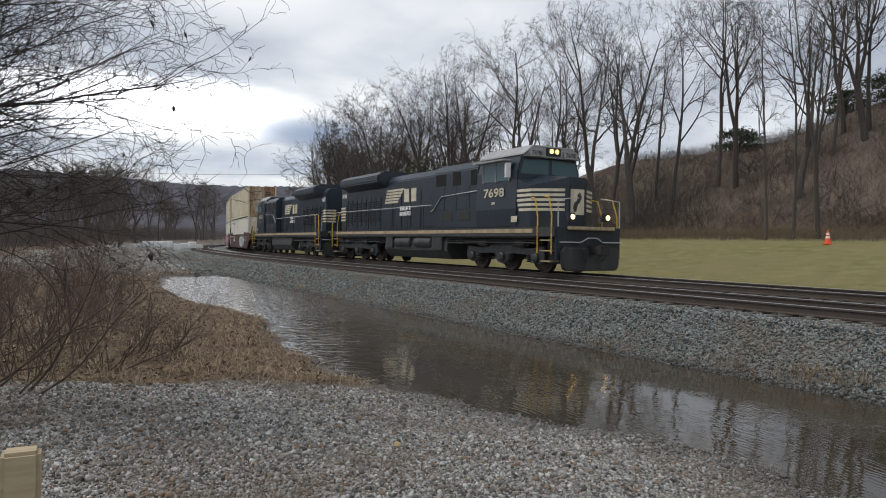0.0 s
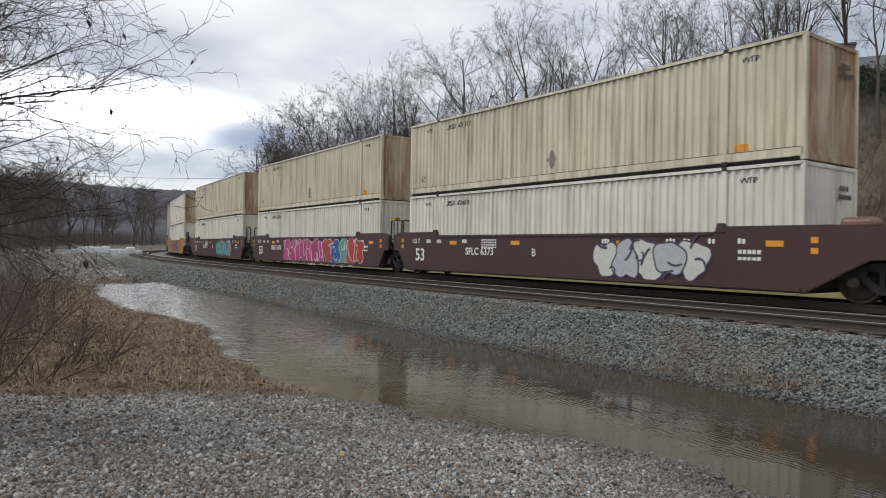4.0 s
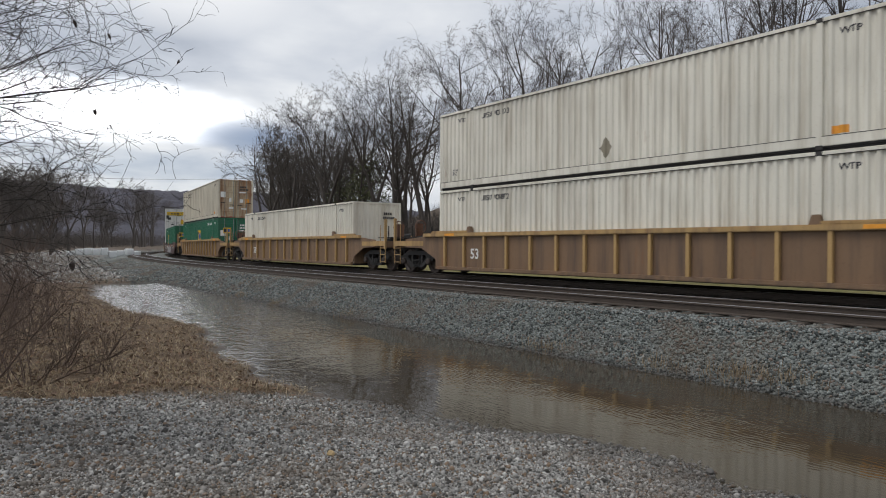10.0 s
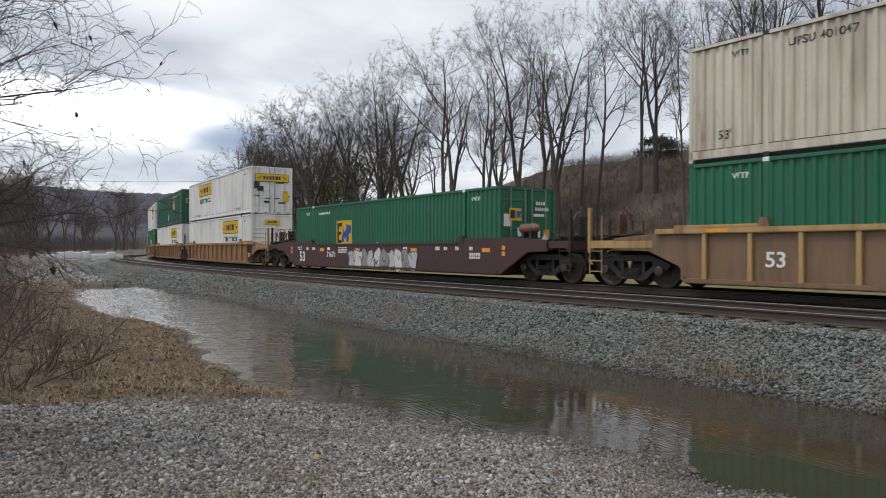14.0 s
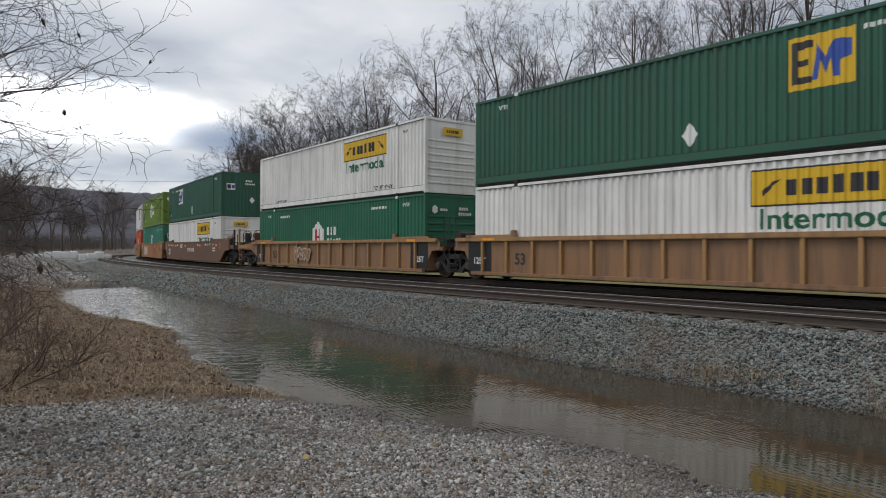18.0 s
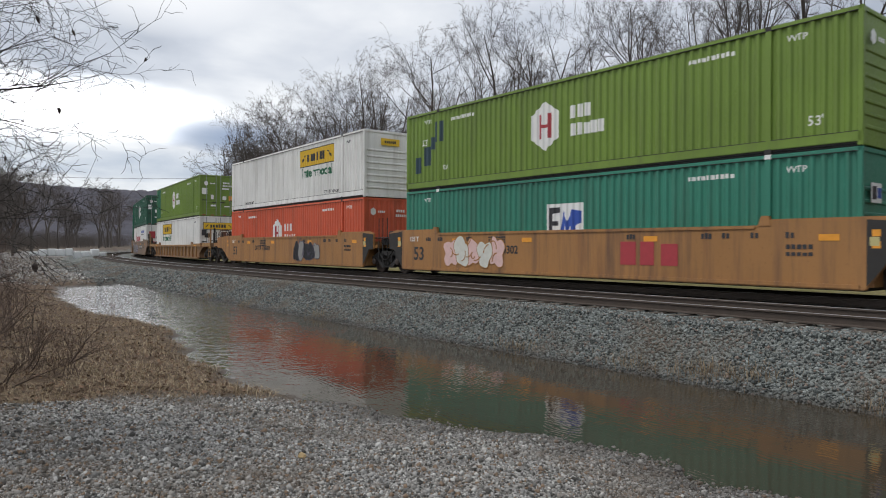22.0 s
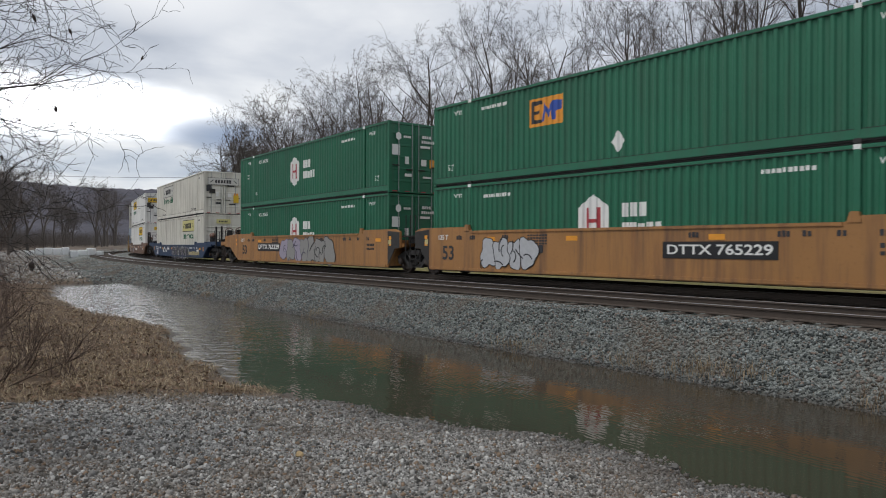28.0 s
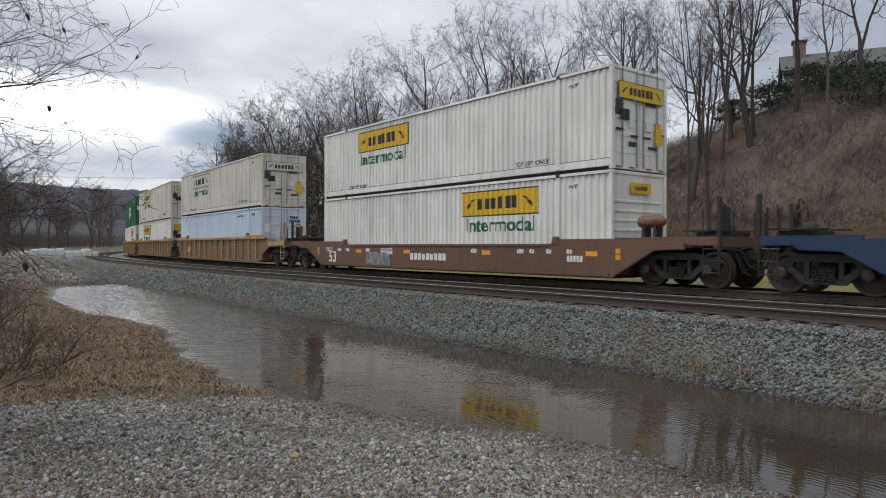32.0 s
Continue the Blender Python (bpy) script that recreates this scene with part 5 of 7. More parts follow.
        P("anticlimber", Shape().box(*end(0.0, 0.22), -1.0, 1.0, 1.52, deck + 0.02), SILL_TAN, "", 0.02)
        P("coupler", Shape().box(*end(0.0, 0.62), -0.14, 0.14, 0.70, 0.98).box(*end(0.55, 0.85), -0.2, 0.16, 0.66, 1.02), STEEL_DARK, "", 0.03)
        for q in (-0.62, 0.62):
            P("air_hose", Shape().bent(((x + sx * 0.05, q, 1.05), (x + sx * 0.28, q * 0.9, 0.98), (x + sx * 0.32, q * 0.75, 0.6), (x + sx * 0.25, q * 0.6, 0.45)), 0.03), STEEL_DARK)
        P("cut_lever", Shape().bent(((x + sx * 0.12, -1.4, 1.1), (x + sx * 0.14, -0.5, 1.1), (x + sx * 0.16, -0.2, 1.25), (x + sx * 0.16, 0.2, 1.25), (x + sx * 0.14, 0.5, 1.1), (x + sx * 0.12, 1.4, 1.1)), 0.02), RAIL_WHITE)
        P("end_rail", Shape().bent(((x, -1.4, deck), (x, -1.4, 2.55), (x, -0.5, 2.62)), 0.02).bent(((x, 1.4, deck), (x, 1.4, 2.55), (x, 0.5, 2.62)), 0.02), RAIL_WHITE)
    # lettering on both flanks: stripes, blocks for the name, road number
    for sy, turn in ((-1, 0), (1, 180)):
        def flank(name, me, x, z, y, lab=""):
            o = part(name, me, None, root, lab)
            o.matrix_basis = pose(x, sy * y, z, 90, 0, turn)
        k = -sy
        for i in range(5):
            flank("stripe", flat([(p * k * -1 if sy > 0 else p, q) for p, q in ((-1.10 + 0.05 * i, 0.0), (0.95 - 0.15 * (4 - i), 0.0), (1.05 - 0.15 * (4 - i), 0.105), (-1.07 + 0.05 * i, 0.105))], LOCO_CREAM, "stripe"), -14.0 if sy < 0 else -11.6, 2.98 + 0.145 * i, 1.004)
        flank("lettering", letter_bars(2, 1.5, 0.70, LOCO_CREAM, 3), -12.2 if sy < 0 else -13.6, 3.33, 1.004, "cream block lettering")
        flank("lettering", letter_bars(7, 1.15, 0.2, WHITE, 4), -12.8, 2.68, 1.004)
        flank("lettering", letter_bars(8, 1.2, 0.2, WHITE, 5), -12.8, 2.42, 1.004)
        flank("number", words(number, 0.46, LOCO_CREAM, 1.35), -4.5, 2.92, 1.53, "cream road number")
        flank("lettering", letter_bars(2, 0.24, 0.11, LOCO_CREAM, 5), -4.5, 2.55, 1.53)
        flank("notice", plate(0.36, 0.22, LOCO_CREAM), -3.2, 1.92, 1.51)
        flank("number", words(number, 0.34, WHITE), -20.52, 3.62, 1.012)
    return root


# ---- the train ----
MOVING = []        # things and their rows, keyed in motions()
REST = 0.29        # a box's foot above the rails
BUILT = {}


def make_box(paint_name, end, end_paint, label):
    key = (paint_name, end, end_paint)
    if key not in BUILT:
        BUILT[key] = container(paint_name, end, end_paint, label)
        return BUILT[key]
    ob = copy_bare(BUILT[key])
    ob["label"] = label
    return ob


BARE = {}


def copy_bare(ob):
    """A copy of a box with its bodywork, without marks added later."""
    made = thing(ob.name.split(".")[0], ob["label"], ob["category"], ob["group"])
    for o in BARE[ob.name]:
        c = new(o.name.split(".")[0], o.data)
        c.parent = made
        for q in o.children:
            k = new(q.name.split(".")[0], q.data)
            k.parent = c
    return made


def box_on(u, level, paint_name, end, label, end_paint=None):
    fresh = (paint_name, end, end_paint) not in BUILT
    ob = make_box(paint_name, end, end_paint, label)
    if fresh:
        BARE[ob.name] = list(ob.children)
    MOVING.append((ob, riding(u + 1.6, u - LENGTH - 1.6, u, REST + level * (TALL + 0.02))))
    return ob


def car_on(u, style, paint_name, label, lead_joint=False, tail_joint=False, high=1.58):
    car = well_car(style, paint_name, label, lead_joint, tail_joint, high)
    MOVING.append((car, riding(u + 1.6, u - LENGTH - 1.6, u)))
    return car


TAN_GREY = plain("faded_placard", (0.26, 0.23, 0.17), 0.6)


def tan_pair(u, upper="tan", lower="cream", rusty=True, numbers=("UPSU 603107", "UPSU 600678")):
    top = box_on(u, 1, upper, "plain", "tan ribbed steel container with a rust-streaked end" if rusty else "cream ribbed steel container with a clean end", "tan_rust" if rusty else None)
    marks(top, MARK_DARK, numbers[0], near=False, diamond=TAN_GREY)
    low = box_on(u, 0, lower, "plain", "cream white ribbed steel container in the car's well")
    marks(low, MARK_DARK, numbers[1], near=False)
    return top, low


def car_marks(car, ink, style="smooth", number="", x=-LENGTH + 4.5, plates=True):
    """Stencils on a car's side."""
    drop = car["high"] - 1.58
    def side(name, me, px, pz, label=""):
        ob = part(name, me, None, car, label)
        ob.matrix_basis = pose(px, -WIDE - (0.128 if style == "smooth" else 0.065), pz + drop * min(1, max(0, pz - 0.3)), 90, 0, 0)
        return ob
    if number:
        side("number", words(number, 0.36, ink), x + 0.2, 0.98, "painted car number")
    elif x and style == "smooth":
        side("number", letter_bars(9, 2.2, 0.25, ink, 4), x, 0.98)
    side("lettering", words("53", 0.68 if style == "smooth" else 0.5, ink), -LENGTH + (1.0 if style == "smooth" else 2.24), 0.80)
    if plates:
        for px in (-0.6, -5.0, -9.5, -LENGTH + 3.2):
            side("reflector", plate(0.42, 0.14, ORANGE_INK), px, 1.30)
        for px in (-1.4, -2.2, -2.9):
            side("stencil", letter_bars(2, 0.22, 0.13, ink, 8), px, 1.36)
        side("data_stencil", letter_bars(5, 0.6, 0.10, ink, 9), -1.2, 1.10)
        side("data_stencil", letter_bars(5, 0.6, 0.08, ink, 10), -1.2, 0.94)
        for px in (0.30, -LENGTH - 0.30):
            side("reflector", plate(0.16, 0.14, ORANGE_INK), px, 1.38)
            side("reflector", plate(0.16, 0.14, ORANGE_INK), px, 1.14)
        side("load_limit", words("125 T", 0.24, WHITE), -LENGTH - 0.05 + 0.75, 1.36, "white load marking")
        for px in (-LENGTH + 1.6, -LENGTH + 2.3, -LENGTH + 3.9, -5.6, -3.4):
            side("data_stencil", letter_bars(3, 0.3, 0.14, ink, 11), px, 1.36)
        for q in range(4):
            side("data_stencil", letter_bars(7, 0.85, 0.05, ink, 20 + q), -LENGTH + 5.3, 1.40 - q * 0.085)
    return side


def lobed(rng, w, h, grow):
    """A fat rounded letter blob with a few lobes."""
    k, p, q = rng.choice((2, 3, 3, 4)), rng.uniform(0, 6.28), rng.uniform(0, 6.28)
    ring = []
    for i in range(28):
        a = 2 * math.pi * i / 28
        r = (abs(math.cos(a)) ** 2.6 + abs(math.sin(a)) ** 2.6) ** (-1 / 2.6) * (1 + 0.17 * math.sin(k * a + p) + 0.07 * math.sin((k + 3) * a + q))
        ring.append((math.cos(a) * (r * w * 0.46 + grow), math.sin(a) * (r * h * 0.46 + grow)))
    return ring


def ribbon(rng, w, h, thick):
    """A short curved stroke."""
    a, turn, x, y = rng.uniform(0, 6.28), rng.uniform(-0.7, 0.7), rng.uniform(-0.2, 0.2) * w, rng.uniform(-0.2, 0.2) * h
    left, right = [], []
    for i in range(7):
        c, sn = math.cos(a), math.sin(a)
        left.append((x - sn * thick, y + c * thick))
        right.append((x + sn * thick, y - c * thick))
        x, y, a = x + c * 0.07 * w, y + sn * 0.07 * h, a + turn
    return left + right[::-1]


def throw_up(side, x, z, w, h, fills, line, seed, thin=0.035):
    """Overlapping sprayed bubbles with an outline and inner strokes."""
    rng = random.Random(seed)
    n = max(2, round(w / (h * 0.62)))
    step = w / n
    for i in range(n):
        cx, cz = x - w / 2 + step * (i + 0.5), z + rng.uniform(-0.05, 0.05) * h
        tall, wide = h * rng.uniform(0.86, 1.06), step * rng.uniform(1.15, 1.4)
        mark = rng.randrange(1000)
        for k, (grow, mat) in enumerate(((thin, line), (0.0, fills[i % len(fills)]))):
            ob = side("graffiti", flat(lobed(random.Random(mark), wide, tall, grow), mat, "graffiti"), cx, cz, "spray-painted graffiti bubble")
            ob.matrix_basis = ob.matrix_basis @ pose(0, 0, 0.004 + 0.0035 * k + 0.0075 * (i % 2))
        for j in range(2):
            ob = side("graffiti_stroke", flat(ribbon(rng, wide * 1.2, tall * 1.2, thin * 0.6), line, "graffiti_stroke"), cx + rng.uniform(-0.15, 0.15) * wide, cz + rng.uniform(-0.2, 0.2) * tall)
            ob.matrix_basis = ob.matrix_basis @ pose(0, 0, 0.0185 + 0.001 * j)


SPRAY = {
    "smoke": plain("smoke_grey_spray", (0.24, 0.235, 0.225), 0.5),
    "drab": plain("drab_cover_paint", (0.26, 0.235, 0.19), 0.6),
    "gold": plain("faded_gold_lettering", (0.46, 0.38, 0.20), 0.5),
    "rose": plain("rose_spray", (0.34, 0.04, 0.15), 0.5),
    "rusty": plain("rusty_spray", (0.20, 0.11, 0.06), 0.6),
    "lilac": plain("lilac_spray", (0.30, 0.27, 0.34), 0.5),
    "patch": plain("touch_up_paint", (0.02, 0.05, 0.07), 0.5),
    "pink": plain("pink_spray", (0.42, 0.045, 0.19), 0.5), "silver": plain("silver_spray", (0.42, 0.43, 0.45), 0.45), "teal": plain("teal_spray", (0.10, 0.30, 0.29), 0.5),
    "cream": plain("cream_spray", (0.55, 0.55, 0.50), 0.5), "black": BLACK, "red": plain("red_spray", (0.36, 0.05, 0.035), 0.5), "blue": plain("blue_spray", (0.035, 0.09, 0.28), 0.5),
    "grey": plain("grey_spray", (0.16, 0.16, 0.18), 0.5), "ochre": plain("ochre_spray", (0.33, 0.15, 0.03), 0.5), "plum": plain("plum_spray", (0.07, 0.06, 0.10), 0.5), "pale_pink": plain("pale_pink_spray", (0.62, 0.42, 0.40), 0.5),
}


def hub_box(u, level, paint_name, end, label, x=-7.2, tower=False, z=None, number=None):
    b = box_on(u, level, paint_name, end, label)
    marks(b, WHITE)
    on_side(b, "lettering", words("53'", 0.32, WHITE), -LENGTH + 1.15, 1.75 if level else 0.62)
    on_side(b, "number", words(number, 0.24, WHITE) if number else letter_bars(10, 1.3, 0.12, WHITE, 5), -LENGTH + 3.3, 2.46)
    on_side(b, "lettering", words("EA", 0.22, WHITE), -LENGTH + 2.4, 0.75)
    badge_hexagon(b, x, z if z is not None else 1.58, 1.05, None, tower)
    on_end(b, "emblem", hexagon(0.17, WHITE), -0.85, 2.3)
    on_end(b, "lettering", letter_bars(4, 0.36, 0.09, WHITE, 1), -0.42, 2.3)
    return b


def badge_box(u, level, paint_name, end, label, x, back=None, number=None, tall=0.84):
    b = box_on(u, level, paint_name, end, label)
    marks(b, WHITE, number, near=x > -10, diamond=WHITE)
    badge_square(b, x, 1.98 if level else 1.5, 1.4, back, tall)
    on_end(b, "badge", plate(0.55, 0.42, back or YELLOW), -0.65, 1.95)
    on_end(b, "badge_block", plate(0.22, 0.28, MARK_DARK), -0.77, 1.95, lift=0.006)
    on_end(b, "badge_block", plate(0.2, 0.22, BLUE_INK), -0.5, 1.95, lift=0.006)
    on_end(b, "placard", flat(((0, -0.22), (0.18, 0), (0, 0.22), (-0.18, 0)), WHITE), 0.75, 1.1)
    return b


def white_box(u, level, end, label, x, paint_name="white", yellow=None, badge=True):
    b = box_on(u, level, paint_name, end, label)
    if badge:
        badge_intermodal(b, x, 2.2, yellow)
    on_side(b, "lettering", words("TOP LIFT ONLY", 0.21, MARK_DARK), -3.1, 0.42)
    on_side(b, "lettering", words("TOP LIFT ONLY", 0.19, MARK_DARK), -LENGTH + 2.9, 0.36)
    on_side(b, "lettering", words("WTP", 0.16, MARK_DARK), -1.4, 2.5)
    if badge and end == "doors":
        badge_yellow(b, 0.0, 2.22, 2.1, yellow, False)
        on_end(b, "plate", plate(0.36, 0.5, YELLOW), 0.85, 1.05)
        on_end(b, "plate", plate(0.4, 0.3, STEEL_DARK), -0.75, 1.55)
    elif badge:
        on_end(b, "name_board", plate(0.95, 0.30, yellow or YELLOW), 0.0, 2.42)
        on_end(b, "name_lettering", letter_bars(6, 0.6, 0.12, MARK_DARK, 3), 0.0, 2.42, lift=0.006)
    return b


U = (-52.05, -70.6, -90.05, -113.3, -136.5, -159.7, -183.0, -206.2, -229.2, -248.45, -267.5, -290.8, -309.85, -329.15, -352.4, -375.6, -394.7, -413.8, -437.25, -460.65, -484.0, -503.5, -522.8)
PALE_YELLOW = plain("washed_yellow", (0.60, 0.55, 0.24), 0.5, 0, 0.1)
NO_YELLOW = plain("bare_board", (0.55, 0.54, 0.50), 0.5, 0, 0.1)


def make_train():
    # three maroon units with tan boxes
    for i, (lj, tj) in enumerate(((False, True), (True, True), (True, False))):
        tan_pair(U[i])
        side = car_marks(car_on(U[i], "smooth", "maroon", "dark maroon well car with smooth sides and graffiti", lj, tj), WHITE, number="SFLC 6373", x=-12.7 if i == 1 else -11.6)
        if i != 1:
            side("lettering", words("B", 0.34, WHITE), -8.6, 0.98)
        if i == 0:
            throw_up(side, -4.15, 0.88, 3.6, 1.1, (SPRAY["cream"], SPRAY["silver"]), SPRAY["plum"], 4, 0.05)
        elif i == 1:
            throw_up(side, -8.32, 0.86, 5.5, 1.32, (SPRAY["pink"], SPRAY["rose"]), SPRAY["cream"], 5, 0.05)
            throw_up(side, -3.47, 0.86, 4.2, 1.3, (SPRAY["red"], SPRAY["blue"], SPRAY["teal"], SPRAY["red"]), SPRAY["cream"], 6, 0.04)
        else:
            throw_up(side, -4.9, 0.86, 4.6, 1.2, (SPRAY["teal"], SPRAY["teal"], SPRAY["smoke"]), SPRAY["plum"], 7, 0.05)
    tan_pair(U[3], "cream", "cream", True, ("UPSU 603173", "UPSU 600650"))
    side = car_marks(car_on(U[3], "smooth", "patchy", "yellow-orange well car with painted-over patches and tags"), MARK_DARK, number="652102", x=-13.1)
    throw_up(side, -5.6, 0.85, 3.0, 1.15, (SPRAY["plum"], SPRAY["grey"]), BLACK, 8)
    throw_up(side, -10.15, 0.74, 1.3, 0.72, (SPRAY["grey"], SPRAY["blue"]), BLACK, 9)
    throw_up(side, -14.9, 0.85, 2.2, 1.1, (SPRAY["drab"], SPRAY["smoke"]), SPRAY["grey"], 10, 0.02)
    side("lettering", letter_bars(3, 1.75, 0.66, RED_INK, 2), -8.53, 0.98)
    tan_pair(U[4], "cream", "cream", False, ("UPSU 901103", "UPSU 904872"))
    car_marks(car_on(U[4], "ribbed", "rib_brown", "rusty brown well car with upright side ribs"), WHITE, "ribbed", plates=False)
    low = box_on(U[5], 0, "cream", "plain", "single cream ribbed container in the car's well")
    marks(low, MARK_DARK, "UPSU 604680", near=False)
    car_marks(car_on(U[5], "ribbed", "rib_brown", "rusty brown well car with one container and side ribs"), WHITE, "ribbed", plates=False)
    top = box_on(U[6], 1, "grey_cream", "doors", "dull cream container with rust-stained double doors", "tan_rust")
    marks(top, MARK_DARK, "UPSU 401047", near=False, diamond=TAN_GREY)
    badge_box(U[6], 0, "green", "doors", "green container with a yellow square badge", -8.0, number="EMHU 263071")
    car_marks(car_on(U[6], "ribbed", "rib_brown", "faded orange-brown well car with upright side ribs"), WHITE, "ribbed", plates=False)
    badge_box(U[7], 0, "green", "doors", "single green container with a yellow square badge", -11.0)
    side = car_marks(car_on(U[7], "smooth", "maroon", "maroon well car with silver graffiti", high=1.30), WHITE, number="71671", x=-12.2)
    throw_up(side, -7.48, 0.74, 5.4, 0.85, (SPRAY["silver"], SPRAY["cream"], SPRAY["smoke"]), SPRAY["plum"], 11, 0.03)
    # three ribbed orange units
    white_box(U[8], 1, "doors", "white container with a yellow name board and doors", -11.2)
    white_box(U[8], 0, "ribs", "white container with a yellow name board, in the well", -4.6)
    badge_box(U[9], 1, "dark_green", "plain", "dark green container with a yellow square badge", -4.86)
    white_box(U[9], 0, "ribs", "white container with a yellow name board, in the well", -4.6)
    white_box(U[10], 1, "ribs", "white container with a ribbed end and yellow name board", -4.6)
    hub_box(U[10], 0, "green", "ribs", "green container with white lettering, in the well", -9.0, z=1.35)
    for i, (lj, tj) in zip((8, 9, 10), ((False, True), (True, True), (True, False))):
        side = car_marks(car_on(U[i], "ribbed", "rib_orange", "orange-brown well car with upright side ribs", lj, tj, 1.47), MARK_DARK, "ribbed", plates=False)
        for px in (-0.3, -LENGTH + 0.3):
            ob = side("data_panel", plate(1.15, 1.0, BLACK), px, 0.90, "black stencil panel")
            ob = side("lettering", words("125T", 0.30, WHITE), px, 0.72)
            ob.matrix_basis = ob.matrix_basis @ pose(0, 0, 0.006)
    throw_up(car_marks_side(U[10]), -10.4, 0.85, 1.7, 0.62, (SPRAY["rusty"],), SPRAY["cream"], 12, 0.035)
    # three smooth units, brown and yellow
    badge_box(U[11], 1, "dark_green", "plain", "dark green container with a white square badge", -11.76, WHITE)
    white_box(U[11], 0, "ribs", "white container with a yellow name board, in the well", -4.6)
    patched = hub_box(U[12], 1, "lime", "ribs", "lime green container with a white six-sided emblem", -8.9)
    for px, pz, w, h in ((-15.4, 0.95, 0.32, 0.6), (-14.85, 1.25, 0.36, 0.7), (-14.5, 1.7, 0.3, 0.45), (-14.15, 2.1, 0.42, 0.75)):
        on_side(patched, "paint_patch", plate(w, h, SPRAY["patch"]), px, pz, "dark blue-green patch of touch-up paint")
    badge_box(U[12], 0, "teal", "ribs", "teal green container with a pale square badge", -8.08, WHITE)
    white_box(U[13], 1, "ribs", "white container with a ribbed end and yellow name board", -4.6)
    hub_box(U[13], 0, "orange", "plain", "orange-red container with a white tower emblem", -9.26, True, 1.5)
    for i, lj, tj, c in ((11, False, True, "brown"), (12, True, True, "yellow"), (13, True, False, "yellow")):
        side = car_marks(car_on(U[i], "smooth", c, "brown well car with smooth sides" if c == "brown" else "dirty yellow well car with smooth sides and tags", lj, tj), WHITE if c == "brown" else MARK_DARK, number="DTTX 724302", x=-8.0 if c == "brown" else -LENGTH + 5)
        if i == 12:
            throw_up(side, -12.05, 0.88, 3.0, 0.95, (SPRAY["pale_pink"], SPRAY["cream"]), SPRAY["ochre"], 13, 0.03)
            side("lettering", letter_bars(3, 1.9, 0.62, RED_INK, 2), -5.0, 0.92)
        if i == 13:
            throw_up(side, -5.38, 0.84, 2.75, 0.95, (BLACK, SPRAY["smoke"], BLACK), SPRAY["plum"], 14, 0.03)
    hub_box(U[14], 1, "lime", "doors", "lime green container with doors and a white emblem", -8.85)
    white_box(U[14], 0, "doors", "white container with a yellow name board, in the well", -11.5)
    car_marks(car_on(U[14], "ribbed", "rib_orange", "orange-brown well car with upright side ribs", high=1.18), MARK_DARK, "ribbed", plates=False)
    # three smooth units under dark green boxes
    hub_box(U[15], 1, "dark_green", "doors", "dark green container with doors and a white emblem", -8.85)
    b = box_on(U[15], 0, "white", "doors", "white container with a crest and old-style dark red lettering")
    on_side(b, "lettering", letter_bars(14, 4.6, 0.52, RED_INK, 7), -9.6, 1.60, "dark red block lettering")
    on_side(b, "crest", flat(((-0.32, -0.5), (0.32, -0.5), (0.26, 0.1), (0.36, 0.25), (0.12, 0.3), (0, 0.85), (-0.12, 0.3), (-0.36, 0.25), (-0.26, 0.1)), RED_INK), -12.9, 1.65)
    on_side(b, "lettering", letter_bars(9, 3.4, 0.28, BLUE_INK, 8), -4.28, 2.3, "blue block lettering")
    on_side(b, "lettering", letter_bars(22, 3.6, 0.10, MARK_DARK, 9), -4.28, 2.0)
    on_end(b, "poster", plate(0.55, 0.7, RED_INK), -0.75, 1.9)
    on_end(b, "lettering", letter_bars(6, 0.8, 0.16, RED_INK, 7), -0.7, 1.2)
    on_end(b, "crest", plate(0.45, 0.8, RED_INK), 0.6, 1.8)
    badge_box(U[16], 1, "green", "doors", "green container with an orange square badge and doors", -10.67, ORANGE_INK, tall=0.62)
    hub_box(U[16], 0, "green", "doors", "green container with a white tower emblem, in the well", -8.85, True, 1.5)
    hub_box(U[17], 1, "green", "doors", "green container with doors and a white emblem", -8.85, number="HGIU 540457")
    hub_box(U[17], 0, "green", "doors", "green container with a white emblem, in the well", -8.85, False, 1.5, number="HGIU 515157")
    for i, lj, tj, c in ((15, False, True, "grey_brown"), (16, True, True, "yellow"), (17, True, False, "yellow")):
        side = car_marks(car_on(U[i], "smooth", c, "tagged grey-brown well car with smooth sides" if c == "grey_brown" else "dirty yellow-orange well car with graffiti", lj, tj), MARK_DARK, number="")
        bx = -5.0 if i == 15 else -11.74 if i == 17 else -5.0
        if i == 15:
            throw_up(side, -11.56, 0.80, 6.0, 1.05, (SPRAY["smoke"], SPRAY["grey"], SPRAY["lilac"]), BLACK, 15)
        else:
            if i == 17:
                throw_up(side, -8.55, 0.86, 3.1, 1.15, (SPRAY["lilac"], SPRAY["smoke"]), SPRAY["plum"], 33)
                throw_up(side, -5.75, 0.86, 2.7, 1.25, (SPRAY["smoke"],), BLACK, 35, 0.045)
            else:
                throw_up(side, -12.14, 0.82, 2.4, 1.0, (SPRAY["silver"],), BLACK, 34)
        ob = side("number_board", plate(2.95, 0.42, BLACK), bx, 0.98)
        ob.matrix_basis = ob.matrix_basis @ pose(0, 0, 0.002)
        ob = side("number", words("DTTX 765229", 0.34, WHITE, 2.7), bx, 0.98, "white car number on a black board")
        ob.matrix_basis = ob.matrix_basis @ pose(0, 0, 0.008)
    white_box(U[18], 1, "doors", "aged white container with a bare name board", -11.56, "old_white", NO_YELLOW)
    white_box(U[18], 0, "ribs", "aged white container with a washed-out name board", -4.63, "old_white", PALE_YELLOW)
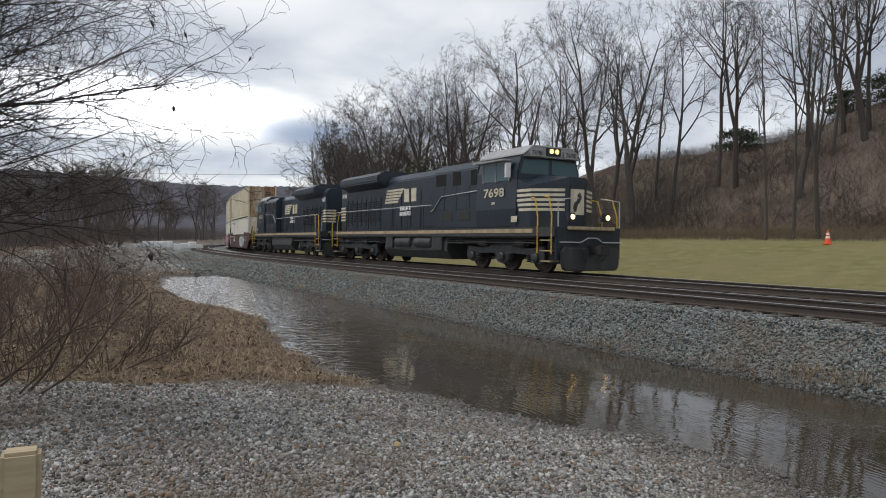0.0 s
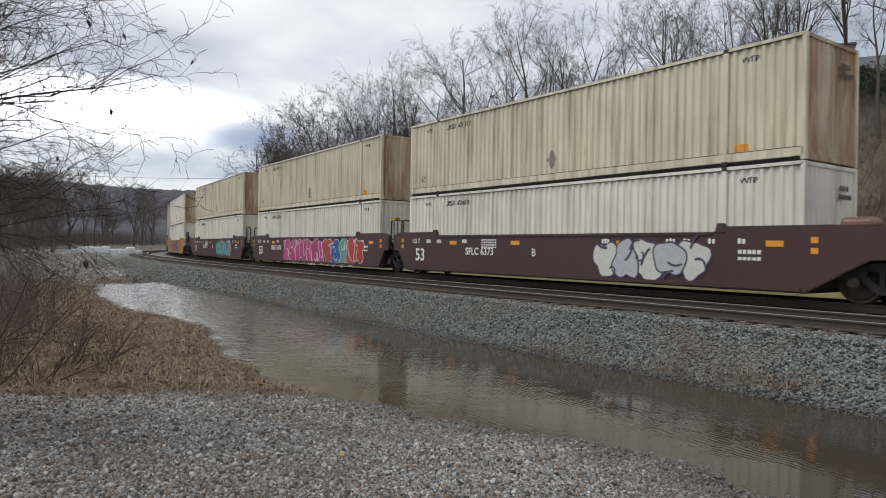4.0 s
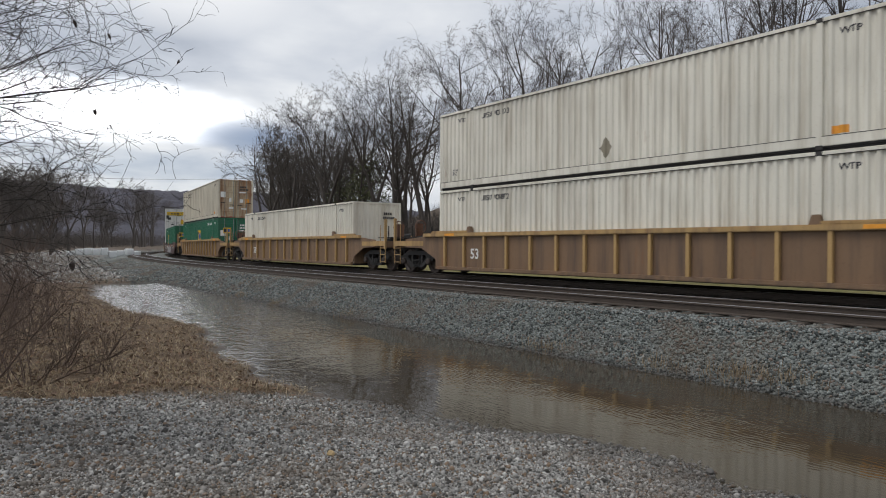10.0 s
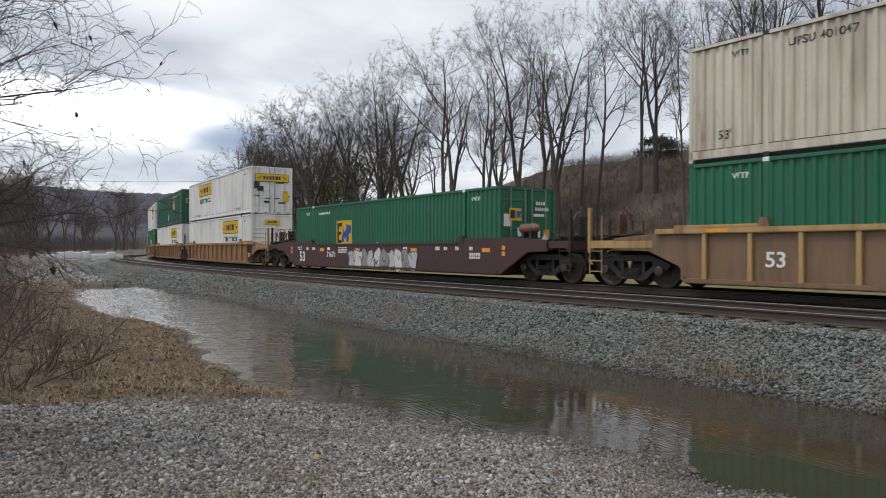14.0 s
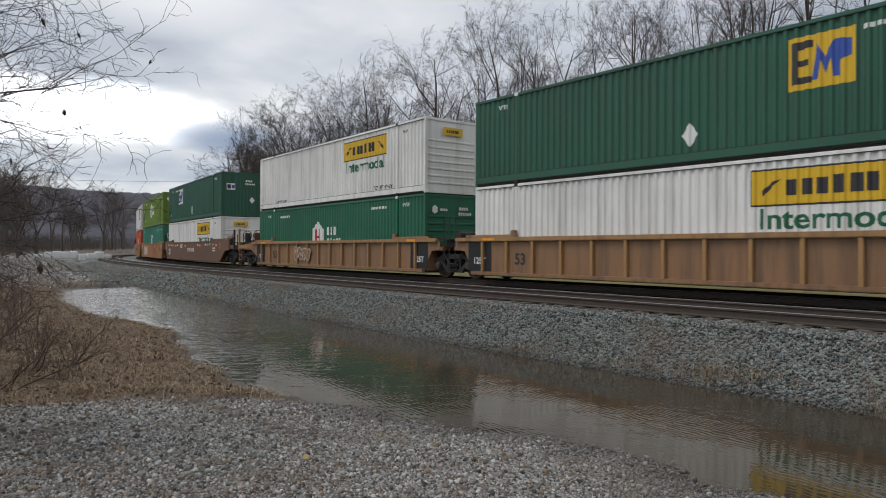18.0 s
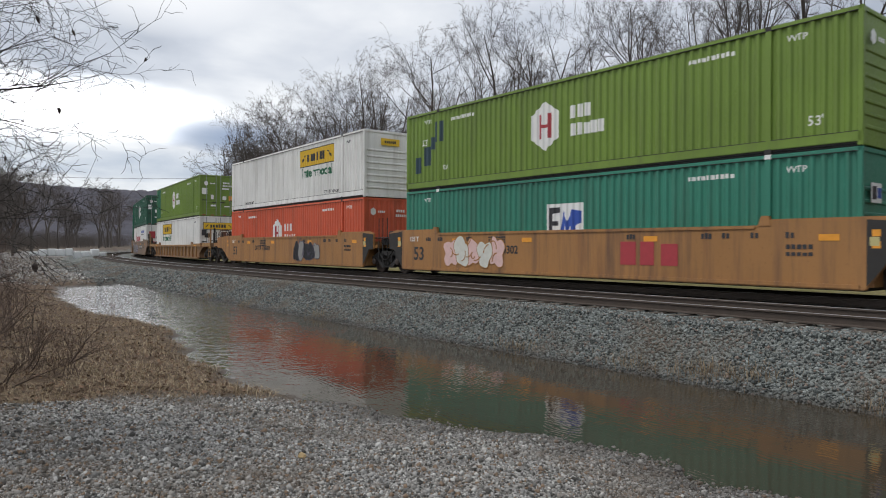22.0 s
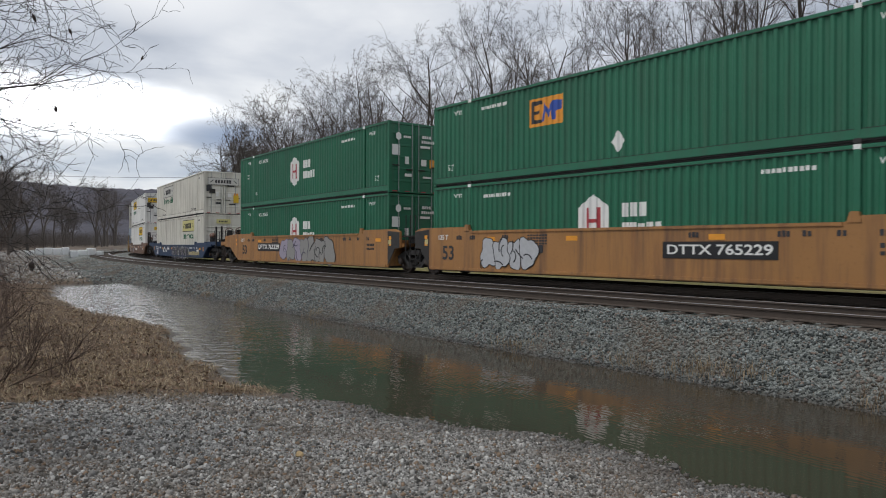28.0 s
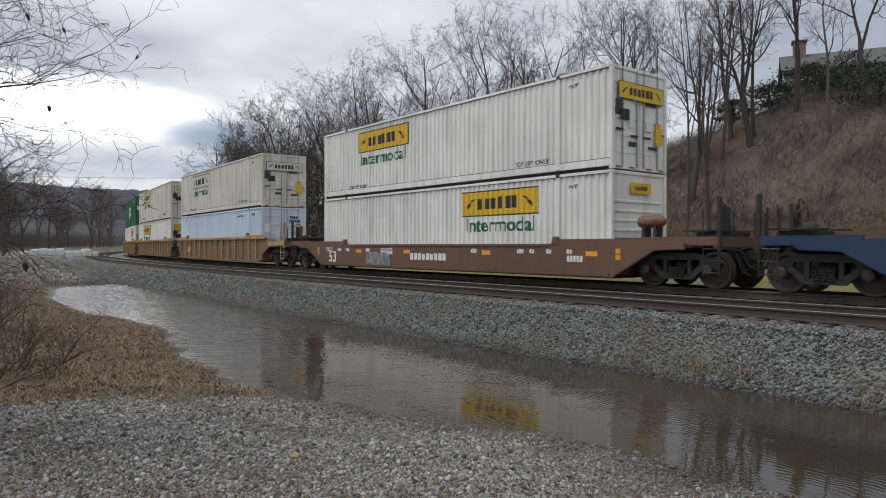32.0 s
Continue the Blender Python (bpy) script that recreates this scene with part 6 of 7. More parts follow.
    side = car_marks(car_on(U[18], "smooth", "blue", "dark blue well car with black graffiti", high=1.10), WHITE, number="FEC 74165", x=-12.28)
    throw_up(side, -6.63, 0.70, 5.6, 0.92, (SPRAY["plum"], BLACK), SPRAY["cream"], 19, 0.02)
    side("lettering", letter_bars(14, 3.0, 0.26, SPRAY["gold"], 5), -2.2, 0.70)
    white_box(U[19], 1, "doors", "white container with rusty doors and a yellow name board", -11.45)
    white_box(U[19], 0, "ribs", "white container with a yellow name board, in the well", -4.6)
    side = car_marks(car_on(U[19], "smooth", "brown", "dull brown well car with smooth sides", high=1.13), WHITE, number="", x=-LENGTH + 8)
    throw_up(side, -11.5, 0.72, 1.6, 0.6, (SPRAY["grey"],), SPRAY["silver"], 20, 0.025)
    white_box(U[20], 1, "doors", "aged white container with a faded name board", -11.4, "old_white", NO_YELLOW)
    b = box_on(U[20], 0, "pale_blue", "doors", "pale blue-white container with doors, in the well")
    marks(b, MARK_DARK)
    white_box(U[21], 1, "doors", "aged white container with a faded name board", -11.4, "old_white", PALE_YELLOW)
    white_box(U[21], 0, "doors", "white container with a yellow name board, in the well", -11.5)
    hub_box(U[22], 1, "green", "doors", "green container with doors and a white emblem", -8.85)
    white_box(U[22], 0, "ribs", "white container in the well", -4.6)
    for i, lj, tj in ((20, False, True), (21, True, True), (22, True, False)):
        car_marks(car_on(U[i], "ribbed", "rib_brown", "rusty brown well car with upright side ribs", lj, tj), WHITE, "ribbed", plates=False)


def car_marks_side(u):
    """The marking function of the car that stands at u."""
    car = next(ob for ob, rows in reversed(MOVING) if ob.name.startswith("well_car"))

    def side(name, me, px, pz, label=""):
        ob = part(name, me, None, car, label)
        ob.matrix_basis = pose(px, -WIDE - 0.128, pz, 90, 0, 0)
        return ob
    return side


def make_engines():
    lead = locomotive("7698", "black diesel locomotive with cream nose stripes and lit headlights")
    MOVING.append((lead, riding(-3.9 - 4.3, -3.9 - 18.0, -3.9)))
    second = locomotive("4538", "black diesel locomotive running backwards, cab at its rear", False)
    rows = riding(-48.5 + 18.0, -48.5 + 4.3, -48.5)
    MOVING.append((second, [(t, m @ pose(0, 0, 0, 0, 0, 180)) for t, m in rows]))


make_engines()
make_train()


# ---- plants ----
def bark(name, low, high, scale=9.0):
    m = Mat(name)
    n = m.noise(1.0, 5, 0.65, m.stretch(scale, scale, scale * 0.18))
    tone = m.mix(n, low, high)
    return m.done(m.mix(m.math("MULTIPLY", m.random(), 0.5), tone, tuple(c * 0.6 for c in low)), 0.92, 0, n, 0.5, 0.02)


BARK = bark("grey_bark", (0.044, 0.037, 0.032), (0.125, 0.106, 0.092))
TWIG = bark("dark_twigs", (0.018, 0.014, 0.012), (0.045, 0.036, 0.030), 20)
TWIG_FAR = bark("woodland_twigs", (0.048, 0.040, 0.035), (0.105, 0.088, 0.078), 20)
# Grey-brown of the farther trees and scrub, lightened in colour for haze.
TWIG_GREY = bark("grey_brown_twigs", (0.075, 0.064, 0.057), (0.165, 0.142, 0.126), 20)
TWIG_RED = bark("red_brown_twigs", (0.085, 0.058, 0.046), (0.19, 0.135, 0.108), 20)


class Tubes:
    """Many tapered tubes in one mesh, laid down as arrays."""

    def __init__(self):
        self.runs = {}

    def run(self, pts, radii, sides):
        self.runs.setdefault((len(pts), sides), []).append((pts, radii))

    def points(self):
        return np.concatenate([np.array([q[0] for q in group]).reshape(-1, 3) for group in self.runs.values()])

    def mesh(self, name, material):
        vs, fs, base = [], [], 0
        for (k, sides), group in self.runs.items():
            pts = np.array([q[0] for q in group], float)
            rad = np.array([q[1] for q in group], float)
            d = np.gradient(pts, axis=1)
            d /= np.maximum(np.linalg.norm(d, axis=2, keepdims=True), 1e-9)
            ref = np.where(np.abs(d[..., 2:3]) < 0.9, np.array([0.0, 0.0, 1.0]), np.array([1.0, 0.0, 0.0]))
            u = np.cross(d, ref)
            u /= np.linalg.norm(u, axis=2, keepdims=True)
            w = np.cross(d, u)
            a = np.arange(sides) * 2 * np.pi / sides
            ring = pts[:, :, None] + (u[:, :, None] * np.cos(a)[:, None] + w[:, :, None] * np.sin(a)[:, None]) * rad[:, :, None, None]
            vs.append(ring.reshape(-1, 3))
            i, j = np.meshgrid(np.arange(k - 1), np.arange(sides), indexing="ij")
            q = np.stack([i * sides + j, i * sides + (j + 1) % sides, (i + 1) * sides + (j + 1) % sides, (i + 1) * sides + j], -1).reshape(-1, 4)
            fs.append((q[None] + (np.arange(len(group)) * k * sides)[:, None, None]).reshape(-1, 4) + base)
            base += len(group) * k * sides
        me = bpy.data.meshes.new(name)
        v, f = np.concatenate(vs), np.concatenate(fs)
        me.vertices.add(len(v))
        me.vertices.foreach_set("co", v.ravel())
        me.loops.add(f.size)
        me.loops.foreach_set("vertex_index", f.ravel().astype(np.int32))
        me.polygons.add(len(f))
        me.polygons.foreach_set("loop_start", (np.arange(len(f)) * 4).astype(np.int32))
        me.update(calc_edges=True)
        me.polygons.foreach_set("use_smooth", np.ones(len(f), bool))
        me.materials.append(material)
        return me


def limb(rng, tubes, start, way, length, radius, level, plan, sink=0, floor=0.006):
    """One branch and, from it, its smaller branches. plan: a row for each level."""
    steps, wander, lift, sides, count, first, spread, shrink, thin = plan[level]
    p, d = np.array(start, float), np.array(way, float)
    pts, rad = [p.copy()], [radius]
    kids = []
    for i in range(steps):
        d = d + rng.normal(0, wander, 3)
        d[2] += lift
        d /= np.linalg.norm(d)
        p = p + d * length / steps
        pts.append(p.copy())
        k = (i + 1) / steps
        rad.append(radius * (1 - k * thin))
        kids.append((p.copy(), d.copy(), k, rad[-1]))
    tubes[min(level, len(tubes) - 1) if sink == 0 else 0].run(pts, rad, sides)
    if level + 1 < len(plan):
        for j in range(count):
            k = first + (1 - first) * (j + rng.random() * 0.9) / count
            q, dd, _, r = kids[min(steps - 1, int(k * steps))]
            side = rng.normal(0, 1, 3)
            side -= dd * side.dot(dd)
            side /= np.linalg.norm(side)
            a = spread * (0.75 + 0.5 * rng.random())
            limb(rng, tubes, q, dd * math.cos(a) + side * math.sin(a), length * shrink * (0.65 + 0.7 * rng.random()) * (1.15 - 0.5 * k), max(r * 0.62, floor), level + 1, plan, sink, floor)


def bare_tree(seed, height, twig_mat, fork=1, fine=True, wide=1.0, floor=0.0098, wood_mat=None):
    """Trunk with limbs in one mesh, the crown of twigs in another."""
    rng = np.random.default_rng(seed)
    wood, crown = Tubes(), Tubes()
    plan = [
        # steps, wander, lift, sides, children, first child at, angle, child's length, taper
        (12, 0.055, 0.03, 7, 11 if fork == 1 else 7, 0.36 if fork == 1 else 0.16, 0.80 * wide, 0.40 if fork == 1 else 0.50, 0.86),
        (8, 0.12, 0.065, 5, 6, 0.22, 0.66, 0.46, 0.78),
        (6, 0.15, 0.035, 3, 5, 0.14, 0.70, 0.50, 0.66),
        (4, 0.19, 0.02, 3, 3 if fine else 0, 0.10, 0.74, 0.52, 0.5),
        (3, 0.20, 0.0, 3, 0, 0.15, 0.62, 0.58, 0.4),
    ]
    tubes = [wood, wood, crown, crown, crown]
    radius = height * 0.0145 * rng.uniform(0.85, 1.2)
    if fork == 1:
        limb(rng, tubes, (0, 0, -0.3), (rng.normal(0, 0.04), rng.normal(0, 0.04), 1.0), height * 0.93, radius, 0, plan, 0, floor)
    else:
        stem, p, d = height * rng.uniform(0.28, 0.42), np.array((0.0, 0.0, -0.3)), np.array((rng.normal(0, 0.05), rng.normal(0, 0.05), 1.0))
        pts, rad = [p.copy()], [radius * 1.25]
        for i in range(5):
            d = d + rng.normal(0, 0.04, 3)
            d /= np.linalg.norm(d)
            p = p + d * stem / 5
            pts.append(p.copy())
            rad.append(radius * (1.1 - 0.03 * i))
        wood.run(pts, rad, 8)
        turn = rng.uniform(0, 6.28)
        for i in range(fork):
            a = turn + 6.28 * i / fork + rng.normal(0, 0.3)
            lean = rng.uniform(0.16, 0.34) * wide
            limb(rng, tubes, pts[-1 - (i % 2)], (math.cos(a) * lean, math.sin(a) * lean, 1.0), (height - stem) * rng.uniform(0.82, 1.0), radius * 0.78, 0, plan, 0, floor)
    top = max(wood.points()[:, 2].max(), crown.points()[:, 2].max())
    return top, wood.mesh("trunk", wood_mat or BARK), crown.mesh("crown", twig_mat)


def tree_kinds():
    kinds = []
    for i, (h, f, w) in enumerate(((17, 1, 1.0), (16, 2, 1.0), (18, 1, 0.8), (15, 3, 1.2), (17, 2, 0.9), (14, 1, 1.15), (16, 3, 0.9))):
        kinds.append(bare_tree(20 + i, h, TWIG_FAR, f, True, w))
    for i, (h, f, w) in enumerate(((13, 3, 1.3), (12, 1, 1.2), (14, 2, 1.2))):
        kinds.append(bare_tree(40 + i, h, TWIG_GREY, f, True, w, 0.019, TWIG_GREY))
    return kinds


TREES = tree_kinds()


# how high the wood's outline rises along the horizon
TOP_AZ = (-45.0, -11.0, -7.0, 1.0, 4.2, 7.4, 9.7, 12.4, 15.0, 17.0, 18.5, 20.5, 24.0, 30.0, 45.0)
TOP_RISE = (0.45, 0.39, 0.35, 0.292, 0.245, 0.222, 0.192, 0.155, 0.10, 0.055, 0.085, 0.118, 0.112, 0.10, 0.12)


def plant_tree(kind, x, y, turn, size=1.0, label="tall bare winter tree with fine upright twigs", group="bare trees on the hillside", sink=0.1, slim=1.0):
    h, trunk, crown = TREES[kind]
    r = math.hypot(x, y)
    ground = float(ground_at([x], [y])[0][0])
    size = min(size * 1.08, max(0.3, (np.interp(math.degrees(math.atan2(-x, y)), TOP_AZ, TOP_RISE) * r + 2.0 - ground) / h))
    root = thing("bare_tree", label, "tree", group)
    for me in (trunk, crown):
        o = new(me.name.split(".")[0], me)
        o.parent = root
    z = float(ground_at([x], [y])[0][0])
    root.matrix_basis = pose(x, y, z - sink, 0, 0, turn) @ Matrix.Diagonal((size * slim, size * slim, size, 1))
    return root


def polar(az, r):
    return -r * math.sin(radians(az)), r * math.cos(radians(az))


def plant_woods():
    rng = random.Random(5)
    # single trees that stand out
    for az, r, kind, size in ((-23.9, 44, 5, 0.95), (-25.7, 44.5, 0, 0.86), (-27.4, 44, 3, 0.98), (-14.3, 62, 1, 1.12), (-17.2, 63, 2, 1.10), (-20.5, 66, 0, 1.0), (-11.4, 58, 4, 1.05), (-7.9, 57, 2, 0.98), (-5.8, 60, 1, 0.95),
                              (-2.0, 62, 3, 1.0), (0.9, 62, 0, 1.03), (3.2, 68, 6, 0.9), (6.8, 84, 4, 1.0), (9.6, 92, 1, 1.0), (-21.8, 64, 6, 1.0), (-28.2, 62, 2, 0.95), (-28.9, 66, 4, 1.0), (-30.5, 64, 0, 0.95), (-33.3, 66, 1, 0.92), (-35.5, 60, 2, 1.0), (-37.5, 66, 4, 1.0), (-16.0, 70, 5, 1.1), (-12.6, 74, 6, 1.0)):
        plant_tree(kind, *polar(az, r), rng.uniform(0, 360), size, "tall bare tree standing out at the wood's edge", slim=0.5 if r < 50 else 0.85)
    made = 0
    while made < 40:
        s, d = rng.uniform(-150, 20), 13 + 34 * rng.random() ** 1.1
        if s > -30 and (d < 29 or rng.random() < 0.6):
            continue
        x, y, _ = on_line(s, d)
        size = rng.uniform(0.66, 1.0)
        plant_tree(rng.randrange(7), float(x), float(y), rng.uniform(0, 360), size)
        made += 1
    made = 0
    while made < 27:
        az, r = rng.uniform(3.5, 15.5), rng.uniform(58, 125)
        x, y = polar(az, r)
        s, d = to_line([x], [y])
        if not 9.5 < d[0] < 36:
            continue
        plant_tree(rng.choice((1, 3, 5) if r < 85 else (7, 8, 9)), x, y, rng.uniform(0, 360), rng.uniform(0.75, 1.2), "grey bare tree crowded beyond the track", "bare trees beyond the track")
        made += 1
    made = 0
    while made < 135:
        az, r = rng.uniform(15, 46), rng.uniform(88, 230)
        x, y = polar(az, r)
        s, d = to_line([x], [y])
        if abs(d[0]) < 14 or (15.6 < az < 18.3 and r < 180):
            continue
        plant_tree(rng.randrange(7, 10), x, y, rng.uniform(0, 360), rng.uniform(0.62, 1.0), "bare tree in the distant wood", "bare trees beyond the bend")
        made += 1


plant_woods()


def plant_brush(name, places, height, material, label, seed, twigs=3, lean=0.35, thick=0.008):
    """A thicket that nobody could count: stems with side twigs."""
    rng = np.random.default_rng(seed)
    t = Tubes()
    x, y = places
    n = len(x)
    z = ground_at(x, y)[0]
    h = height * rng.uniform(0.45, 1.15, (n, 1))
    a, l = rng.uniform(0, 6.28, n), rng.uniform(0, lean, n)
    p = np.stack([x, y, z - 0.05], 1)
    d = np.stack([np.cos(a) * l, np.sin(a) * l, np.ones(n)], 1)
    q = p + d * h * 0.55 + rng.normal(0, 0.05, (n, 3)) * h
    e = q + d * h * 0.45 + rng.normal(0, 0.10, (n, 3)) * h
    t.runs[(3, 3)] = list(zip(np.stack([p, q, e], 1), np.tile((thick, thick * 0.7, thick * 0.35), (n, 1))))
    side = []
    for _ in range(twigs):
        b = p + (e - p) * rng.uniform(0.25, 0.95, (n, 1))
        w = rng.normal(0, 1, (n, 3))
        w[:, 2] = np.abs(w[:, 2]) + 0.4
        w /= np.linalg.norm(w, axis=1, keepdims=True)
        side += list(zip(np.stack([b, b + w * h * rng.uniform(0.18, 0.42, (n, 1))], 1), np.tile((thick * 0.55, thick * 0.25), (n, 1))))
    t.runs[(2, 3)] = side
    return tagged(new(name, t.mesh(name, material)), label, "undergrowth", kind="stuff")


def scatter_line(n, s0, s1, d0, d1, seed, keep=None):
    rng = np.random.default_rng(seed)
    s, d = rng.uniform(s0, s1, n), rng.uniform(d0, d1, n)
    if keep is not None:
        ok = keep(s, d)
        s, d = s[ok], d[ok]
    x, y, _ = on_line(s, d)
    return x, y


BRUSH_MAT = bark("dead_brush", (0.050, 0.039, 0.031), (0.10, 0.076, 0.060), 12)
PALE_BRUSH = bark("tan_dead_weeds", (0.13, 0.095, 0.06), (0.34, 0.25, 0.16), 12)
plant_brush("hill_brush", scatter_line(24000, -60, 32, 26, 52, 1), 1.1, BRUSH_MAT, "dead brown brush covering the hillside", 2, 4, 1.7, 0.007)
plant_brush("slope_brush", scatter_line(9000, -60, 32, 24, 40, 11, lambda s, d: ripple(s, d, 4.0, 3) > 0.0), 1.15, BRUSH_MAT, "low tangled brush in patches on the slope", 12, 4, 1.9, 0.014)
plant_brush("slope_weeds", scatter_line(9000, -60, 32, 21.5, 29, 13), 0.55, PALE_BRUSH, "pale flattened dead weeds on the slope", 14, 3, 5.5, 0.010)
plant_brush("track_brush", scatter_line(8000, -170, -26, 10, 34, 3, lambda s, d: (s < -34) | (d > 14)), 2.6, TWIG_GREY, "tangled bare undergrowth below the trees beyond the track", 4, 4, 0.4, 0.016)
plant_brush("field_edge_brush", scatter_line(3200, -32, 12, 19.5, 24, 5), 0.7, PALE_BRUSH, "low dead weeds along the field's edge", 6, 3, 0.7, 0.012)


def far_brush_places(seed, n):
    rng = np.random.default_rng(seed)
    az, r = np.radians(rng.uniform(13, 46, n)), rng.uniform(74, 260, n)
    x, y = -r * np.sin(az), r * np.cos(az)
    s, d = to_line(x, y)
    ok = (np.abs(d) > 16) & ((d < -22) | (d > 12))
    return x[ok], y[ok]


plant_brush("distant_brush", far_brush_places(7, 24000), 3.6, TWIG_GREY, "dense bare scrub beyond the bend", 8, 4, 0.5, 0.022)


def leafy(name, label, category, x, y, w, h, colour, seed, n=2600, cone=False, leaf=0.16):
    """An evergreen: stem, and needles in clumps that leave gaps."""
    rng = np.random.default_rng(seed)
    root = thing(name, label, category, "evergreens on the hillside")
    z = float(ground_at([x], [y])[0][0])
    t = Tubes()
    t.run(((0, 0, -0.2), (0.1, 0, h * 0.5), (0, 0.1, h * 0.92)), (0.10 + 0.008 * h, 0.08, 0.02), 6)
    clumps = []
    for i in range(46):
        k = rng.uniform(0.12, 1.0)
        reach = w * (1.05 - k) if cone else w * math.sin(math.pi * (0.18 + 0.75 * k)) * rng.uniform(0.5, 1.0)
        a = rng.uniform(0, 6.28)
        c = np.array((math.cos(a) * reach, math.sin(a) * reach, h * k))
        t.run(((0, 0, h * k * 0.9), c), (0.03, 0.01), 3)
        clumps.append(c)
    o = part("trunk", t.mesh("trunk", BARK), None, root)
    c = np.array(clumps)[rng.integers(0, len(clumps), n)] + rng.normal(0, 1, (n, 3)) * np.array((w * 0.22, w * 0.22, h * 0.06))
    a, b = rng.normal(0, 1, (n, 3)), rng.normal(0, 1, (n, 3))
    a /= np.linalg.norm(a, axis=1, keepdims=True)
    b /= np.linalg.norm(b, axis=1, keepdims=True)
    size = rng.uniform(0.5, 1.2, (n, 1)) * leaf
    v = np.stack([c - a * size, c + b * size * 0.35, c + a * size, c - b * size * 0.35], 1).reshape(-1, 3)
    me = bpy.data.meshes.new("foliage")
    me.from_pydata(v.tolist(), [], (np.arange(n * 4).reshape(-1, 4)).tolist())
    m = Mat(name + "_foliage")
    me.materials.append(m.done(m.mix(m.island(), tuple(q * 0.5 for q in colour), tuple(q * 1.4 for q in colour)), 0.8))
    part("foliage", me, None, root)
    root.matrix_basis = pose(x, y, z)
    return root


leafy("evergreen_tree", "dark vine-covered evergreen among the bare trees", "tree", *polar(2.6, 66), 2.4, 8.6, (0.070, 0.074, 0.034), 31, 3600, False, 0.20)
leafy("evergreen_tree", "dark vine-covered evergreen among the bare trees", "tree", *polar(5.0, 76), 2.0, 7.0, (0.066, 0.068, 0.034), 32, 2600, False, 0.20)
for i, (az, r, w, h) in enumerate(((-36.5, 68, 3.0, 3.0), (-34.0, 72, 2.8, 2.6), (-31.5, 70, 2.4, 2.4), (-38.5, 62, 3.2, 2.6), (-29.0, 74, 2.2, 2.2), (-22.0, 76, 2.2, 2.4))):
    leafy("evergreen_shrub", "dark evergreen shrub on the slope", "shrub", *polar(az, r), w, h, (0.028, 0.040, 0.016), 40 + i, 2400, False, 0.18)


# ---- thicket and tree beside the viewer ----
def shrub_stems():
    made = []
    plan = [(6, 0.10, 0.05, 4, 6, 0.2, 0.6, 0.45, 0.75), (4, 0.14, 0.05, 3, 4, 0.2, 0.65, 0.5, 0.6), (3, 0.16, 0.03, 3, 0, 0.2, 0.6, 0.5, 0.5)]
    for seed in range(22):
        rng = np.random.default_rng(60 + seed)
        t = Tubes()
        l = rng.uniform(0.1, 0.6)
        limb(rng, [t], (0, 0, -0.05), (l, 0, 1), rng.uniform(1.2, 2.4), rng.uniform(0.007, 0.012), 0, plan, 1, 0.003)
        made.append(t.mesh("stem", TWIG_RED))
    return made


STEMS = shrub_stems()


def plant_thicket():
    rng = random.Random(9)
    spots = []
    while len(spots) < 44:
        az, r = rng.uniform(25.5, 44), 11 + 17 * rng.random()
        x, y = polar(az, r)
        s, d = to_line([x], [y])
        if -d[0] > shore(s[0]) + 2.5:
            spots.append((az, r, rng.uniform(0.5, 0.85)))
    spots += [(22.5, 10.6, 0.50), (25.0, 11.2, 0.55), (28.6, 10.0, 0.72), (31.5, 9.4, 0.80), (34.5, 9.2, 0.85), (26.8, 15.0, 0.7)]
    for az, r, k in spots:
        x, y = polar(az, r)
        root = thing("bare_shrub", "leafless red-brown shrub of thin upright stems", "shrub", "shrubs on the bank")
        for i in rng.sample(range(len(STEMS)), 11):
            o = new("stem", STEMS[i])
            o.parent = root
            o.matrix_basis = pose(rng.uniform(-0.35, 0.35), rng.uniform(-0.35, 0.35), 0, 0, 0, rng.uniform(0, 360))
        root.matrix_basis = pose(x, y, float(ground_at([x], [y])[0][0]) - 0.03, 0, 0, rng.uniform(0, 360)) @ Matrix.Diagonal((k, k, k, 1))


plant_thicket()


def arching_shrubs():
    """Dark stems that lean out over the gravel's edge."""
    plan = [(8, 0.07, 0.03, 5, 6, 0.25, 0.6, 0.42, 0.75), (5, 0.12, 0.03, 4, 4, 0.2, 0.65, 0.5, 0.6), (3, 0.16, 0.02, 3, 0, 0.2, 0.6, 0.5, 0.5)]
    for k, (az, r) in enumerate(((36.5, 7.6), (33.0, 8.2), (38.5, 9.5), (25.6, 11.4), (23.3, 11.6), (27.6, 10.2))):
        rng = np.random.default_rng(300 + k)
        x, y = polar(az, r)
        root = thing("arching_shrub", "dark bare shrub with long arching stems", "shrub", "arching shrubs by the gravel")
        for i in range(3):
            t = Tubes()
            a = rng.uniform(-0.9, 0.9)
            lean = rng.uniform(0.7, 2.6)
            limb(rng, [t], (rng.uniform(-0.15, 0.15), rng.uniform(-0.15, 0.15), -0.05), np.array((math.cos(a) * lean, math.sin(a) * lean, 1)) / math.hypot(lean, 1), rng.uniform(0.9, 1.9) if k < 3 else rng.uniform(0.5, 1.1), rng.uniform(0.010, 0.016), 0, plan, 1, 0.0032)
            part("stem", t.mesh("stem", TWIG_BROWN), None, root)
        root.matrix_basis = pose(x, y, float(ground_at([x], [y])[0][0]))


TWIG_BROWN = bark("brown_stems", (0.05, 0.034, 0.026), (0.12, 0.082, 0.06), 20)
arching_shrubs()


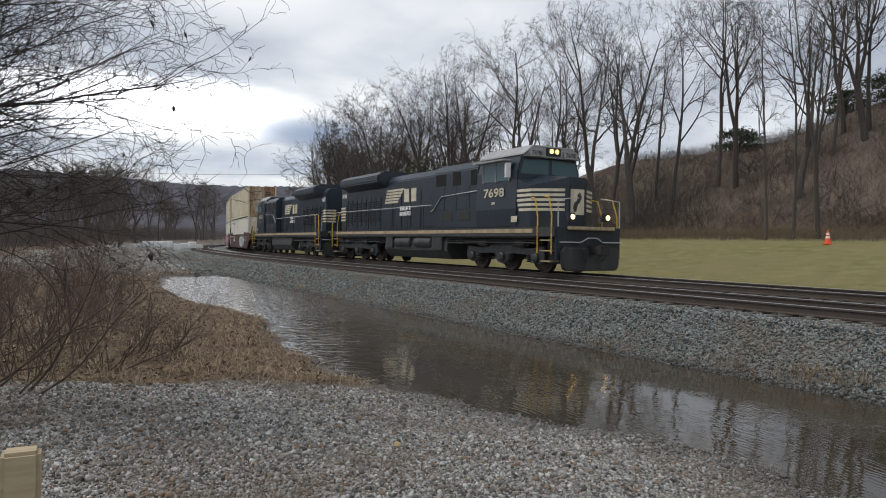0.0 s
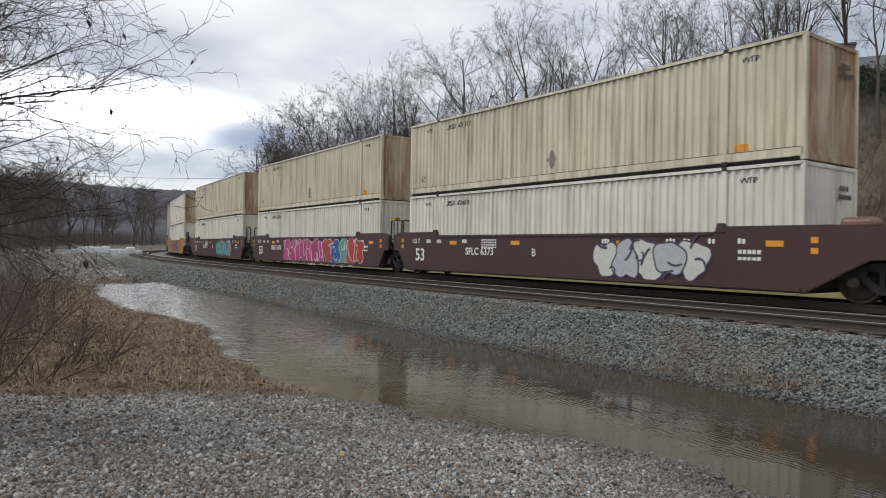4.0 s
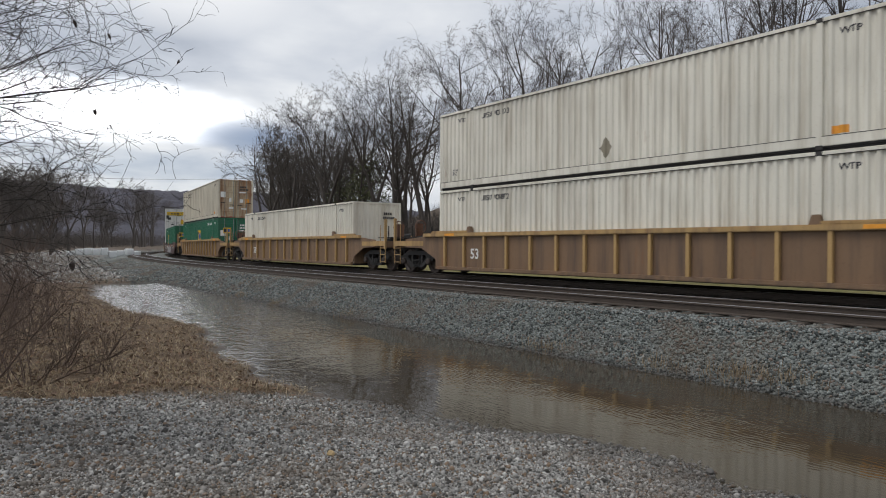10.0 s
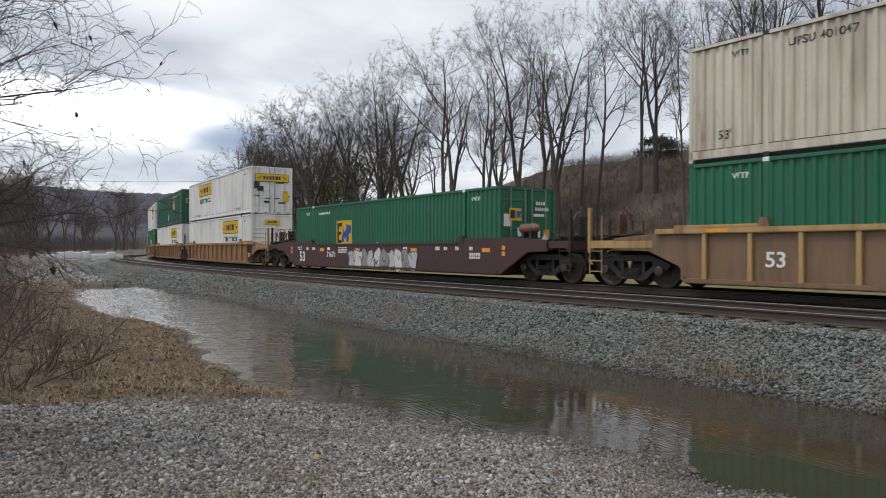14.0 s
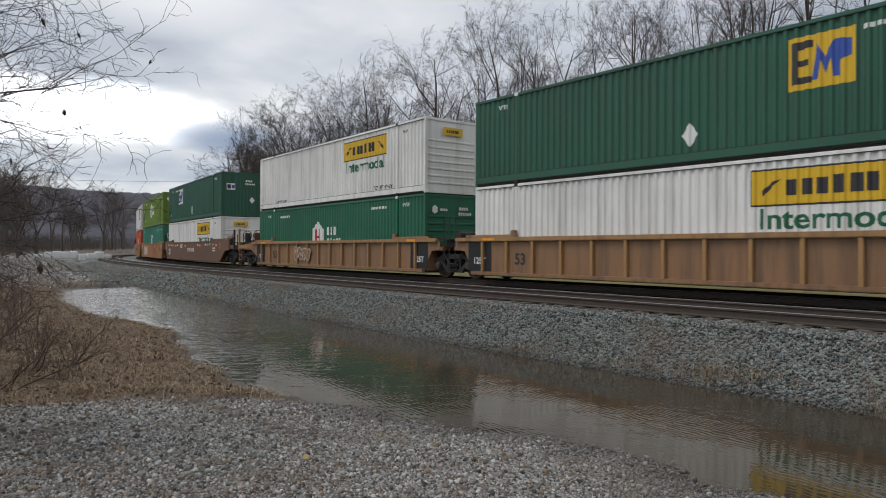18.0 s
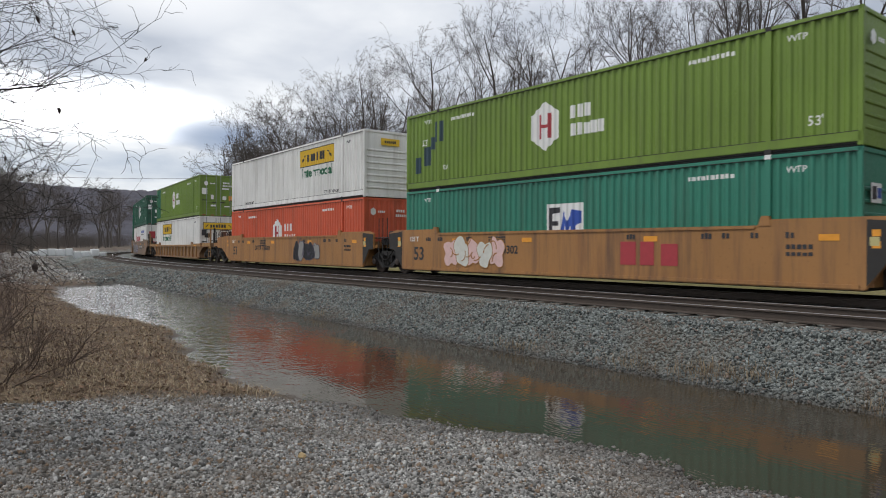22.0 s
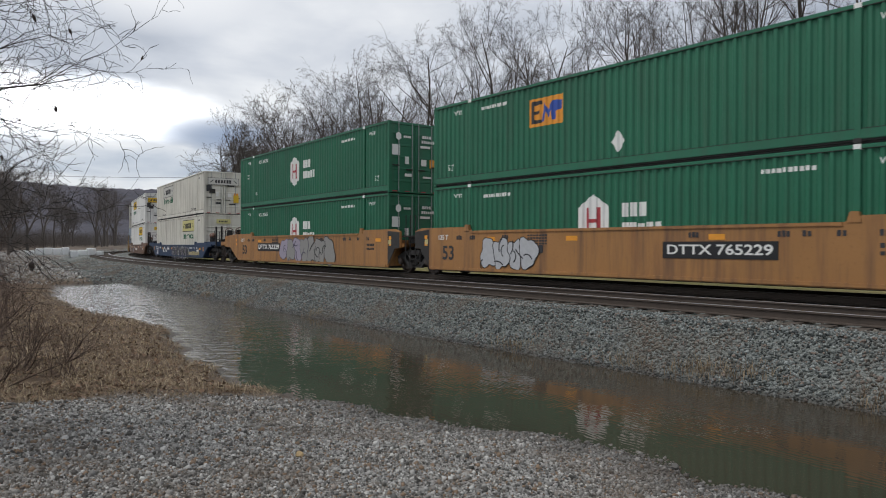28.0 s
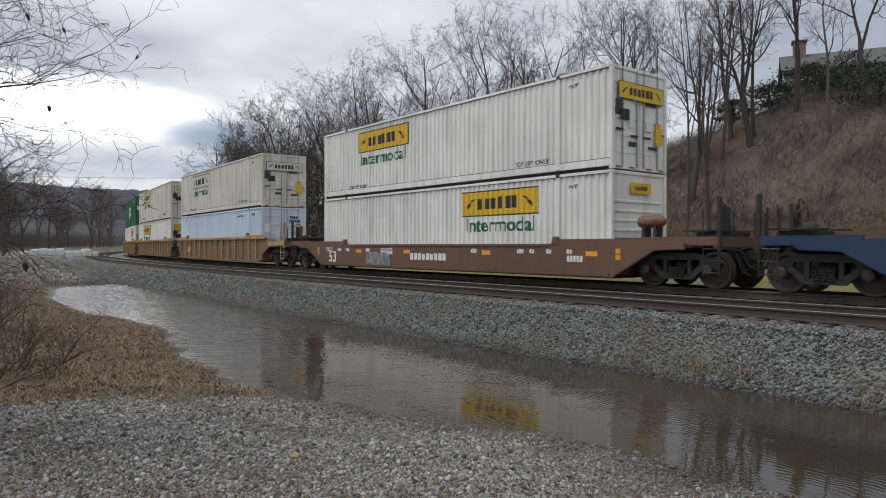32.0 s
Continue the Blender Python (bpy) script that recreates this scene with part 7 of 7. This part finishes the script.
def near_tree():
    """The leafless tree whose limbs hang in from the side."""
    rng = np.random.default_rng(77)
    wood, crown = Tubes(), Tubes()
    base = np.array((-6.25, 5.2, 0.0))
    z0 = float(ground_at([base[0]], [base[1]])[0][0])
    plan = [(12, 0.06, 0.004, 6, 10, 0.22, 0.55, 0.40, 0.80), (8, 0.18, 0.018, 4, 5, 0.15, 0.66, 0.50, 0.65), (6, 0.25, -0.006, 3, 3, 0.12, 0.66, 0.50, 0.5), (5, 0.22, -0.02, 3, 0, 0.2, 0.6, 0.5, 0.4)]
    for i in range(30):
        up = math.radians(4 + 62 * ((i * 0.618) % 1.0))
        ahead = rng.uniform(0.1, 0.75)
        h = 0.9 + 1.5 * rng.random()
        way = np.array((math.cos(up) * math.cos(ahead), math.cos(up) * math.sin(ahead), math.sin(up)))
        limb(rng, [wood, wood, crown, crown], base + np.array((0.05 * h, 0, z0 + h)), way, rng.uniform(2.9, 3.9), rng.uniform(0.014, 0.026), 0, plan, 0, 0.0027)
    limb(rng, [wood], base + np.array((0, 0, z0 - 0.2)), (0.05, 0, 1), 5.2, 0.085, 0, plan[:1])
    root = thing("bare_tree", "leafless tree with long drooping twigs and curled dead leaves", "tree")
    part("trunk", wood.mesh("trunk", TWIG), None, root)
    part("crown", crown.mesh("crown", TWIG), None, root)
    leaf_mat = plain("dead_leaf", (0.030, 0.020, 0.016), 0.85)
    tips = crown.points()
    tips = tips[(tips[:, 0] > -4.2) & (tips[:, 0] < -2.2) & (tips[:, 2] > 1.6)]
    for i in range(20):
        p = tips[rng.integers(0, len(tips))]
        a, w = rng.uniform(0, 360), rng.uniform(0.022, 0.040)
        s = Shape().add([(-w * 0.4, 0, 0), (0, w * 0.6, -w * 0.7), (0, -w * 0.6, -w * 0.7), (-w * 0.1, w * 0.5, -w * 1.8), (w * 0.1, -w * 0.5, -w * 1.8), (0, 0, -w * 2.6), (w * 0.45, 0, -w * 1.0), (-w * 0.45, 0, -w * 1.2)],
                        [(0, 1, 6), (0, 6, 2), (0, 2, 7), (0, 7, 1), (1, 3, 6), (6, 3, 4), (6, 4, 2), (2, 4, 7), (7, 4, 3), (7, 3, 1), (3, 5, 4)])
        o = part("dead_leaf", s, leaf_mat, root)
        o.matrix_basis = pose(*[float(q) for q in p], rng.uniform(-30, 30), rng.uniform(-30, 30), a)


near_tree()


# ---- grass, leaves, stones ----
def blades(name, x, y, height, width, material, label, seed, lay=0.6):
    """Grass blades, each a bent tapering strip."""
    rng = np.random.default_rng(seed)
    n = len(x)
    z = ground_at(x, y)[0]
    base = np.stack([x, y, z - 0.01], 1)
    a = rng.uniform(0, 2 * np.pi, n)
    h = height * rng.uniform(0.4, 1.2, n)
    l = lay * rng.uniform(0.2, 1.3, n) * h
    out = np.stack([np.cos(a), np.sin(a), np.zeros(n)], 1)
    side = np.stack([-np.sin(a), np.cos(a), np.zeros(n)], 1) * (width * rng.uniform(0.6, 1.3, n))[:, None]
    up = np.array([[0, 0, 1.0]])
    mid = base + out * (l * 0.35)[:, None] + up * (h * 0.62)[:, None]
    tip = base + out * l[:, None] + up * (h * rng.uniform(0.6, 1.0, n))[:, None]
    v = np.stack([base - side, base + side, mid + side * 0.7, mid - side * 0.7, tip], 1).reshape(-1, 3)
    k = np.arange(n)[:, None] * 5
    me = bpy.data.meshes.new(name)
    me.from_pydata(v.tolist(), [], (k + np.array([0, 1, 2, 3])).tolist() + (k + np.array([3, 2, 4])).tolist())
    me.materials.append(material)
    return tagged(new(name, me), label, "grass", kind="stuff")


def bank_places(n, seed, clump=0.0):
    rng = np.random.default_rng(seed)
    az, r = np.radians(rng.uniform(8, 46, n)), 7.0 + 26 * rng.random(n) ** 1.5
    x, y = -r * np.sin(az), r * np.cos(az)
    x, y = x + rng.normal(0, 0.05, n), y + rng.normal(0, 0.05, n)
    s, d = to_line(x, y)
    out = -d - shore(s)
    dry = ground_at(x, y)[3]
    ok = (out > 0.1) & (s < 5.2) & (s > -26) & (dry > rng.uniform(0.25, 0.9, n)) & (ripple(x, y, 0.9, 8) > -0.75 + clump)
    return x[ok], y[ok]


STRAW = Mat("dry_grass")
STRAW = STRAW.done(STRAW.mix(STRAW.island(), STRAW.mix(STRAW.noise(0.9, 4), (0.07, 0.044, 0.028), (0.15, 0.10, 0.06)), STRAW.mix(STRAW.noise(1.4, 4), (0.23, 0.165, 0.10), (0.42, 0.335, 0.215))), 0.85)
blades("dry_grass", *bank_places(90000, 1), 0.085, 0.003, STRAW, "matted straw-coloured winter grass on the bank", 2, 2.6)
PALE_STRAW = Mat("bleached_straw")
PALE_STRAW = PALE_STRAW.done(PALE_STRAW.mix(PALE_STRAW.island(), (0.20, 0.14, 0.085), (0.52, 0.43, 0.29)), 0.8)
blades("straw_stalks", *bank_places(26000, 15, 0.45), 0.13, 0.0032, PALE_STRAW, "bleached straw stalks lying over the bank", 16, 2.2)
blades("dry_grass_tufts", *bank_places(12000, 3, 0.90), 0.22, 0.004, STRAW, "taller tufts of dry grass on the bank", 4, 0.7)


def litter():
    rng = np.random.default_rng(8)
    x, y = bank_places(26000, 9)
    n = len(x)
    c = np.stack([x, y, ground_at(x, y)[0] + rng.uniform(0.01, 0.07, n)], 1)
    a, b = rng.normal(0, 1, (n, 3)) * (1, 1, 0.35), rng.normal(0, 1, (n, 3)) * (1, 1, 0.35)
    size = rng.uniform(0.02, 0.045, (n, 1))
    a, b = a / np.linalg.norm(a, axis=1, keepdims=True) * size, b / np.linalg.norm(b, axis=1, keepdims=True) * size * 0.6
    v = np.stack([c - a, c + b, c + a, c - b], 1).reshape(-1, 3)
    me = bpy.data.meshes.new("leaf_litter")
    me.from_pydata(v.tolist(), [], np.arange(n * 4).reshape(-1, 4).tolist())
    m = Mat("fallen_leaves")
    me.materials.append(m.done(m.mix(m.island(), (0.055, 0.034, 0.022), (0.21, 0.13, 0.078)), 0.85))
    tagged(new("leaf_litter", me), "brown fallen leaves scattered over the bank", "leaves", kind="stuff")


litter()

CORNERS = np.array([(x, y, z) for x in (-1, 1) for y in (-1, 1) for z in (-1, 1)], float)
SIDES = np.array([(0, 1, 3, 2), (4, 6, 7, 5), (0, 4, 5, 1), (2, 3, 7, 6), (0, 2, 6, 4), (1, 5, 7, 3)])


def stones(name, x, y, small, large, material, label, seed, sunk=0.25, z=None, lumps=0.0):
    """Broken stones: skewed six-sided lumps, each turned its own way."""
    rng = np.random.default_rng(seed)
    n = len(x)
    if z is None:
        z = ground_at(x, y)[0]
    size = small + (large - small) * rng.random(n) ** 2.2
    size = np.where(rng.random(n) < lumps, large * rng.uniform(1.0, 1.8, n), size)[:, None, None]
    form = CORNERS[None] * rng.uniform(0.55, 1.0, (n, 1, 3)) * rng.uniform(0.62, 1.0, (n, 8, 1)) + rng.normal(0, 0.10, (n, 8, 3))
    q = rng.normal(0, 1, (n, 4))
    q /= np.linalg.norm(q, axis=1, keepdims=True)
    w, a, b, c = q.T
    rot = np.stack([1 - 2 * (b * b + c * c), 2 * (a * b - c * w), 2 * (a * c + b * w), 2 * (a * b + c * w), 1 - 2 * (a * a + c * c), 2 * (b * c - a * w), 2 * (a * c - b * w), 2 * (b * c + a * w), 1 - 2 * (a * a + b * b)], 1).reshape(n, 3, 3)
    v = np.einsum("nij,nkj->nki", rot, form) * size * 0.5
    v += np.stack([x, y, z + size[:, 0, 0] * (0.5 - sunk) * 0.8], 1)[:, None]
    f = (np.arange(n)[:, None, None] * 8 + SIDES[None]).reshape(-1, 4)
    me = bpy.data.meshes.new(name)
    me.vertices.add(n * 8)
    me.vertices.foreach_set("co", v.ravel())
    me.loops.add(f.size)
    me.loops.foreach_set("vertex_index", f.ravel().astype(np.int32))
    me.polygons.add(len(f))
    me.polygons.foreach_set("loop_start", (np.arange(len(f)) * 4).astype(np.int32))
    me.update(calc_edges=True)
    me.materials.append(material)
    return tagged(new(name, me), label, "stones", kind="stuff")


def stone_material(name, low, high, odd):
    m = Mat(name)
    i = m.island()
    n = m.noise(30.0, 4, 0.6)
    tone = m.mix(m.math("POWER", i, 1.6), low, high)
    tone = m.mix(m.span(m.noise(0.7, 4, 0.6), 0.50, 0.64, 0, 0.7), tone, (0.15, 0.112, 0.08))
    tone = m.mix(m.span(m.math("FRACT", m.math("MULTIPLY", i, 17.3)), 0.86, 0.9), tone, odd)
    z = m.node("ShaderNodeSeparateXYZ", Vector=m.t.nodes.new("ShaderNodeNewGeometry").outputs["Position"]).outputs[2]
    wet = m.span(z, 0.03, 0.12, 1.0, 0.0)
    tone = m.mix(m.math("MULTIPLY", wet, 0.62), tone, (0.035, 0.030, 0.025))
    return m.done(m.mix(m.math("MULTIPLY", n, 0.35), tone, tuple(q * 0.5 for q in low)), m.math("SUBTRACT", 0.85, m.math("MULTIPLY", wet, 0.45)), 0, n, 0.4, 0.006)


PALE_STONE = stone_material("limestone_chips", (0.055, 0.052, 0.047), (0.64, 0.63, 0.60), (0.24, 0.165, 0.11))
DARK_STONE = stone_material("ballast_stone", (0.028, 0.034, 0.033), (0.31, 0.336, 0.325), (0.19, 0.145, 0.12))


def gravel_places(n, r0, r1, seed, power=1.0):
    rng = np.random.default_rng(seed)
    az, r = np.radians(rng.uniform(-44, 44, n)), r0 + (r1 - r0) * rng.random(n) ** power
    x, y = -r * np.sin(az), r * np.cos(az)
    s, d = to_line(x, y)
    ok = (-d > shore(s) - 0.25) & (ground_at(x, y)[2] > rng.uniform(0.1, 0.9, n)) & (s > 1)
    return x[ok], y[ok]


stones("gravel", *gravel_places(150000, 3.7, 9.0, 1), 0.006, 0.028, PALE_STONE, "loose grey limestone gravel underfoot", 2, 0.3, lumps=0.03)
stones("gravel_far", *gravel_places(45000, 8.0, 14.0, 3), 0.010, 0.038, PALE_STONE, "loose grey gravel towards the water", 4, 0.3)


def ballast_places(n, s0, s1, e0, e1, seed):
    rng = np.random.default_rng(seed)
    s, e = s0 + (s1 - s0) * rng.random(n), rng.uniform(e0, e1, n)
    x, y, _ = on_line(s, -e)
    return x, y


stones("ballast", *ballast_places(80000, -14, 14, 5.5, 8.2, 5), 0.022, 0.062, DARK_STONE, "grey-green crushed stone ballast of the embankment", 6, 0.25)
stones("ballast_distant", *ballast_places(30000, -60, -13, 5.5, 9.2, 7), 0.05, 0.11, DARK_STONE, "grey ballast along the curve", 8, 0.3)
stones("ballast_between", *ballast_places(16000, -40, 16, -2.2, 5.6, 9), 0.035, 0.075, DARK_STONE, "dark ballast between the rails", 10, 0.45)
stones("plain_gravel", *ballast_places(16000, -75, -24, 8.5, 18, 11), 0.05, 0.12, PALE_STONE, "pale gravel of the service road", 12, 0.35)


def single_stones():
    """Stones that can be told apart in the gravel and at the water's edge."""
    rng = random.Random(4)
    mats = (plain("ochre_stone", (0.36, 0.26, 0.13), 0.85), plain("pale_stone", (0.46, 0.45, 0.43), 0.85), plain("dark_stone", (0.09, 0.085, 0.08), 0.8))
    spots = [(-0.58, 5.73, 0.085, 0), (0.05, 6.3, 0.07, 1), (-1.2, 6.6, 0.06, 1), (-1.7, 5.9, 0.06, 1), (1.0, 5.9, 0.055, 1), (-2.6, 6.2, 0.07, 1), (0.6, 5.2, 0.05, 1), (2.75, 6.0, 0.09, 2), (3.1, 6.15, 0.07, 2), (2.2, 6.85, 0.06, 2)]
    for x, y, size, k in spots:
        s = Shape()
        r = [[(1 + rng.uniform(-0.22, 0.22)) * size * 0.5 for _ in range(9)] for _ in range(5)]
        rows = ((0.35, -0.7), (0.85, -0.4), (1.0, 0.0), (0.8, 0.42), (0.35, 0.68))
        v = [(k0 * r[i][j] * math.cos(j * 0.698), k0 * r[i][j] * math.sin(j * 0.698) * 0.8, h * size * 0.45) for i, (k0, h) in enumerate(rows) for j in range(9)]
        f = [(i * 9 + j, i * 9 + (j + 1) % 9, (i + 1) * 9 + (j + 1) % 9, (i + 1) * 9 + j) for i in range(4) for j in range(9)] + [tuple(range(8, -1, -1)), tuple(range(36, 45))]
        s.add(v, f)
        ob = solid("stone", s, mats[k], ("rounded yellow-brown stone on the gravel", "pale rough stone lying on the gravel", "dark wet stone at the water's edge")[k], "stone", "single stones")
        ob.matrix_basis = pose(x, y, float(ground_at([x], [y])[0][0]) + size * 0.22, 0, 0, rng.uniform(0, 360))


single_stones()


def toe_tufts():
    rng = np.random.default_rng(12)
    xs, ys = [], []
    for s, e, n in ((3.4, 7.5, 160), (6.0, 7.45, 130), (7.2, 7.4, 240), (7.9, 7.3, 160), (-4.5, 7.5, 120), (-9.5, 7.6, 160), (-13.0, 7.5, 120), (9.6, 7.5, 100), (-2.0, 9.9, 0)):
        x, y, _ = on_line(s + rng.normal(0, 0.28, n), -e + rng.normal(0, 0.10, n))
        xs.append(x)
        ys.append(y)
    blades("toe_grass", np.concatenate(xs), np.concatenate(ys), 0.22, 0.004, STRAW, "sparse dead weeds at the foot of the ballast", 13, 0.8)


toe_tufts()


# ---- things beyond and beside the track ----
def traffic_cone():
    red = plain("orange_cone_plastic", (0.80, 0.085, 0.02), 0.45, 0, 0.08)
    root = thing("traffic_cone", "orange traffic cone with two white bands on the grass", "traffic cone")
    part("base", Shape().prism([(0.19 * sx * k, 0.19 * sy * k2) for sx, sy, k, k2 in ((-1, -1, 1, 0.8), (-1, -1, 0.8, 1), (1, -1, 0.8, 1), (1, -1, 1, 0.8), (1, 1, 1, 0.8), (1, 1, 0.8, 1), (-1, 1, 0.8, 1), (-1, 1, 1, 0.8))], "z", 0, 0.04), plain("cone_base_rubber", (0.75, 0.10, 0.03), 0.6), root)
    part("cone", Shape().turned(((0.15, 0.04), (0.142, 0.06), (0.03, 0.70), (0.022, 0.71)), (0, 0, 0), "z", 24), red, root)
    for z in (0.30, 0.47):
        part("band", Shape().turned(((0.15 - 0.172 * z + 0.004, z), (0.15 - 0.172 * (z + 0.10) + 0.004, z + 0.10)), (0, 0, 0), "z", 24), WHITE, root, "white reflective band")
    x, y = polar(-27.96, 39.0)
    root.matrix_basis = pose(x, y, float(ground_at([x], [y])[0][0]))


traffic_cone()


def bulk_bags():
    rng = random.Random(3)
    cloth = Mat("white_woven_plastic")
    n = cloth.noise(3.0, 5, 0.6)
    mat = cloth.done(cloth.mix(n, (0.60, 0.62, 0.63), (0.76, 0.77, 0.77)), 0.6, 0, n, 0.5, 0.05)
    for i in range(9):
        az = 25.2 - 5.0 * (i + 0.5) / 9
        x, y = polar(az, 99.0)
        w, h = rng.uniform(0.42, 0.54), rng.uniform(0.62, 0.95) if 0 < i < 8 else 0.5
        s = Shape()
        rings = ((0.93, 0.0), (1.0, 0.06), (1.03, 0.40), (1.01, 0.84), (0.95, 0.96), (0.80, 1.0))
        v = []
        for k, q in rings:
            for j in range(16):
                a = 2 * math.pi * j / 16 + 0.196
                c, sn = math.cos(a), math.sin(a)
                sq = 1 / max(abs(c), abs(sn)) ** 0.9
                v.append((k * w * c * sq * rng.uniform(0.98, 1.02), k * w * sn * sq * rng.uniform(0.98, 1.02), q * h + rng.uniform(-0.02, 0.02)))
        f = [(a * 16 + j, a * 16 + (j + 1) % 16, (a + 1) * 16 + (j + 1) % 16, (a + 1) * 16 + j) for a in range(5) for j in range(16)] + [tuple(range(15, -1, -1)), tuple(range(80, 96))]
        s.add(v, f)
        ob = solid("bulk_bag", s, mat, "filled white bulk bag in a row beside the track", "bag", "white bulk bags")
        ob.matrix_basis = pose(x, y, float(ground_at([x], [y])[0][0]), 0, 0, az + rng.uniform(-6, 6))


bulk_bags()


def house():
    x, y = polar(-36.2, 84)
    z = float(ground_at([x], [y])[0][0])
    wall = plain("tan_siding", (0.30, 0.27, 0.23), 0.8, 0, 0.12, 3)
    roof = plain("grey_shingle", (0.10, 0.10, 0.105), 0.85, 0, 0.2, 8)
    brick = plain("brown_brick", (0.20, 0.15, 0.12), 0.9, 0, 0.25, 12)
    root = thing("house", "tan hilltop house with a brick chimney behind bare trees", "house")
    part("wall", Shape().box(-5.5, 5.5, -4, 4, -1.5, 4.2), wall, root)
    part("gable", Shape().prism(((-4.0, 4.2), (4.0, 4.2), (0, 6.4)), "x", -5.5, 5.5), wall, root)
    for sy in (-1, 1):
        part("roof", Shape().prism(((sy * 4.4, 4.05), (sy * 4.4, 4.25), (0, 6.75), (0, 6.5)), "x", -5.9, 5.9), roof, root)
    ch = part("chimney", Shape().box(-4.6, -3.4, -1.0, 0.2, 3.0, 7.9), brick, root)
    part("chimney_cap", Shape().box(-4.75, -3.25, -1.15, 0.35, 7.9, 8.1), roof, ch)
    for px in (-3.6, -0.8, 2.2, 4.2):
        win = part("window", Shape().box(px - 0.5, px + 0.5, -4.06, -3.98, 1.6, 3.2), GLASS, root, "dark window")
        part("window_frame", Shape().box(px - 0.58, px + 0.58, -4.04, -3.99, 1.5, 3.3), WHITE, win)
    root.matrix_basis = pose(x, y, z, 0, 0, -30)


house()


def timber_rail():
    m = Mat("weathered_timber")
    grain = m.noise(1.0, 6, 0.6, m.stretch(6, 40, 40))
    wood = m.done(m.mix(grain, (0.24, 0.19, 0.115), (0.46, 0.38, 0.25)), 0.85, 0, grain, 0.4, 0.01)
    root = thing("timber_barrier", "pale weathered timber post and rail at the gravel's edge", "barrier")
    x, y = polar(34.6, 2.62)
    z = float(ground_at([x], [y])[0][0])
    part("post", Shape().box(-0.055, 0.055, -0.045, 0.045, -0.15, 1.312 - z), wood, root, bevel=0.012)
    part("rail", Shape().box(-1.9, -0.06, -0.02, 0.04, 0.94 - z, 1.18 - z), wood, root, bevel=0.01)
    part("post", Shape().box(-1.95, -1.84, -0.045, 0.045, -0.15, 1.30 - z), wood, root, bevel=0.012)
    root.matrix_basis = pose(x, y, z, 0, 0, 28)


timber_rail()


def power_line():
    x0, y0 = polar(27, 260)
    x1, y1 = polar(4, 230)
    pts = [(x0 + (x1 - x0) * k, y0 + (y1 - y0) * k, 24.5 + 1.5 * k - 5.5 * k * (1 - k)) for k in np.linspace(0, 1, 14)]
    root = thing("power_line", "thin overhead cable strung between wooden poles", "cable")
    part("cable", _cable(pts), None, root)
    for (x, y), top in (((x0, y0), 24.7), ((x1, y1), 26.2)):
        g = float(ground_at([x], [y])[0][0])
        part("pole", Shape().rod((x, y, g - 0.5), (x, y, top), 0.16, 0.11, 8), BARK, root)


def _cable(pts):
    t = Tubes()
    t.run(pts, [0.045] * len(pts), 4)
    return t.mesh("cable", BLACK)


power_line()


# ---- the train runs ----
def motions():
    for ob, rows in MOVING:
        walk(ob, rows)


motions()
